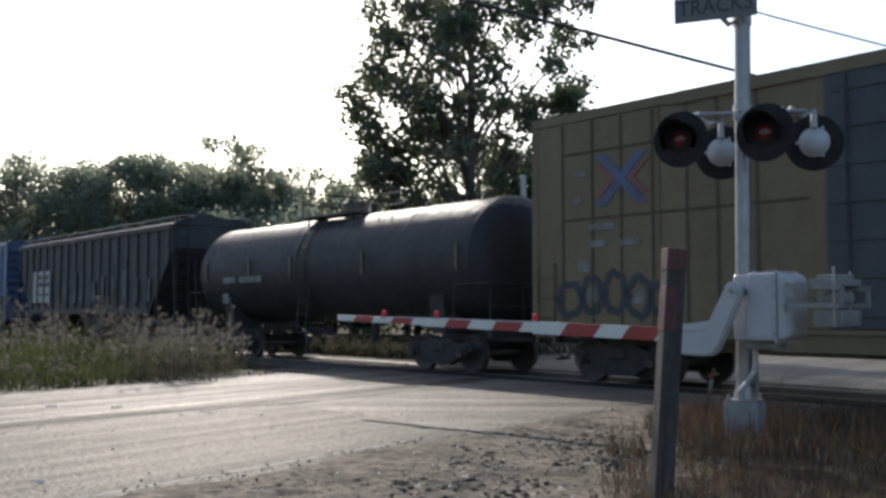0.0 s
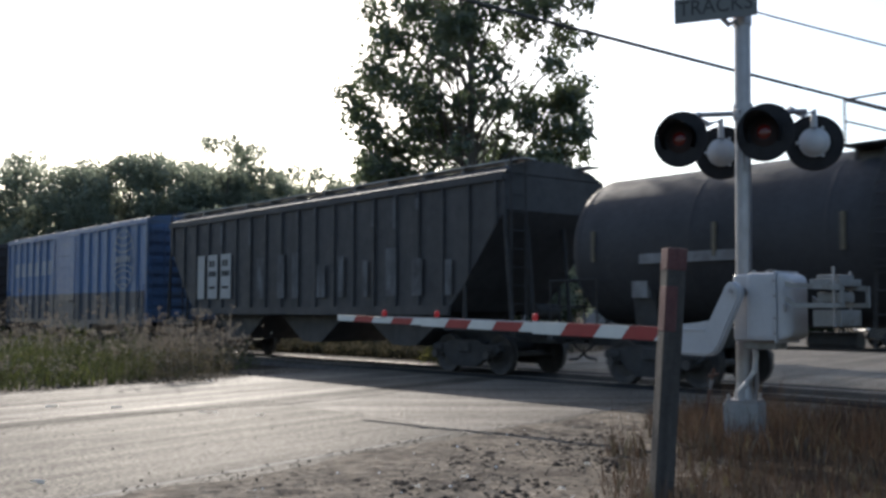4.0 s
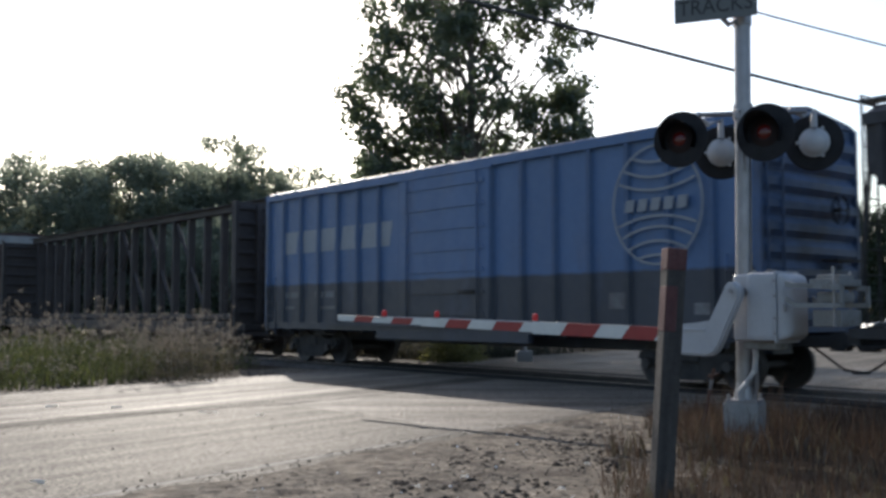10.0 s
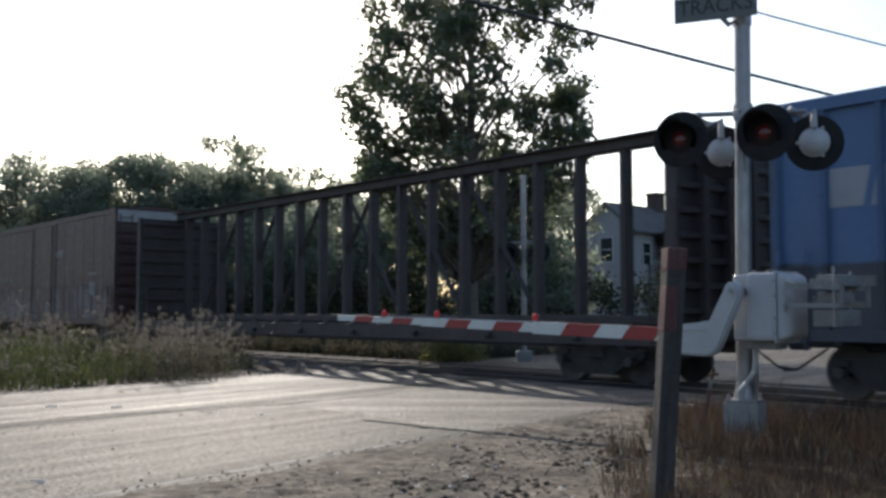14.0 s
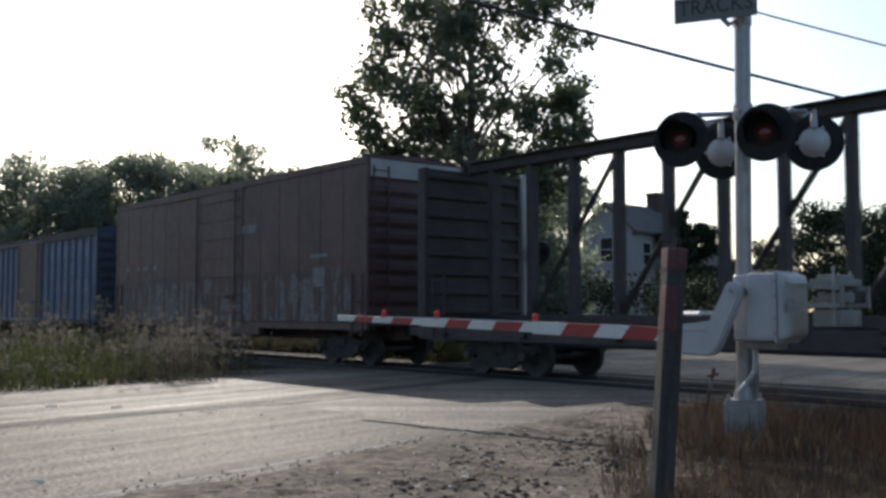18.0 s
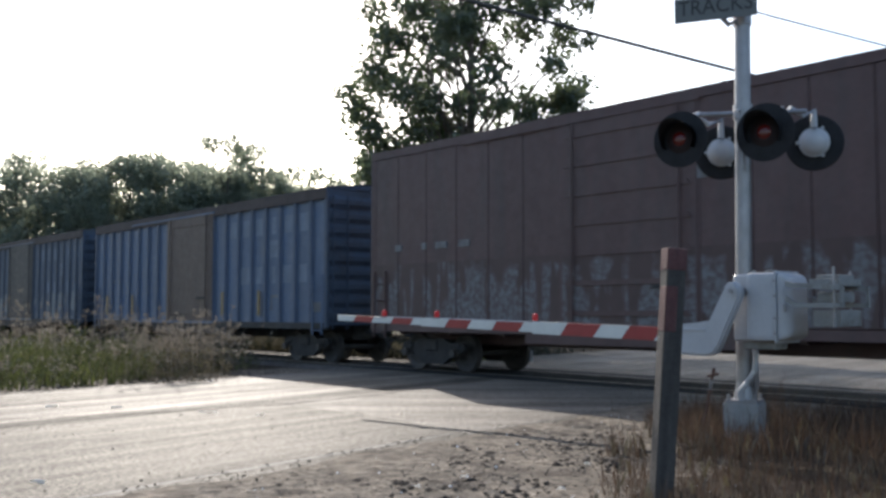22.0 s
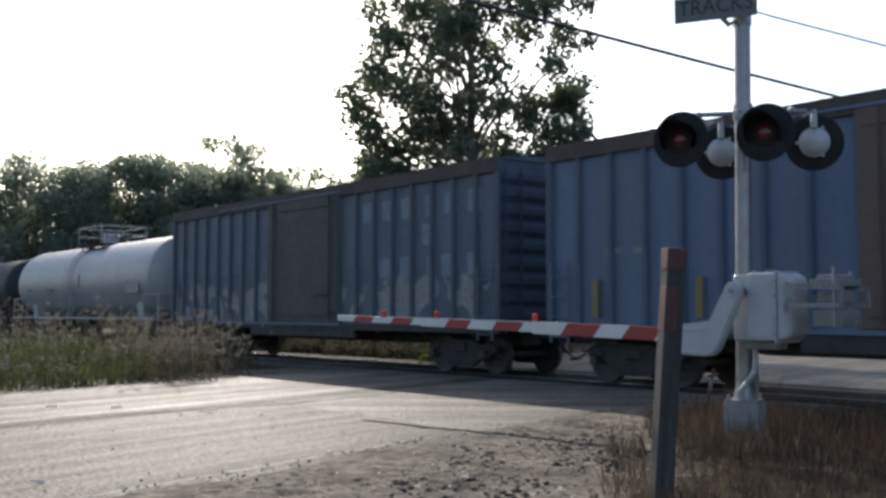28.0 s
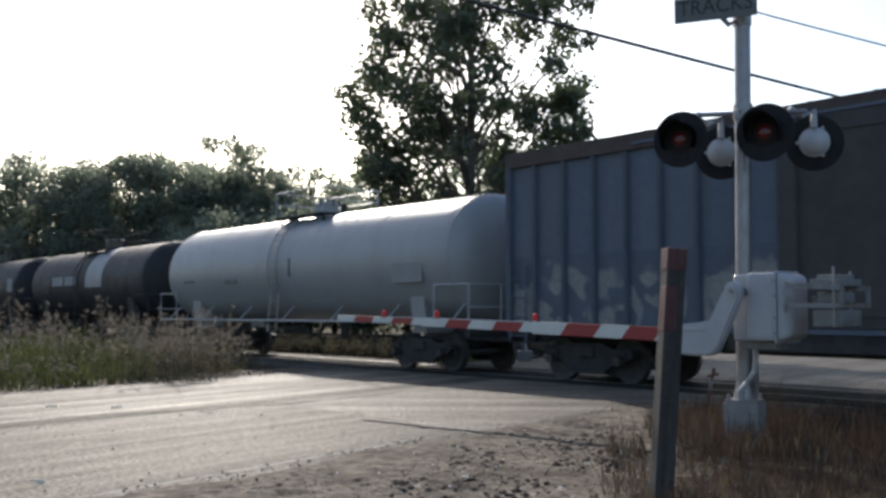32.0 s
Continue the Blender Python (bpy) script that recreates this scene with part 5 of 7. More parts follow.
part("cabinet_base", box(B(), -0.12, 0.24, -0.10, 0.16, 0.98, 1.08, 0.03, 2), M["weight_grey"], gate, "rusty mounting base", smooth=True)
part("mast_clamp", box(B(), 0.12, 0.52, 0.2, 0.30, 1.3, 1.66, 0.03, 2), M["signal_white"], gate, smooth=True)
elbow = [(0.105, 1.53), (0.115, 1.60), (0.16, 1.655), (0.22, 1.675), (0.28, 1.635), (0.44, 1.255), (0.99, 1.215), (0.98, 0.925), (0.50, 0.905), (0.41, 0.93), (0.345, 1.02)]
bm = prism(B(), elbow, -0.385, -0.265)
bmesh.ops.bevel(bm, geom=[e for e in bm.edges], offset=0.02, segments=3, affect="EDGES")
el = part("arm_carrier", bm, M["signal_white"], gate, "cast pale grey elbow carrier of the arm", smooth=True)
part("carrier_hub", rod(B(), (0.19, -0.405, 1.57), (0.19, -0.27, 1.57), 0.06, seg=20), M["signal_white"], el, "pivot hub", smooth=True)
part("hub_bolt", rod(B(), (0.19, -0.42, 1.57), (0.19, -0.39, 1.57), 0.028, seg=6), M["galvanised"], el)
part("carrier_rib", box(B(), 0.50, 0.95, -0.395, -0.38, 1.165, 1.19, 0.004), M["signal_white"], el)
part("axle", rod(B(), (0.19, -0.27, 1.57), (0.19, 0.2, 1.57), 0.045, seg=16), M["galvanised"], gate, smooth=True)
part("arm_clamp", box(B(), 0.62, 1.0, -0.272, 0.02, 0.97, 1.18, 0.02), M["signal_white"], gate)

# the arm, in telescoped sections with slanted stripes
A0, A1 = 0.86, 6.88
Z0, Z1 = 1.108, 1.277


def arm_piece(x0, x1, half, slant0, slant1, thick):
    mid = lambda x: Z0 + (Z1 - Z0) * (x - A0) / (A1 - A0)
    out = [(x0 + slant0, mid(x0) + half), (x1 + slant1, mid(x1) + half), (x1 - slant1, mid(x1) - half), (x0 - slant0, mid(x0) - half)]
    return prism(B(), out, -0.06 - thick / 2, -0.06 + thick / 2)


whole = arm_piece(A0, A1, 0.02, 0, 0, 0.03)
arm_ob = part("gate_arm", whole, M["arm_white"], gate, "long arm with slanted red and white stripes")
sections = ((5.057, A1, 0.042, 0.05), (3.07, 5.057, 0.055, 0.06), (A0, 3.07, 0.073, 0.07))
reds = ((6.074, 6.48), (5.25, 5.659), (4.147, 4.564), (3.253, 3.708), (2.087, 2.577), (1.26, 1.693))
for s0, s1, half, thick in sections:
    inside = [v for pair in reds for v in pair if s0 < v < s1]
    cuts = sorted([s0, s1] + inside)
    sl = half * 0.8
    for a, b in zip(cuts, cuts[1:]):
        red = any(r0 < (a + b) / 2 < r1 for r0, r1 in reds)
        part("stripe", arm_piece(a + 0.002, b - 0.002, half, 0 if a == s0 else -sl, 0 if b == s1 else -sl, thick), M["arm_red" if red else "arm_white"], arm_ob,
             "red reflective stripe" if red else "white reflective stripe")
for x in (5.85, 4.78, 3.05):
    z = Z0 + (Z1 - Z0) * (x - A0) / (A1 - A0) + (0.04 if x > 5.6 else 0.058 if x > 4 else 0.07)
    lt = part("arm_light", lathe(B(), [(0.0, 0.0), (0.028, 0.0), (0.036, 0.025), (0.036, 0.085), (0.024, 0.1), (0, 0.105)], pose(x, -0.06, z), 16), M["arm_lamp"], arm_ob, "small red arm light", smooth=True)
    part("light_base", box(B(), x - 0.06, x + 0.06, -0.09, -0.03, z - 0.008, z + 0.012), M["galvanised"], lt)
part("arm_cable", tube(B(), [(1.0, -0.07, 1.16), (2.2, -0.07, 1.205), (3.05, -0.07, 1.235), (4.78, -0.07, 1.272), (5.85, -0.07, 1.29)], 0.008, 6), M["housing"], arm_ob)

# counterweights behind the cabinet
for y0 in (-0.36, 0.22):
    bar = prism(B(), [(-0.36, 1.66), (-0.36, 1.60), (-0.92, 1.56), (-0.92, 1.61), (-0.45, 1.64)], y0, y0 + 0.04)
    part("counterweight_arm", bar, M["weight_grey"], gate, "pale grey counterweight arm")
    part("counterweight_arm", prism(B(), [(-0.36, 1.52), (-0.36, 1.46), (-0.45, 1.40), (-0.92, 1.40), (-0.92, 1.445), (-0.46, 1.45)], y0, y0 + 0.04), M["weight_grey"], gate, "pale grey counterweight arm")
    part("arm_end", box(B(), -0.93, -0.90, y0, y0 + 0.04, 1.40, 1.61), M["weight_grey"], gate)
for x0, x1, z0, z1, y0, y1 in ((-0.82, -0.56, 1.455, 1.55, -0.1, 0.16), (-0.84, -0.54, 1.605, 1.68, -0.22, 0.28), (-0.84, -0.56, 1.22, 1.38, -0.2, 0.26), (-0.8, -0.58, 1.68, 1.72, -0.15, 0.2)):
    part("counterweight", box(B(), x0, x1, y0, y1, z0, z1, 0.015, 2), M["weight_grey"], gate, "pale grey cast counterweight block", smooth=True)
part("weight_bolt", rod(B(), (-0.80, -0.255, 1.22), (-0.80, -0.255, 1.79), 0.016, seg=8), M["galvanised"], gate)
part("weight_bolt", rod(B(), (-0.72, 0.295, 1.22), (-0.72, 0.295, 1.76), 0.016, seg=8), M["galvanised"], gate)
for o in gate.children_recursive:                     # the machine is drawn with its near side at -y
    o.data.transform(Matrix.Diagonal((1, -1, 1, 1)))
    o.data.flip_normals()

# the leaning post in the foreground
post = thing("marker_post", pose(1.645, 7.75, -0.04, 0, 4.1, 8), "leaning weathered post with faded red paint on top", "post")
part("post_body", box(B(), -0.074, 0.074, -0.074, 0.074, -0.1, 1.78, 0.012, 2), M["post_wood"], post, "dark weathered wood")
part("post_top", box(B(), -0.078, 0.078, -0.078, 0.078, 1.72, 1.89, 0.014, 2), M["post_red"], post, "rusty orange-brown painted top")
part("red_band", box(B(), -0.0775, 0.02, -0.0775, 0.06, 1.25, 1.60, 0.006), M["post_red"], post, "faded red reflective strip")
stake = thing("iron_stake", (2.90, 11.45, 0), "leaning rusty iron stake with a short cross handle", "stake")
part("shaft", tube(B(), [(-0.01, 0, -0.08), (0.07, 0, 0.36), (0.147, 0, 0.73)], 0.018, 8), M["rust"], stake)
part("cross_handle", rod(B(), (0.07, -0.02, 0.645), (0.20, 0.02, 0.665), 0.015, seg=8), M["rust"], stake)
part("paint_band", rod(B(), (0.098, 0, 0.49), (0.120, 0, 0.60), 0.021, seg=10), M["marking_dim"], stake, "worn white paint band")

# the signal on the far side
far_sig = thing("crossing_signal", Vector((2.25, 28.2, 0)), "far-side crossing signal mast seen from behind", "crossing signal")
part("mast", rod(B(), (0, 0, -0.05), (0, 0, 5.2), 0.075, seg=16), M["galvanised"], far_sig, smooth=True)
part("foundation", box(B(), -0.22, 0.22, -0.22, 0.22, -0.1, 0.3, 0.02), M["concrete"], far_sig)
part("crossarm", rod(B(), (-0.6, 0.2, 3.3), (0.6, -0.2, 3.3), 0.03, seg=10), M["galvanised"], far_sig)
for e in (-0.42, 0.42):
    lamp = part("lamp", back_me, None, far_sig, m=Matrix.Translation((e, -e * 0.33 + 0.2, 3.0)) @ facing((0.5, 0.87, 0)))
    part("background", disc_me, None, lamp)
    part("visor", hood_me, None, lamp)
    lamp = part("lamp", back_me, None, far_sig, m=Matrix.Translation((e, -e * 0.33 - 0.25, 3.0)) @ facing((-0.5, -0.87, 0)))
    part("background", disc_me, None, lamp)
    part("visor", hood_me, None, lamp)


# ================= the train =================
# Cars run along +x of their own space, near side at -y, rail top at z = 0.
CARS = []
WHEELS = []
NEAR = -1.54


def car_thing(name, q_front, q_rear, label, category="railway car"):
    ob = thing(name, (0, 0, 0), label, category, "freight cars of the train")
    CARS.append((ob, (q_front + q_rear) / 2))
    return ob, (q_rear - q_front)


WR = 0.42
wheel_me = B()
for side in (-1, 1):
    m = pose(0, side * 0.752, 0, 90)
    lathe(wheel_me, [(0.0, 0.05), (0.07, 0.05), (0.085, 0.03), (0.12, 0.012), (0.30, 0.02), (0.345, 0.06), (WR, 0.065), (WR + 0.002, -0.02), (WR + 0.025, -0.045), (WR + 0.02, -0.065),
                     (0.345, -0.06), (0.30, -0.03), (0.12, -0.02), (0.09, -0.05), (0.0, -0.05)] if side < 0 else
          [(0.0, -0.05), (0.07, -0.05), (0.085, -0.03), (0.12, -0.012), (0.30, -0.02), (0.345, -0.06), (WR, -0.065), (WR + 0.002, 0.02), (WR + 0.025, 0.045), (WR + 0.02, 0.065),
           (0.345, 0.06), (0.30, 0.03), (0.12, 0.02), (0.09, 0.05), (0.0, 0.05)], m, 28)
rod(wheel_me, (0, -1.06, 0), (0, 1.06, 0), 0.075, seg=12)
for y in (-1.14, 1.14):
    for k in range(3):
        a = k * 2.094
        rod(wheel_me, (0.05 * math.cos(a), y - 0.015, 0.05 * math.sin(a)), (0.05 * math.cos(a), y + 0.015, 0.05 * math.sin(a)), 0.016, seg=6)
    rod(wheel_me, (0, y - 0.09, 0), (0, y + 0.0, 0), 0.09, seg=16)
wheel_me = mesh_of("wheelset", wheel_me, M["wheel"], True)

frame_me = B()
outline = [(-1.14, 0.52), (-1.10, 0.62), (-0.95, 0.66), (-0.62, 0.64), (-0.40, 0.74), (0.40, 0.74), (0.62, 0.64), (0.95, 0.66), (1.10, 0.62), (1.14, 0.52), (1.02, 0.44), (0.74, 0.44),
           (0.60, 0.30), (0.36, 0.16), (-0.36, 0.16), (-0.60, 0.30), (-0.74, 0.44), (-1.02, 0.44)]
prism(frame_me, outline, -0.07, 0.07)
for x0 in (-0.62, 0.36):
    prism(frame_me, [(x0, 0.42), (x0 + 0.26, 0.42), (x0 + 0.26, 0.62), (x0, 0.62)], -0.076, 0.076)
for x in (-0.865, 0.865):
    box(frame_me, x - 0.13, x + 0.13, -0.12, 0.12, 0.50, 0.62, 0.02)
frame_me = mesh_of("side_frame", frame_me, M["iron"])
spring_me = B()
tube(spring_me, [(0.07 * math.cos(k * 0.9), 0.07 * math.sin(k * 0.9), 0.19 + k * 0.0072) for k in range(36)], 0.014, 5)
spring_me = mesh_of("spring", spring_me, M["iron"])
bolster_me = box(B(), -0.2, 0.2, -1.12, 1.12, 0.46, 0.70, 0.03)
rod(bolster_me, (0, 0, 0.68), (0, 0, 0.84), 0.2, seg=16)
for x in (-0.45, 0.45):
    box(bolster_me, x - 0.05, x + 0.05, -0.85, 0.85, 0.36, 0.44, 0.01)
bolster_me = mesh_of("truck", bolster_me, M["iron"])
coupler_me = box(B(), 0.0, 0.75, -0.11, 0.11, 0.75, 0.95, 0.02)
prism(coupler_me, [(0.72, 0.70), (0.98, 0.70), (1.06, 0.80), (1.06, 0.92), (0.98, 1.0), (0.72, 1.0)], -0.14, 0.06)
coupler_me = mesh_of("coupler", coupler_me, M["iron"])
hose_me = mesh_of("brake_hose", tube(B(), [(0.15, 0.3, 0.75), (0.45, 0.3, 0.55), (0.75, 0.24, 0.38), (1.05, 0.16, 0.36)], 0.022, 8), M["signal_black"], True)


def running_gear(car, length, inset, reach=0.0):
    """Two trucks with their wheels, couplers and hoses. reach: how far the sills stand out past the body."""
    for x in (length / 2 - inset, -length / 2 + inset):
        t = part("truck", bolster_me, None, car, "dark greasy cast truck", m=Matrix.Translation((x, 0, 0)))
        for y in (-1.0, 1.0):
            part("side_frame", frame_me, None, t, m=Matrix.Translation((0, y, 0)))
            for sx in (-0.22, 0.0, 0.22):
                part("spring", spring_me, None, t, m=Matrix.Translation((sx, y, 0)))
        for wx in (-0.865, 0.865):
            w = part("wheelset", wheel_me, None, t, "steel wheels on an axle", m=Matrix.Translation((wx, 0, WR)))
            WHEELS.append((w, wx))
    for s in (1, -1):
        m = Matrix.Translation((s * (length / 2 + reach - 0.35), 0, 0)) @ Matrix.Rotation(0 if s > 0 else math.pi, 4, "Z")
        part("coupler", coupler_me, None, car, "knuckle coupler", m=m)
        part("brake_hose", hose_me, None, car, "hanging black air hose", m=m)


def add_ladder(car, width, z0, z1, m, label="", material="iron", step=0.38):
    """Two stiles with a rung of its own at every step."""
    mat = M[material] if isinstance(material, str) else material
    bm = B()
    for x in (0, width):
        box(bm, x - 0.02, x + 0.02, -0.03, 0.0, z0, z1)
    lad = part("ladder", bm, mat, car, label, m=m)
    rung = mesh_of("rung", rod(B(), (0, -0.05, 0), (width, -0.05, 0), 0.013, seg=6), mat)
    z = z0 + 0.12
    while z < z1:
        part("rung", rung, None, lad, m=Matrix.Translation((0, 0, z)))
        z += step
    return lad


def bars(car, items, material, label, depth=0.006, name="lettering", y=NEAR):
    """Plain painted bars on the near side: (x0, x1, z0, z1[, slant])."""
    for it in items:
        x0, x1, z0, z1 = it[:4]
        sl = it[4] if len(it) > 4 else 0.0
        part(name, prism(B(), [(x0, z0), (x1, z0), (x1 + sl, z1), (x0 + sl, z1)], y - depth, y + 0.004), M[material], car, label)


def ribbon(bm, pts, w):
    """One painted band of even width along pts, a few millimetres proud of the side."""
    rows = []
    closed = math.dist(pts[0], pts[-1]) < 1e-6
    for i, p in enumerate(pts):
        a, b = pts[i - 1 if i else (-2 if closed else 0)], pts[i + 1 if i + 1 < len(pts) else (1 if closed else i)]
        d = Vector((b[0] - a[0], b[1] - a[1])).normalized()
        n = Vector((-d.y, d.x)) * w / 2
        rows.append([bm.verts.new((p[0] + s * n.x, y, p[1] + s * n.y)) for s, y in ((-1, NEAR + 0.004), (-1, NEAR - 0.006), (1, NEAR - 0.006), (1, NEAR + 0.004))])
    for r, q in zip(rows, rows[1:]):
        for k in range(3):
            bm.faces.new((r[k], q[k], q[k + 1], r[k + 1]))


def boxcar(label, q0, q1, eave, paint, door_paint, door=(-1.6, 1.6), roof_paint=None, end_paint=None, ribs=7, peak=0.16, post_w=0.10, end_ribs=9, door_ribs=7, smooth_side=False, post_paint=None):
    car, L = car_thing("boxcar", q0, q1, label, "boxcar")
    h = L / 2
    paint, door_mat = M[paint], M[door_paint]
    end_mat = M[end_paint] if end_paint else paint
    part("body", box(B(), -h + 0.06, h - 0.06, -1.46, 1.46, 1.02, eave), paint, car, "sheet steel body")
    sill = B()
    for y0, y1 in ((NEAR, -1.462), (1.462, -NEAR)):
        box(sill, -h, h, y0, y1, 0.90, 1.07)
        chord = box(B(), -h, h, y0 - (0.01 if y0 < 0 else 0), y1 + (0.01 if y0 > 0 else 0), eave - (0.28 if roof_paint == "roof_brown" else 0.16), eave + 0.02)
        part("top_chord", chord, M[roof_paint] if roof_paint == "roof_brown" else paint, car)
    box(sill, -h + 0.6, h - 0.6, -0.3, 0.3, 0.62, 1.0)
    box(sill, -2.6, 2.6, NEAR + 0.005, -1.4, 0.72, 0.9)
    for k in range(9):
        x = -h + 1.0 + k * (L - 2) / 8
        box(sill, x - 0.06, x + 0.06, -1.4, 1.4, 0.84, 1.01)
    part("side_sill", sill, M["iron"] if roof_paint == "roof_brown" else paint, car)
    # posts
    me2 = B()
    a = [(-post_w, -1.458), (-post_w * 0.5, NEAR), (post_w * 0.5, NEAR), (post_w, -1.458)]
    lo = [me2.verts.new((x, y, 1.07)) for x, y in a]
    hi = [me2.verts.new((x, y, eave - 0.165)) for x, y in a]
    for i in range(3):
        me2.faces.new((lo[i], lo[i + 1], hi[i + 1], hi[i]))
    me2.faces.new(hi)
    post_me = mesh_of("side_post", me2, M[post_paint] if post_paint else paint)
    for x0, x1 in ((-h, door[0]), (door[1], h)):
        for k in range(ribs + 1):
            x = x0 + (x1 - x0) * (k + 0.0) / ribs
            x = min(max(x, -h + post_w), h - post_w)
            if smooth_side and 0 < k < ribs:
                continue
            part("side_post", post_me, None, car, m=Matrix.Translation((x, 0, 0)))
    if smooth_side:
        panel = []
        for x0, x1 in ((-h, door[0]), (door[1], h)):
            for k in range(ribs):
                panel.append((x0 + (x1 - x0) * k / ribs + 0.008, x0 + (x1 - x0) * (k + 1) / ribs - 0.008))
        for x0, x1 in panel:
            part("side_panel", box(B(), x0, x1, NEAR + 0.01, -1.458, 1.08, eave - 0.165, 0.012), paint, car)
    # ends with pressed ribs
    for s in (1, -1):
        prof = []
        n = end_ribs
        pts = [(h - 0.06, 1.0)]
        for k in range(n):
            z = 1.1 + (eave - 1.25) * k / n
            st = (eave - 1.25) / n
            pts += [(h - 0.055, z), (h + 0.015, z + st * 0.3), (h + 0.015, z + st * 0.62), (h - 0.055, z + st * 0.92)]
        pts += [(h - 0.055, eave - 0.03), (h - 0.12, eave - 0.03), (h - 0.12, 1.0)]
        bm = prism(B(), [(s * x, z) for x, z in pts], -1.44, 1.44)
        part("end_wall", bm, end_mat, car, "horizontally ribbed steel end")
        for y in (-1.5, 1.5):
            part("corner_post", box(B(), min(s * h - 0.09 * s, s * h + 0.02 * s), max(s * h - 0.09 * s, s * h + 0.02 * s), y - 0.045, y + 0.045, 0.95, eave), end_mat, car)
        gable = prism(B(), [(-1.48, eave), (1.48, eave), (1.3, eave + peak * 0.35), (0, eave + peak), (-1.3, eave + peak * 0.35)], 0, 0.05, Matrix.Rotation(math.pi / 2, 4, "Z"))
        part("end_gable", gable, end_mat, car, m=Matrix.Translation((s * (h - 0.01) + (0.0 if s > 0 else 0.05), 0, 0)))
    # roof with cross ribs
    bm = B()
    sec = [(-1.53, eave + 0.02), (-1.3, eave + peak * 0.4), (0, eave + peak + 0.03), (1.3, eave + peak * 0.4), (1.53, eave + 0.02)]
    a = [bm.verts.new((-h, y, z)) for y, z in sec]
    b = [bm.verts.new((h, y, z)) for y, z in sec]
    for i in range(4):
        bm.faces.new((a[i], a[i + 1], b[i + 1], b[i]))
    for k in range(15):
        x = -h + 0.4 + k * (L - 0.8) / 14
        for y0, z0, y1, z1 in ((-1.52, eave + 0.04, 0, eave + peak + 0.05), (0, eave + peak + 0.05, 1.52, eave + 0.04)):
            rod(bm, (x, y0, z0 - 0.02), (x, y1, z1 - 0.01), 0.022, seg=5)
    part("roof", bm, M[roof_paint] if roof_paint else paint, car, "peaked metal roof with cross ribs")
    # doors on both sides
    for s in (-1, 1):
        bm = box(B(), door[0], door[1], s * 1.53 - 0.03, s * 1.53 + 0.03, 1.08, eave - 0.2, 0.01)
        d = part("door", bm, door_mat, car, "sliding plug door with pressed ribs")
        if s < 0:
            for k in range(door_ribs):
                z = 1.32 + k * (eave - 1.75) / (door_ribs - 1)
                part("door_rib", prism(B(), [(door[0] + 0.12, z - 0.05), (door[1] - 0.12, z - 0.05), (door[1] - 0.2, z + 0.05), (door[0] + 0.2, z + 0.05)], -1.585, -1.558), door_mat, d)
            for x in (door[0] + 0.35, door[1] - 0.35):
                part("lock_rod", rod(B(), (x, -1.605, 1.1), (x, -1.605, eave - 0.22), 0.022, seg=8), door_mat, d)
            part("door_handle", box(B(), door[1] - 0.95, door[1] - 0.4, -1.63, -1.60, 1.75, 1.82, 0.006), M["iron"], d)
        part("door_track", box(B(), door[0] - 2.9, door[1] + 0.1, s * 1.56 - 0.03, s * 1.56 + 0.03, 1.0, 1.075), paint, car)
        part("door_track", box(B(), door[0] - 2.9, door[1] + 0.1, s * 1.56 - 0.02, s * 1.56 + 0.02, eave - 0.2, eave - 0.15), paint, car)
    # ladders, handholds, brake wheel
    for x in (-h + 0.12, h - 0.62):
        add_ladder(car, 0.45, 0.75, 2.3, Matrix.Translation((x, NEAR - 0.005, 0)), "steel side ladder", paint)
    add_ladder(car, 0.45, 0.9, eave - 0.2, Matrix.Translation((h + 0.02, -1.35, 0)) @ Matrix.Rotation(math.pi / 2, 4, "Z"), "steel end ladder", end_mat)
    bm = rod(B(), (h + 0.12, 0.7, 3.1), (h + 0.16, 0.7, 3.1), 0.26, seg=18, caps=False)
    rod(bm, (h + 0.02, 0.7, 3.1), (h + 0.14, 0.7, 3.1), 0.03, seg=8)
    for k in range(3):
        rod(bm, (h + 0.14, 0.7, 3.1), (h + 0.14, 0.7 + 0.26 * math.cos(k * 2.1), 3.1 + 0.26 * math.sin(k * 2.1)), 0.014, seg=5)
    part("brake_wheel", bm, M["iron"], car)
    part("brake_step", box(B(), h + 0.0, h + 0.3, 0.3, 1.1, 2.2, 2.24), M["iron"], car)
    bm = rod(B(), (-2.2, 0.75, 0.75), (-1.3, 0.75, 0.75), 0.16, seg=14)
    box(bm, 0.4, 1.1, 0.55, 0.95, 0.6, 0.95, 0.03)
    rod(bm, (-4.5, 0.35, 0.6), (4.5, 0.35, 0.6), 0.03, seg=8)
    part("brake_gear", bm, M["iron"], car)
    running_gear(car, L, 1.75)
    return car, L


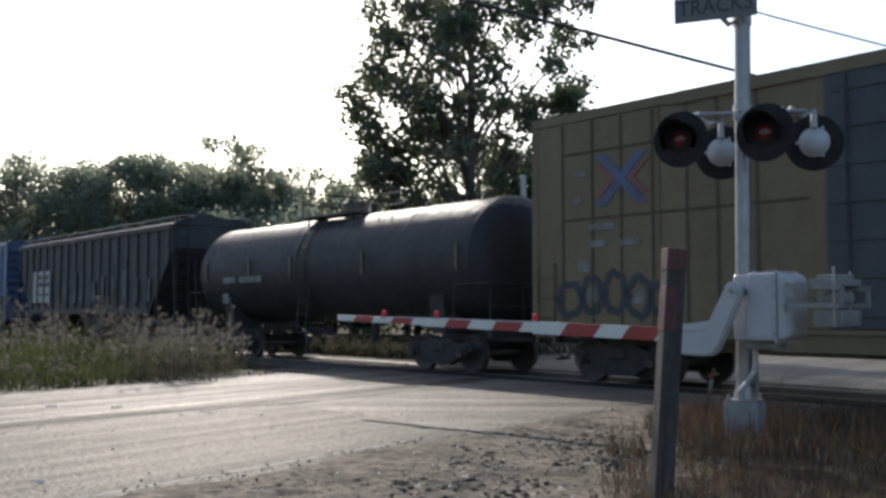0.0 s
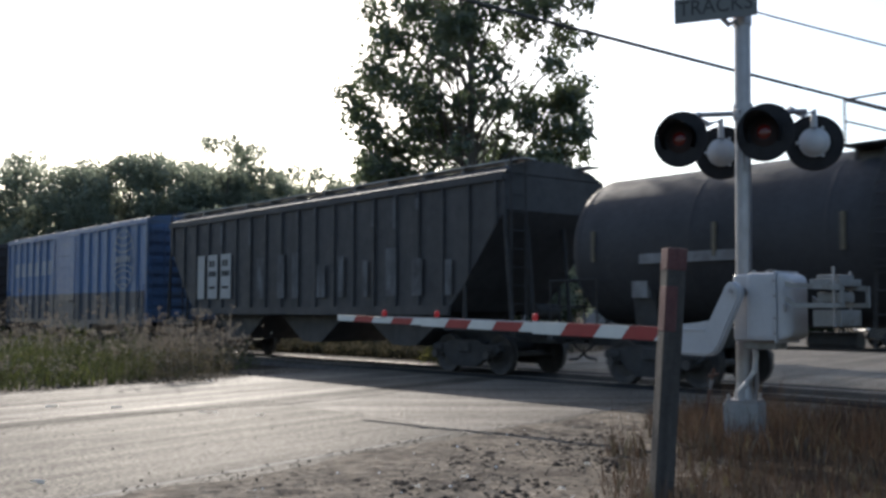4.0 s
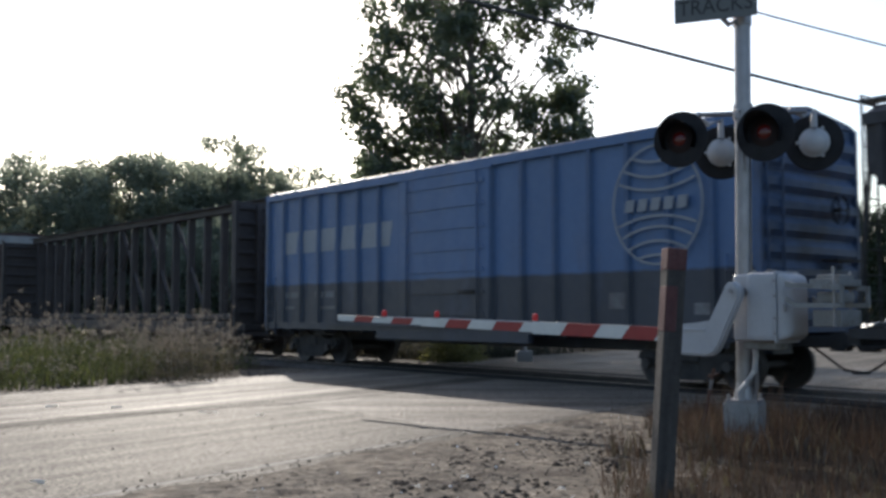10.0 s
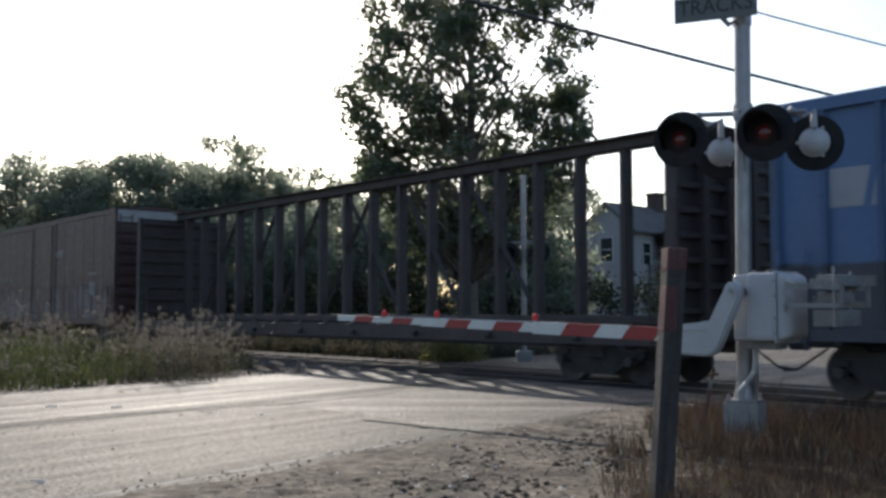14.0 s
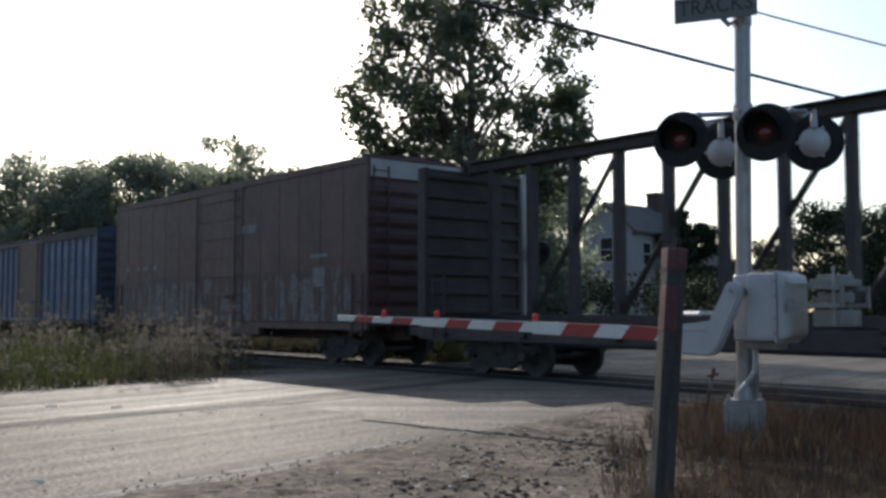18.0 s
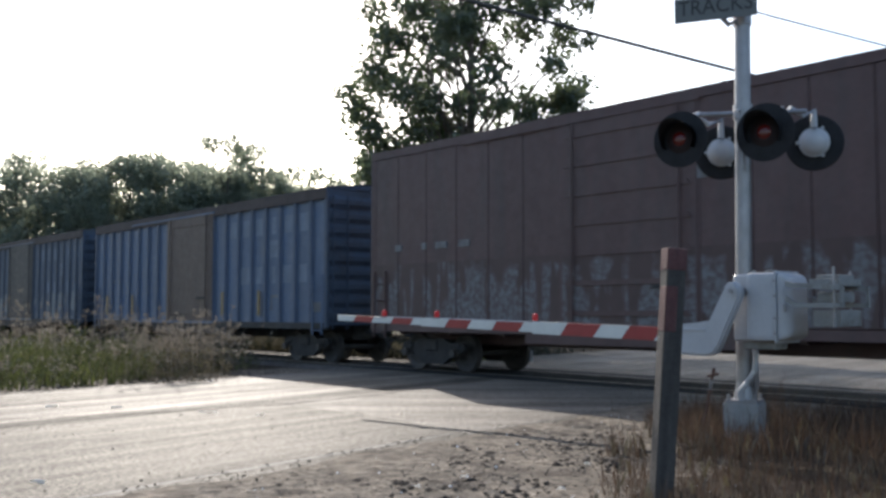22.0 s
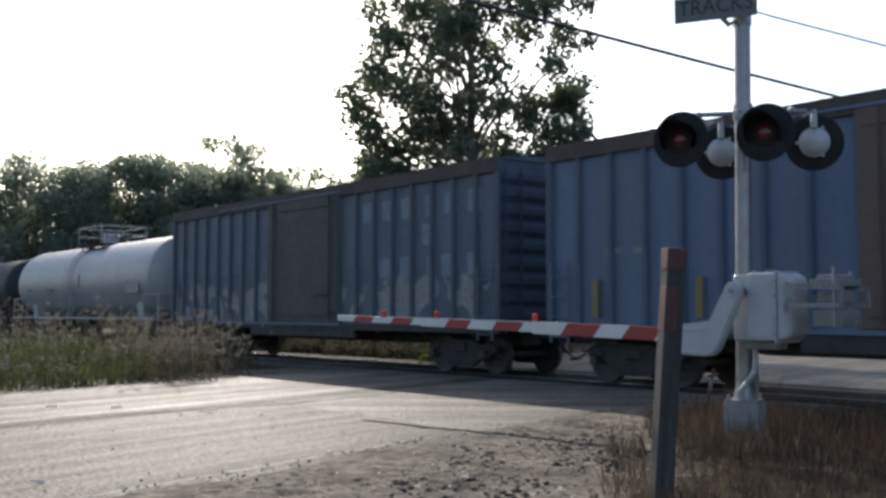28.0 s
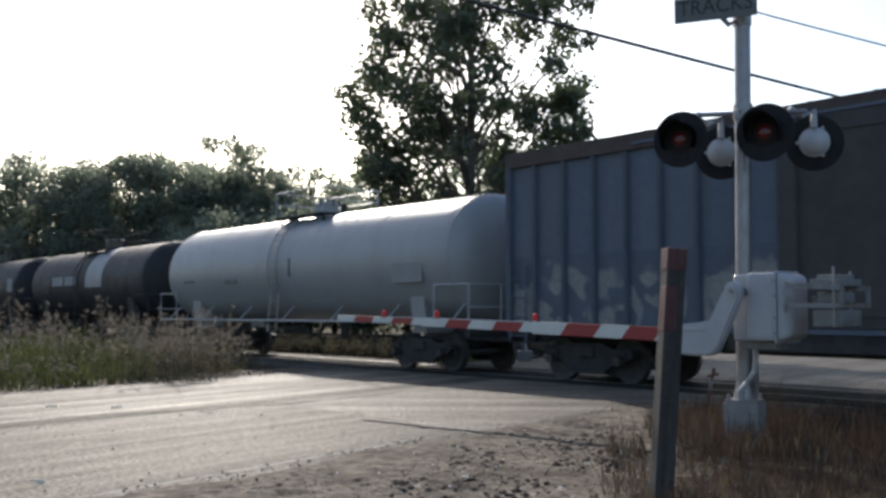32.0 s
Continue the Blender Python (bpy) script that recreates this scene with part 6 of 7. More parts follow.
def tank_car(label, q0, q1, radius, zc, paint, rings=(), platform="iron", rail_paint="iron", walk_board=False, dome_x=0.0):
    car, L = car_thing("tank_car", q0, q1, label, "tank car")
    h = L / 2
    hd = 0.62
    prof = [(0.0, -h)]
    for k in range(1, 9):
        a = k / 8 * math.pi / 2
        prof.append((radius * math.sin(a), -h + hd * (1 - math.cos(a))))
    prof += [(radius, x) for x in np.linspace(-h + hd + 0.3, h - hd - 0.3, 6)]
    for k in range(8, -1, -1):
        a = k / 8 * math.pi / 2
        prof.append((radius * math.sin(a), h - hd * (1 - math.cos(a))))
    to_x = Matrix.Translation((0, 0, zc)) @ Matrix.Rotation(math.pi / 2, 4, "Y")
    shell = part("shell", lathe(B(), prof, to_x, 56), M[paint], car, "riveted cylindrical steel shell", smooth=True)
    for x in np.linspace(-h + hd, h - hd, 6):
        part("weld_seam", lathe(B(), [(radius + 0.001, x - 0.03), (radius + 0.007, x - 0.015), (radius + 0.007, x + 0.015), (radius + 0.001, x + 0.03)], to_x, 56), M[paint], shell, smooth=True)
    for x0, x1, mat_name, lab in rings:
        bm = B()
        arc = [[bm.verts.new((x, -r * math.cos(a), zc + r * math.sin(a))) for x, r in ((x0, radius - 0.01), (x0, radius + 0.008), (x1, radius + 0.008), (x1, radius - 0.01))]
               for a in (radians(-8 + 128 * k / 20) for k in range(21))]
        for u, v in zip(arc, arc[1:]):
            for k in range(3):
                bm.faces.new((u[k], u[k + 1], v[k + 1], v[k]))
        bm.faces.new(arc[0])
        bm.faces.new(list(reversed(arc[-1])))
        part("painted_band", bm, M[mat_name], shell, lab, smooth=True)
    top = zc + radius
    bm = rod(B(), (dome_x, 0, top - 0.1), (dome_x, 0, top + 0.32), 0.36, seg=24)
    rod(bm, (dome_x, 0, top + 0.32), (dome_x, 0, top + 0.40), 0.40, 0.30, 24)
    dome = part("manway", bm, M[paint], car, "manway dome", smooth=True)
    for k in range(6):
        part("bolt", rod(B(), (dome_x + 0.36 * math.cos(k * 1.05), 0.36 * math.sin(k * 1.05), top + 0.28), (dome_x + 0.36 * math.cos(k * 1.05), 0.36 * math.sin(k * 1.05), top + 0.45), 0.03, seg=6), M["iron"], dome)
    for x in (-0.7, 0.75):
        part("valve", rod(B(), (dome_x + x, 0.1, top - 0.05), (dome_x + x, 0.1, top + 0.28), 0.09, seg=12), M["iron"], dome)
    bm = B()
    for x0, x1, y0, y1 in ((-1.25, 1.25, -0.95, -0.5), (-1.25, 1.25, 0.5, 0.95), (-1.25, -0.85, -0.5, 0.5), (0.95, 1.25, -0.5, 0.5)):
        box(bm, dome_x + x0, dome_x + x1, y0, y1, top - 0.06, top - 0.02)
    for x in (-1.1, 1.1):
        for y in (-0.8, 0.8):
            rod(bm, (dome_x + x, y, top - 0.04), (dome_x + x, y * 1.0, zc + math.sqrt(max(0.01, radius ** 2 - y * y)) - 0.03), 0.03, seg=6)
    part("platform", bm, M[platform], car, "grated top platform")
    for x in (-1.22, 1.22):
        for y in (-0.92, 0.92):
            part("railing_post", rod(B(), (dome_x + x, y, top - 0.04), (dome_x + x, y, top + 0.68), 0.02, seg=6), M[rail_paint], car)
        for z in (0.35, 0.68):
            part("railing_bar", rod(B(), (dome_x + x, -0.92, top + z), (dome_x + x, 0.92, top + z), 0.018, seg=6), M[rail_paint], car, "thin pipe safety railing")
    for y in (0.92, -0.92):
        for z in (0.35, 0.68):
            if y > 0 or z > 0.5:
                part("railing_bar", rod(B(), (dome_x - 1.22, y, top + z), (dome_x + 1.22, y, top + z), 0.018, seg=6), M[rail_paint], car, "thin pipe safety railing")
    pts = []
    bm = B()
    for x in (dome_x - 0.5, dome_x - 0.05):
        run = []
        for k in range(12):
            a = math.pi / 2 + radians(33) + k / 11 * radians(80)
            run.append((x, math.cos(a) * (radius + 0.12), zc + math.sin(a) * (radius + 0.12)))
        run.append((x, -radius - 0.1, 0.8))
        tube(bm, run, 0.02, 6)
        pts.append(run)
    lad_mat = M["iron"] if paint != "white_tank" else M["galvanised"]
    lad = part("ladder", bm, lad_mat, car, "curved side ladder")
    rung = mesh_of("rung", rod(B(), (-0.225, 0, 0), (0.225, 0, 0), 0.013, seg=5), lad_mat)
    steps_at = [a[1:] for a in pts[0][:-1]]
    z = 0.95
    while z < zc - 0.2:
        steps_at.append((-radius - 0.1, z))
        z += 0.35
    for y, z in steps_at:
        part("rung", rung, None, lad, m=Matrix.Translation((dome_x - 0.275, y, z)))
    for s in (1, -1):
        x = s * (h - 2.0)
        bm = prism(B(), [(-1.1, 0.86), (1.1, 0.86), (1.25, zc - 0.5), (0.9, zc - radius * 0.75), (0, zc - radius + 0.05), (-0.9, zc - radius * 0.75), (-1.25, zc - 0.5)], x - 0.25, x + 0.25, Matrix.Rotation(math.pi / 2, 4, "Z") @ Matrix.Diagonal((1, -1, 1, 1)))
        part("saddle", bm, M["iron"] if paint != "white_tank" else M[paint], car)
        bm = box(B(), min(s * (h - 2.9), s * (h + 0.2)), max(s * (h - 2.9), s * (h + 0.2)), -0.3, 0.3, 0.68, 1.02, 0.02)
        box(bm, s * (h + 0.12) - 0.07, s * (h + 0.12) + 0.07, -1.48, 1.48, 0.80, 1.04)
        part("stub_sill", bm, M["iron"], car)
        bm = B()
        xe = s * (h + 0.12)
        for y in (-1.45, -0.5, 0.5, 1.45):
            rod(bm, (xe, y, 1.0), (xe, y, 1.95), 0.018, seg=6)
        for z in (1.45, 1.95):
            rod(bm, (xe, -1.45, z), (xe, 1.45, z), 0.018, seg=6)
        for y in (-1.45, 1.45):
            rod(bm, (xe, y, 1.95), (xe - s * 1.2, y, 1.95), 0.018, seg=6)
            rod(bm, (xe - s * 1.2, y, 1.0), (xe - s * 1.2, y, 1.95), 0.018, seg=6)
        part("end_railing", bm, M[rail_paint], car, "thin pipe end railing")
    bm = rod(B(), (1.2, -0.15, zc - radius + 0.05), (1.2, -0.15, 0.62), 0.12, seg=14)
    rod(bm, (-2.6, 0.3, 0.85), (-1.7, 0.3, 0.85), 0.16, seg=14)
    rod(bm, (-h + 2.2, 0.2, 0.72), (h - 2.2, 0.2, 0.72), 0.03, seg=8)
    part("outlet_gear", bm, M["iron"], car)
    if walk_board:
        bm = box(B(), -h + 0.1, h - 0.1, -1.56, -1.30, 1.10, 1.145)
        for k in range(7):
            x = -h + 0.5 + k * (L - 1) / 6
            rod(bm, (x, -1.45, 1.1), (x, -1.0, 1.55), 0.02, seg=6)
        part("running_board", bm, M["housing"], car, "pale running board along the side")
    running_gear(car, L, 2.05, 0.15)
    return car, L


def hopper_car(label, q0, q1, eave, paint):
    car, L = car_thing("covered_hopper", q0, q1, label, "hopper car")
    h = L / 2
    out = [(-h, eave), (h, eave), (h, eave - 0.75), (h - 1.35, eave - 2.35), (h - 1.9, 1.35), (-h + 1.9, 1.35), (-h + 1.35, eave - 2.35), (-h, eave - 0.75)]
    part("body", prism(B(), out, -1.48, 1.48), M[paint], car, "steel hopper body with sloped ends")
    for y0, y1 in ((NEAR - 0.01, -1.48), (1.48, 1.55)):
        part("roof_edge", box(B(), -h, h, y0, y1, eave - 0.14, eave + 0.03), M[paint], car)
        part("side_sill", box(B(), -h + 1.75, h - 1.75, y0, y1, 1.28, 1.48), M[paint], car)
    n = 18
    for k in range(n + 1):
        x = -h + 0.25 + k * (L - 0.5) / n
        z0 = 1.45
        e = h - abs(x)
        if e < 1.4:
            z0 = eave - 0.75 - e * 1.18
        elif e < 1.95:
            z0 = eave - 2.3
        part("side_rib", box(B(), x - 0.05, x + 0.05, NEAR, -1.475, z0, eave - 0.14, 0.01), M[paint], car)
    sec = [(-1.53, eave + 0.02), (-1.1, eave + 0.22), (0, eave + 0.36), (1.1, eave + 0.22), (1.53, eave + 0.02)]
    bm = B()
    a = [bm.verts.new((-h, y, z)) for y, z in sec]
    b = [bm.verts.new((h, y, z)) for y, z in sec]
    for i in range(4):
        bm.faces.new((a[i], a[i + 1], b[i + 1], b[i]))
    bm.faces.new(a)
    bm.faces.new(list(reversed(b)))
    part("roof", bm, M[paint], car, "shallow curved roof")
    hatch = mesh_of("roof_hatch", rod(B(), (0, 0, eave + 0.3), (0, 0, eave + 0.46), 0.38, seg=16), M[paint])
    for k in range(10):
        part("roof_hatch", hatch, None, car, m=Matrix.Translation((-h + 0.9 + k * (L - 1.8) / 9, 0, 0)))
    bm = B()
    for y in (-1.0, 1.0):
        box(bm, -h - 0.25, h + 0.25, y - 0.2, y + 0.2, eave + 0.30, eave + 0.33)
        for k in range(12):
            x = -h + 0.3 + k * (L - 0.6) / 11
            box(bm, x - 0.02, x + 0.02, y - 0.15, y + 0.15, eave + 0.1, eave + 0.3)
    part("running_board", bm, M["roof_grey"], car, "pale grated roof walkway")
    for x in (-4.1, 0.0, 4.1):
        bm = prism(B(), [(x - 1.75, 1.36), (x + 1.75, 1.36), (x + 0.45, 0.55), (x - 0.45, 0.55)], -1.05, 1.05)
        part("discharge_bay", bm, M[paint], car, "tapered discharge chute")
    for s in (1, -1):
        bm = box(B(), min(s * (h - 3.2), s * (h + 0.35)), max(s * (h - 3.2), s * (h + 0.35)), -0.3, 0.3, 0.68, 1.05)
        box(bm, s * (h + 0.25) - 0.09, s * (h + 0.25) + 0.09, -1.5, 1.5, 0.85, 1.1)
        box(bm, min(s * (h - 1.9), s * (h + 0.3)), max(s * (h - 1.9), s * (h + 0.3)), NEAR, -1.42, 0.95, 1.1)
        for y in (-1.45, 1.45):
            rod(bm, (s * (h - 0.05), y, eave - 0.7), (s * (h + 0.2), y, 1.0), 0.045, seg=8)
            rod(bm, (s * (h - 1.3), y, eave - 2.3), (s * (h - 1.3), y, 1.0), 0.045, seg=8)
        for y in (-0.55, 0.55):
            rod(bm, (s * (h - 0.3), y, eave - 1.0), (s * (h - 0.1), y, 1.0), 0.05, seg=8)
        part("end_frame", bm, M["iron"], car, "open end frame of sills and posts")
        add_ladder(car, 0.42, 1.0, eave + 0.35, Matrix.Translation((s * (h + 0.1), -1.4, 0)) @ Matrix.Rotation(math.pi / 2, 4, "Z"), "steel end ladder")
        part("end_platform", box(B(), s * h - 0.5, s * h + 0.5, -0.8, 0.8, 1.06, 1.1), M["iron"], car)
        bm = rod(B(), (s * (h - 0.9), 0.2, 1.35), (s * (h - 0.9), 0.9, 1.35), 0.18, seg=14)
        part("brake_cylinder", bm, M["iron"], car)
    running_gear(car, L, 1.75, 0.3)
    return car, L


def centrebeam(label, q0, q1):
    car, L = car_thing("centre_beam_flatcar", q0, q1, label, "flatcar")
    h = L / 2
    mat = M["centrebeam"]
    deck = 1.06
    bm = B()
    for y0, y1 in ((-1.5, -1.36), (1.36, 1.5)):
        box(bm, -h, h, y0, y1, 0.74, deck)
    box(bm, -h - 0.5, h + 0.5, -0.32, 0.32, 0.62, 0.98)
    part("deck_frame", bm, mat, car, "steel side and centre sills")
    n, pitch = 18, 1.245
    riser = mesh_of("deck_riser", prism(B(), [(-1.5, deck - 0.06), (1.5, deck - 0.06), (1.5, deck + 0.09), (0.1, deck + 0.02), (-0.1, deck + 0.02), (-1.5, deck + 0.09)], -0.09, 0.09, Matrix.Rotation(math.pi / 2, 4, "Z")), mat)
    post = mesh_of("centre_post", box(B(), -0.075, 0.075, -0.13, 0.13, deck - 0.05, 4.65, 0.01), mat)
    zt = 4.71
    posts_at = [(k - (n - 1) / 2) * pitch - 0.1 for k in range(n)]
    for x in posts_at:
        part("deck_riser", riser, None, car, m=Matrix.Translation((x, 0, 0)))
        part("centre_post", post, None, car, "steel centre post", m=Matrix.Translation((x, 0, 0)))
    bm = box(B(), -h + 0.1, h - 0.1, -0.16, 0.16, zt - 0.12, zt + 0.14, 0.02)
    box(bm, -h + 0.1, h - 0.1, -0.3, 0.3, zt + 0.10, zt + 0.13)
    part("top_chord", bm, mat, car, "long top chord beam")
    part("bottom_chord", box(B(), -h + 0.1, h - 0.1, -0.14, 0.14, deck, deck + 0.22, 0.02), mat, car)
    for s in (1, -1):
        for k in range(3 if s > 0 else 4):
            x0 = -0.1 + s * (2 * k - 0.5) * pitch
            x1 = x0 + s * 2 * pitch
            bm = B()
            rod(bm, (x0, 0, zt - 0.1), (x1, 0, deck + 0.2), 0.075, seg=4)
            part("diagonal_brace", bm, mat, car, "slanting brace")
        bm = box(B(), s * h - 0.07, s * h + 0.07, -1.44, 1.44, deck - 0.3, 4.62, 0.015)
        bh = part("bulkhead", bm, mat, car, "tall ribbed end bulkhead")
        rib = mesh_of("bulkhead_rib", box(B(), -0.17, 0.17, -1.42, 1.42, -0.06, 0.06, 0.02), mat)
        for k in range(8):
            part("bulkhead_rib", rib, None, bh, m=Matrix.Translation((s * h, 0, deck + 0.3 + k * 0.44)))
        for y in (-1.45, 1.45):
            part("bulkhead_edge", box(B(), s * h - 0.13, s * h + 0.13, y - 0.06, y + 0.06, deck - 0.3, 4.64, 0.01), mat, bh)
        for y in (-0.75, 0.0, 0.75):
            part("bulkhead_stake", box(B(), s * h - 0.12 + 0.11 * s, s * h + 0.12 + 0.11 * s, y - 0.08, y + 0.08, deck, 4.55, 0.01), mat, bh)
        part("bulkhead_plate", box(B(), s * h - 0.18, s * h - 0.15, -0.5, 0.0, 2.6, 3.3), M["marking_dim"], bh, "pale notice plate")
        bm = box(B(), min(s * h, s * (h + 0.55)), max(s * h, s * (h + 0.55)), -1.4, 1.4, 0.82, 1.0)
        part("end_sill", bm, mat, car)
        add_ladder(car, 0.4, 0.8, 2.2, Matrix.Translation((s * (h - 0.45), -1.52, 0)))
    for k in range(n // 2):
        x = -h + 0.8 + k * 2 * pitch
        part("strap_winch", rod(B(), (x, -1.52, 0.86), (x + 0.12, -1.52, 0.86), 0.07, seg=10), M["iron"], car)
    running_gear(car, L, 2.1, 0.55)
    return car, L


# ---- the yellow high boxcar with a crossed emblem ----
car, L = boxcar("faded yellow high-cube boxcar with dark door", -1.40, 14.40, 5.13, "yellow_car", "dark_door", ribs=4, roof_paint="roof_grey", smooth_side=True, end_ribs=10)
c = 6.50
# blue crossed strokes with red chevrons at both sides; seams between the side sheets
x = c - 12.12
bars(car, [(x - 0.62, x - 0.38, 3.30, 4.25, 0.98)], "emblem_blue", "blue crossed emblem stroke", 0.006)
bars(car, [(x + 0.36, x + 0.60, 3.30, 4.25, -0.98)], "emblem_blue", "blue crossed emblem stroke", 0.009)
for s in (-1, 1):
    for z0, z1, sl in ((3.48, 3.78, -s * 0.34), (3.78, 4.08, s * 0.34)):
        xa = x + s * 0.56 - 0.09 if sl * s < 0 else x + s * 0.22 - 0.09
        bars(car, [(xa, xa + 0.18, z0, z1, sl)], "emblem_red", "red chevron stroke of the emblem", 0.012)
for q in (13.59, 12.83, 12.13, 11.41, 10.67, 10.05, 9.3, 2.6, 1.9, 1.2, 0.5, -0.2):
    bars(car, [(c - q - 0.022, c - q + 0.022, 1.1, 4.93)], "yellow_seam", "shadowed seam between side sheets", 0.005, "sheet_seam")
for z in (3.09, 4.35):
    bars(car, [(c - 13.6, c - 8.4, z - 0.022, z + 0.022)], "yellow_seam", "shadowed seam between side sheets", 0.004, "sheet_seam")
bars(car, [(c - 13.3, c - 13.0, 3.9, 4.0), (c - 13.3, c - 13.1, 3.4, 3.5), (c - 12.9, c - 12.3, 2.86, 2.98), (c - 12.9, c - 12.5, 2.55, 2.67), (c - 12.2, c - 11.7, 2.55, 2.67), (c - 13.2, c - 12.9, 2.1, 2.3)], "marking_dim", "faded unreadable lettering")
# rounded dark letters sprayed low on the side, with pale hearts
rnd = random.Random(8)
for k in range(5):
    xk, zk, wk, hk = c - 13.42 + k * 0.56, 1.62 + 0.08 * rnd.uniform(-1, 1), 0.27 * rnd.uniform(0.85, 1.1), 0.36 * rnd.uniform(0.8, 1.1)
    ge = B()
    ribbon(ge, [(xk + wk * math.cos(a * math.tau / 18) * (1 + 0.15 * math.sin(3 * a + k)), zk + hk * math.sin(a * math.tau / 18) * (1 + 0.12 * math.cos(2 * a + k))) for a in range(18)] + [(xk + wk * (1 + 0.15 * math.sin(k)), zk)], 0.13)
    part("graffiti", ge, M["spray_blue"], car, "dark blue sprayed bubble letter")
    if k % 2:
        bars(car, [(xk - 0.12, xk + 0.10, zk - 0.12, zk + 0.14, 0.04)], "marking_dim", "pale sprayed fill", 0.004, "graffiti")

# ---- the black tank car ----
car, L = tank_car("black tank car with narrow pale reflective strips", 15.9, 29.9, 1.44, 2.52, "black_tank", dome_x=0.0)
for q in (28.9, 26.2, 23.9, 20.5, 16.9):
    x = 22.9 - q
    part("reflective_strip", box(B(), x - 0.035, x + 0.035, -1.475, -1.425, 2.28, 2.85), M["strip_dull"], car, "pale reflective strip", m=Matrix.Translation((0, 0.005, 0)))
for x0, x1 in ((-4.9, -4.1), (-3.9, -2.6)):
    part("lettering", box(B(), x0, x1, -1.455, -1.42, 2.2, 2.38), M["marking_dim"], car, "faded unreadable lettering")
part("placard", box(B(), -5.2, -4.85, -1.30, -1.2, 1.6, 1.95), M["marking_dim"], car, "pale diamond placard")

# ---- the dark covered hopper ----
car, L = hopper_car("dark grimy covered hopper with white panels", 31.3, 47.5, 4.22, "dark_hopper")
c = 39.4
for q0, q1 in ((45.32, 44.85), (44.62, 44.0), (43.77, 43.13)):
    x0, x1 = c - q0, c - q1
    bars(car, [(x0, x1, 1.75, 3.08)], "white_panel", "white painted panel", 0.006, "white_panel")
    if q0 < 45:
        bars(car, [(x0 + 0.1, x0 + 0.24, 2.72, 2.9), (x0 + 0.3, x0 + 0.44, 2.72, 2.9), (x0 + 0.08, x0 + 0.22, 2.42, 2.58), (x0 + 0.26, x0 + 0.4, 2.42, 2.58), (x0 + 0.44, x0 + 0.54, 2.42, 2.58), (x0 + 0.1, x0 + 0.5, 2.05, 2.12)],
             "signal_black", "dark unreadable lettering", 0.010)
rnd = random.Random(5)
for k in range(9):
    x = c - 41.6 + k * 1.05 + rnd.uniform(-0.15, 0.15)
    bars(car, [(x, x + rnd.uniform(0.2, 0.42), 1.72, rnd.uniform(2.5, 2.95))], "hopper_spray", "worn pale spray-painted stroke", 0.005, "graffiti")

for k in range(1, 18):
    if rnd.random() < 0.55:
        x, top = -L / 2 + 0.25 + k * (L - 0.5) / 18, 4.06 - 0.12 * rnd.random()
        bars(car, [(x - 0.045, x + 0.045, top - rnd.uniform(0.25, 0.9), top)], "hopper_spray", "pale weathered streak down a side rib", 0.004, "weathered_streak")

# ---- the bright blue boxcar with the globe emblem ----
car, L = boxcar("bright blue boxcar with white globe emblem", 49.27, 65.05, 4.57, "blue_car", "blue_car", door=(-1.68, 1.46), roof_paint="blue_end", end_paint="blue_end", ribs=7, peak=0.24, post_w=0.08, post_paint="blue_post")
c = 57.16
for q0, q1 in ((64.23, 63.56), (63.44, 62.60), (62.46, 61.72), (61.42, 60.62), (60.50, 59.32)):
    bars(car, [(c - q0, c - q1, 2.91, 3.50, 0.12)], "name_white", "white slanted name block", 0.007, y=-1.462)
ge = B()
cx, cz, rx, rz = c - 51.33, 3.23, 0.98, 1.05


ribbon(ge, [(cx + rx * math.cos(k * math.tau / 40), cz + rz * math.sin(k * math.tau / 40)) for k in range(41)], 0.042)
part("emblem_ring", ge, M["marking"], car, "white globe outline")
for f, bend in ((0.82, -0.10), (0.62, -0.16), (0.40, -0.16), (-0.34, 0.16), (-0.54, 0.18), (-0.74, 0.14), (-0.9, 0.06)):
    half = rx * math.sqrt(max(0.02, 1 - f * f)) * 0.93
    ge = B()
    ribbon(ge, [(cx + half * u, cz + rz * f + bend * (1 - u * u)) for u in np.linspace(-1, 1, 11)], 0.048)
    part("emblem_band", ge, M["marking"], car, "curved white globe band")
bars(car, [(cx - 0.72 + k * 0.29, cx - 0.72 + k * 0.29 + 0.2, cz - 0.1, cz + 0.12, 0.05) for k in range(5)], "marking", "white block on the globe", 0.007)
bars(car, [(c - 64.2, c - 63.9, 1.72, 1.88), (c - 63.8, c - 63.4, 1.72, 1.88), (c - 62.6, c - 62.2, 1.72, 1.88), (c - 62.1, c - 61.7, 1.72, 1.88), (c - 64.2, c - 63.6, 1.42, 1.5), (c - 62.4, c - 61.6, 1.42, 1.5),
           (c - 52.5, c - 52.0, 1.4, 1.7), (c - 50.6, c - 50.0, 1.3, 1.5)], "marking_dim", "small pale unreadable lettering", y=-1.462)

# ---- the empty centre-beam flatcar ----
centrebeam("empty brown centre-beam lumber flatcar", 67.05, 90.05)

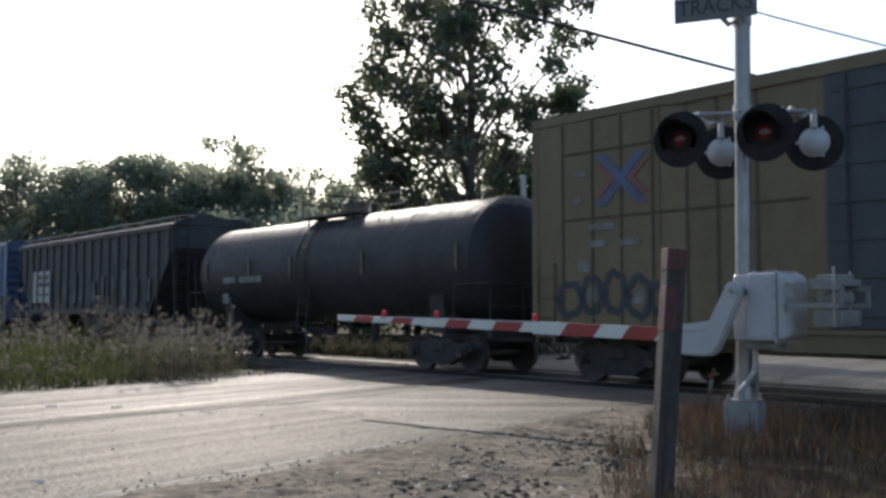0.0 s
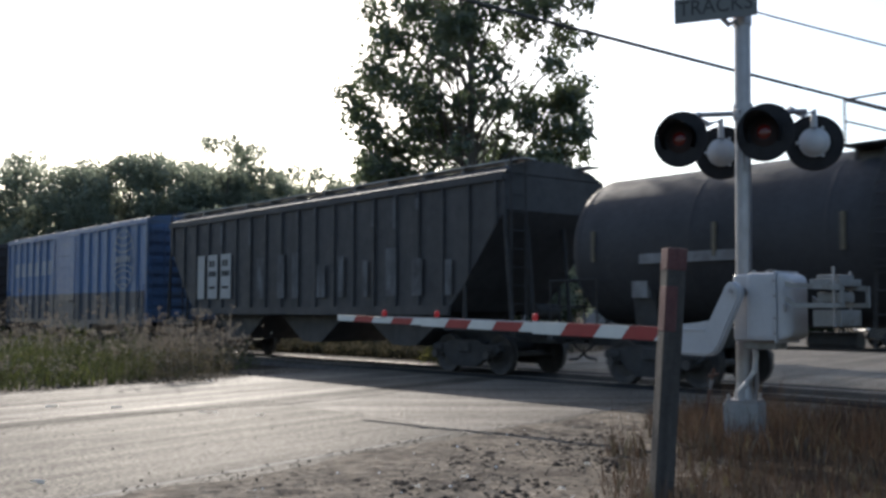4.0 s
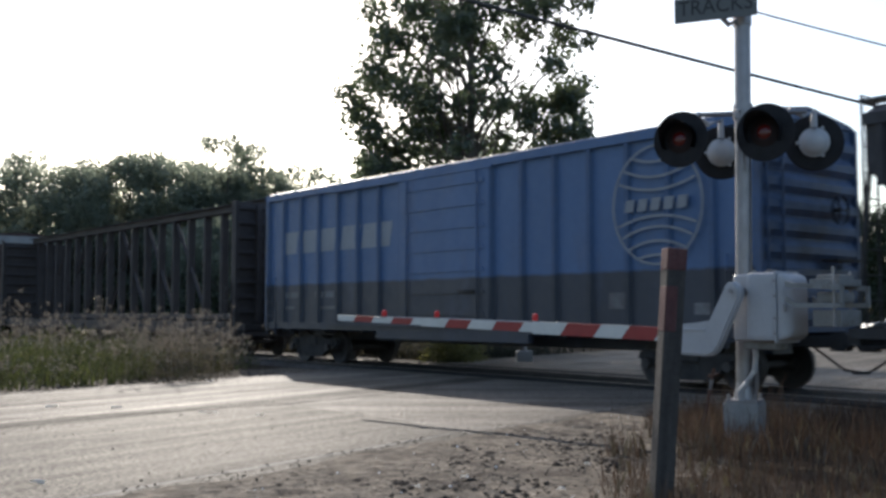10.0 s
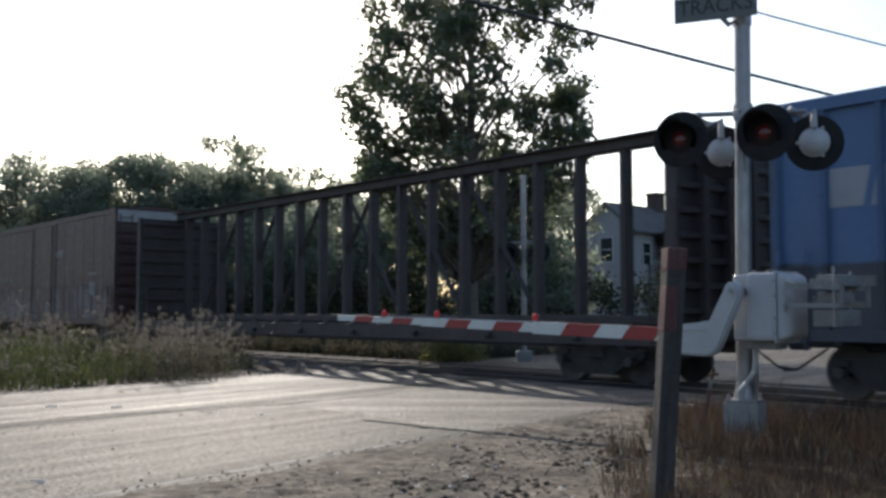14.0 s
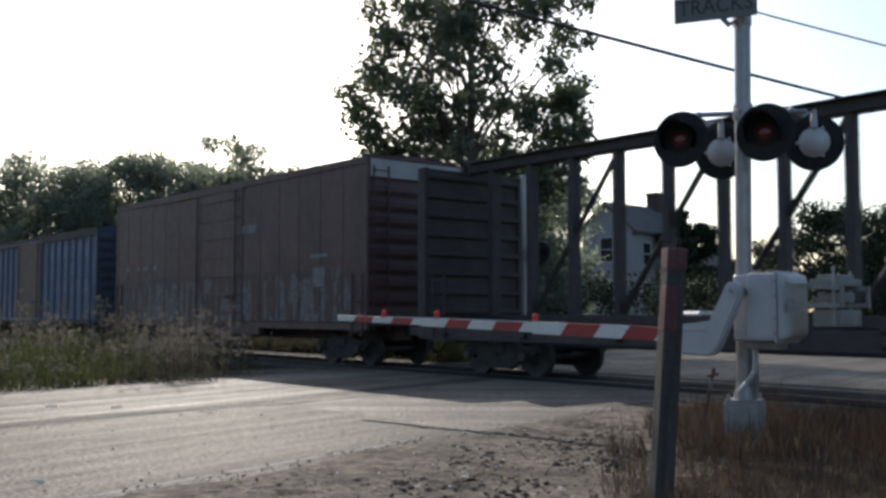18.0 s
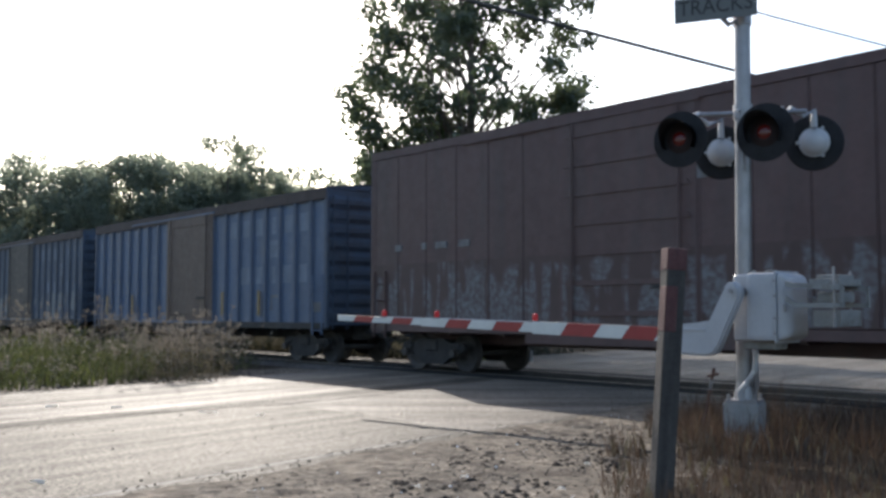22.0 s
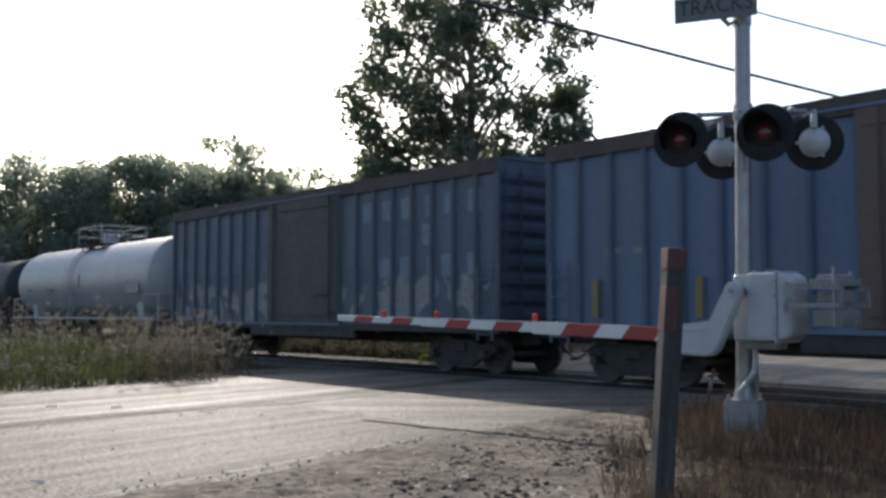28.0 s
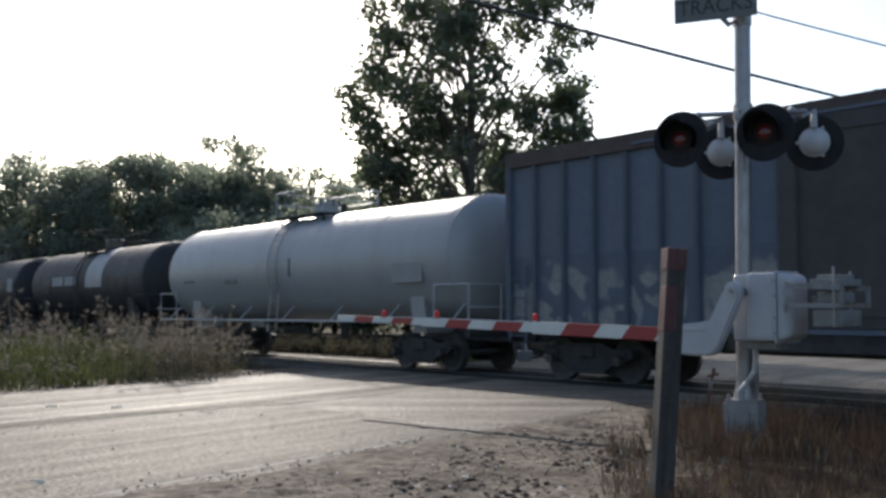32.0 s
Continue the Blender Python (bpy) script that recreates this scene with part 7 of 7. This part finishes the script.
# ---- the brown high boxcar ----
car, L = boxcar("dark brown high-cube boxcar with pale graffiti", 92.16, 107.94, 5.14, "brown_car", "brown_car", ribs=6, peak=0.14, smooth_side=True, end_ribs=10)
c = 100.05
part("end_marking", box(B(), L / 2 + 0.016, L / 2 + 0.022, -1.44, 1.44, 4.67, 5.11), M["white_panel"], car, "white painted upper end panel")
spray = []
for x0, x1 in ((-L / 2, -1.6), (1.6, L / 2)):
    for k in range(6):
        spray.append((x0 + (x1 - x0) * k / 6 + 0.03, x0 + (x1 - x0) * (k + 1) / 6 - 0.03, NEAR + 0.01))
spray += [(-1.55, -0.02, -1.56), (0.02, 1.55, -1.56)]
for x0, x1, y in spray:
    part("graffiti", box(B(), x0, x1, y - 0.003, y, 1.1, 2.45), M["graffiti_brown"], car, "pale worn graffiti across the panel")
bars(car, [(c - 107.0, c - 106.75, 2.75, 2.9), (c - 106.0, c - 105.85, 2.75, 2.9), (c - 105.5, c - 105.1, 2.75, 2.9), (c - 104.7, c - 104.35, 2.75, 2.9), (c - 98.6, c - 97.6, 3.6, 3.85), (c - 94.6, c - 94.0, 2.0, 2.5), (c - 94.7, c - 93.9, 2.75, 2.85)],
     "marking_dim", "faded unreadable lettering", 0.02, "lettering", NEAR + 0.012)


def name_blocks(car, c, shift, material, label):
    """Three rows of plain blocks, one to each panel between the posts."""
    rows_of = ((3.51, 3.99, ((115.34, 114.92), (114.54, 114.15), (113.77, 113.38), (112.86, 112.62), (112.17, 111.75), (111.38, 110.94))),
               (2.86, 3.34, ((112.98, 112.52),)),
               (2.14, 2.62, ((114.66, 114.04), (113.80, 113.37), (112.83, 112.65), (112.28, 111.82), (111.40, 111.02))))
    for z0, z1, blocks in rows_of:
        for q0, q1 in blocks:
            bars(car, [(c - q0 - shift, c - q1 - shift, z0, z1)], material, label, 0.005, "lettering", -1.462)


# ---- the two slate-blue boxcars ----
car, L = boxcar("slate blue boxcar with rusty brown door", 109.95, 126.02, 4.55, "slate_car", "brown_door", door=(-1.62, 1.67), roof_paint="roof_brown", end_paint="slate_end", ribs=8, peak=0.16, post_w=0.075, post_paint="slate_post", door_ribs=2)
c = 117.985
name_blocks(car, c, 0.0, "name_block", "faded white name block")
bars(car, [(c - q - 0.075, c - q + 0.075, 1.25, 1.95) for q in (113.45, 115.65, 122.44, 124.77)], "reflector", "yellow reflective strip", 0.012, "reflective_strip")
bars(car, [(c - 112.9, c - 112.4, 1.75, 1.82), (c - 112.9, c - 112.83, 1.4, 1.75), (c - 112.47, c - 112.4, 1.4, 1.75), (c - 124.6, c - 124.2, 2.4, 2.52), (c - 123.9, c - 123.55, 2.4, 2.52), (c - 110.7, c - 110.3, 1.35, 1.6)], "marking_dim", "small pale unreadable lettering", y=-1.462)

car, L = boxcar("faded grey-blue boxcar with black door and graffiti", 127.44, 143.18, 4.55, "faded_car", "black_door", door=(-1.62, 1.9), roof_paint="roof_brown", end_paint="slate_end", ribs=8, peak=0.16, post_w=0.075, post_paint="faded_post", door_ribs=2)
c = 135.31
name_blocks(car, c, 17.1, "name_block", "faded white name block")
for x0, x1 in ((-L / 2, -1.62), (1.9, L / 2)):
    for k in range(8):
        part("graffiti", box(B(), x0 + (x1 - x0) * k / 8 + 0.08, x0 + (x1 - x0) * (k + 1) / 8 - 0.08, -1.464, -1.461, 1.1, 2.45), M["graffiti_blue"], car, "pale worn graffiti between the posts")

# ---- the tank cars at the tail ----
car, L = tank_car("dirty white tank car with grey markings", 144.6, 160.1, 1.49, 2.58, "white_tank", walk_board=True, rail_paint="housing")
for x0, x1, z0, z1 in ((0.4, 0.5, 2.3, 2.8), (-3.3, -2.6, 2.2, 2.3), (-6.0, -5.4, 2.25, 2.33)):
    part("lettering", box(B(), x0, x1, -1.50, -1.40, z0, z1), M["marking_dim"], car, "small grey unreadable lettering")
part("data_panel", box(B(), 5.15, 6.29, -1.492, -1.45, 2.03, 2.48), M["panel_grey"], car, "faint grey painted data panel")
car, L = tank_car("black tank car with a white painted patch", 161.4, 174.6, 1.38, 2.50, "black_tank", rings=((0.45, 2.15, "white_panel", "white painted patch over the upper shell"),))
for x0, x1 in ((-3.3, -2.0), (-1.8, -0.6)):
    part("lettering", box(B(), x0, x1, -1.40, -1.33, 2.42, 2.78), M["marking"], car, "white unreadable lettering")
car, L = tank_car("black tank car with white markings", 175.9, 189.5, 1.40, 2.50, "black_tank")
part("lettering", box(B(), 5.2, 5.9, -1.42, -1.33, 2.3, 2.9), M["marking"], car, "white unreadable lettering")

TURN = Matrix.Rotation(math.atan2(-ALONG.y, -ALONG.x), 4, "Z")


def car_pose(q, t):
    return Matrix.Translation(track(q - SPEED * t, TRACK_P, RAIL)) @ TURN


def motions():
    """The train rolls by at a steady speed; its wheels turn with it."""
    for ob, q in CARS:
        walk(ob, [(t, car_pose(q, t)) for t in (0, 8, 16, 24, 32)])
    turn = math.degrees(SPEED / WR)
    steps = [k * 4 / 30 for k in range(241)]
    for w, x in WHEELS:
        walk(w, [(t, pose(x, 0, WR, 0, turn * t, 0)) for t in steps])


motions()
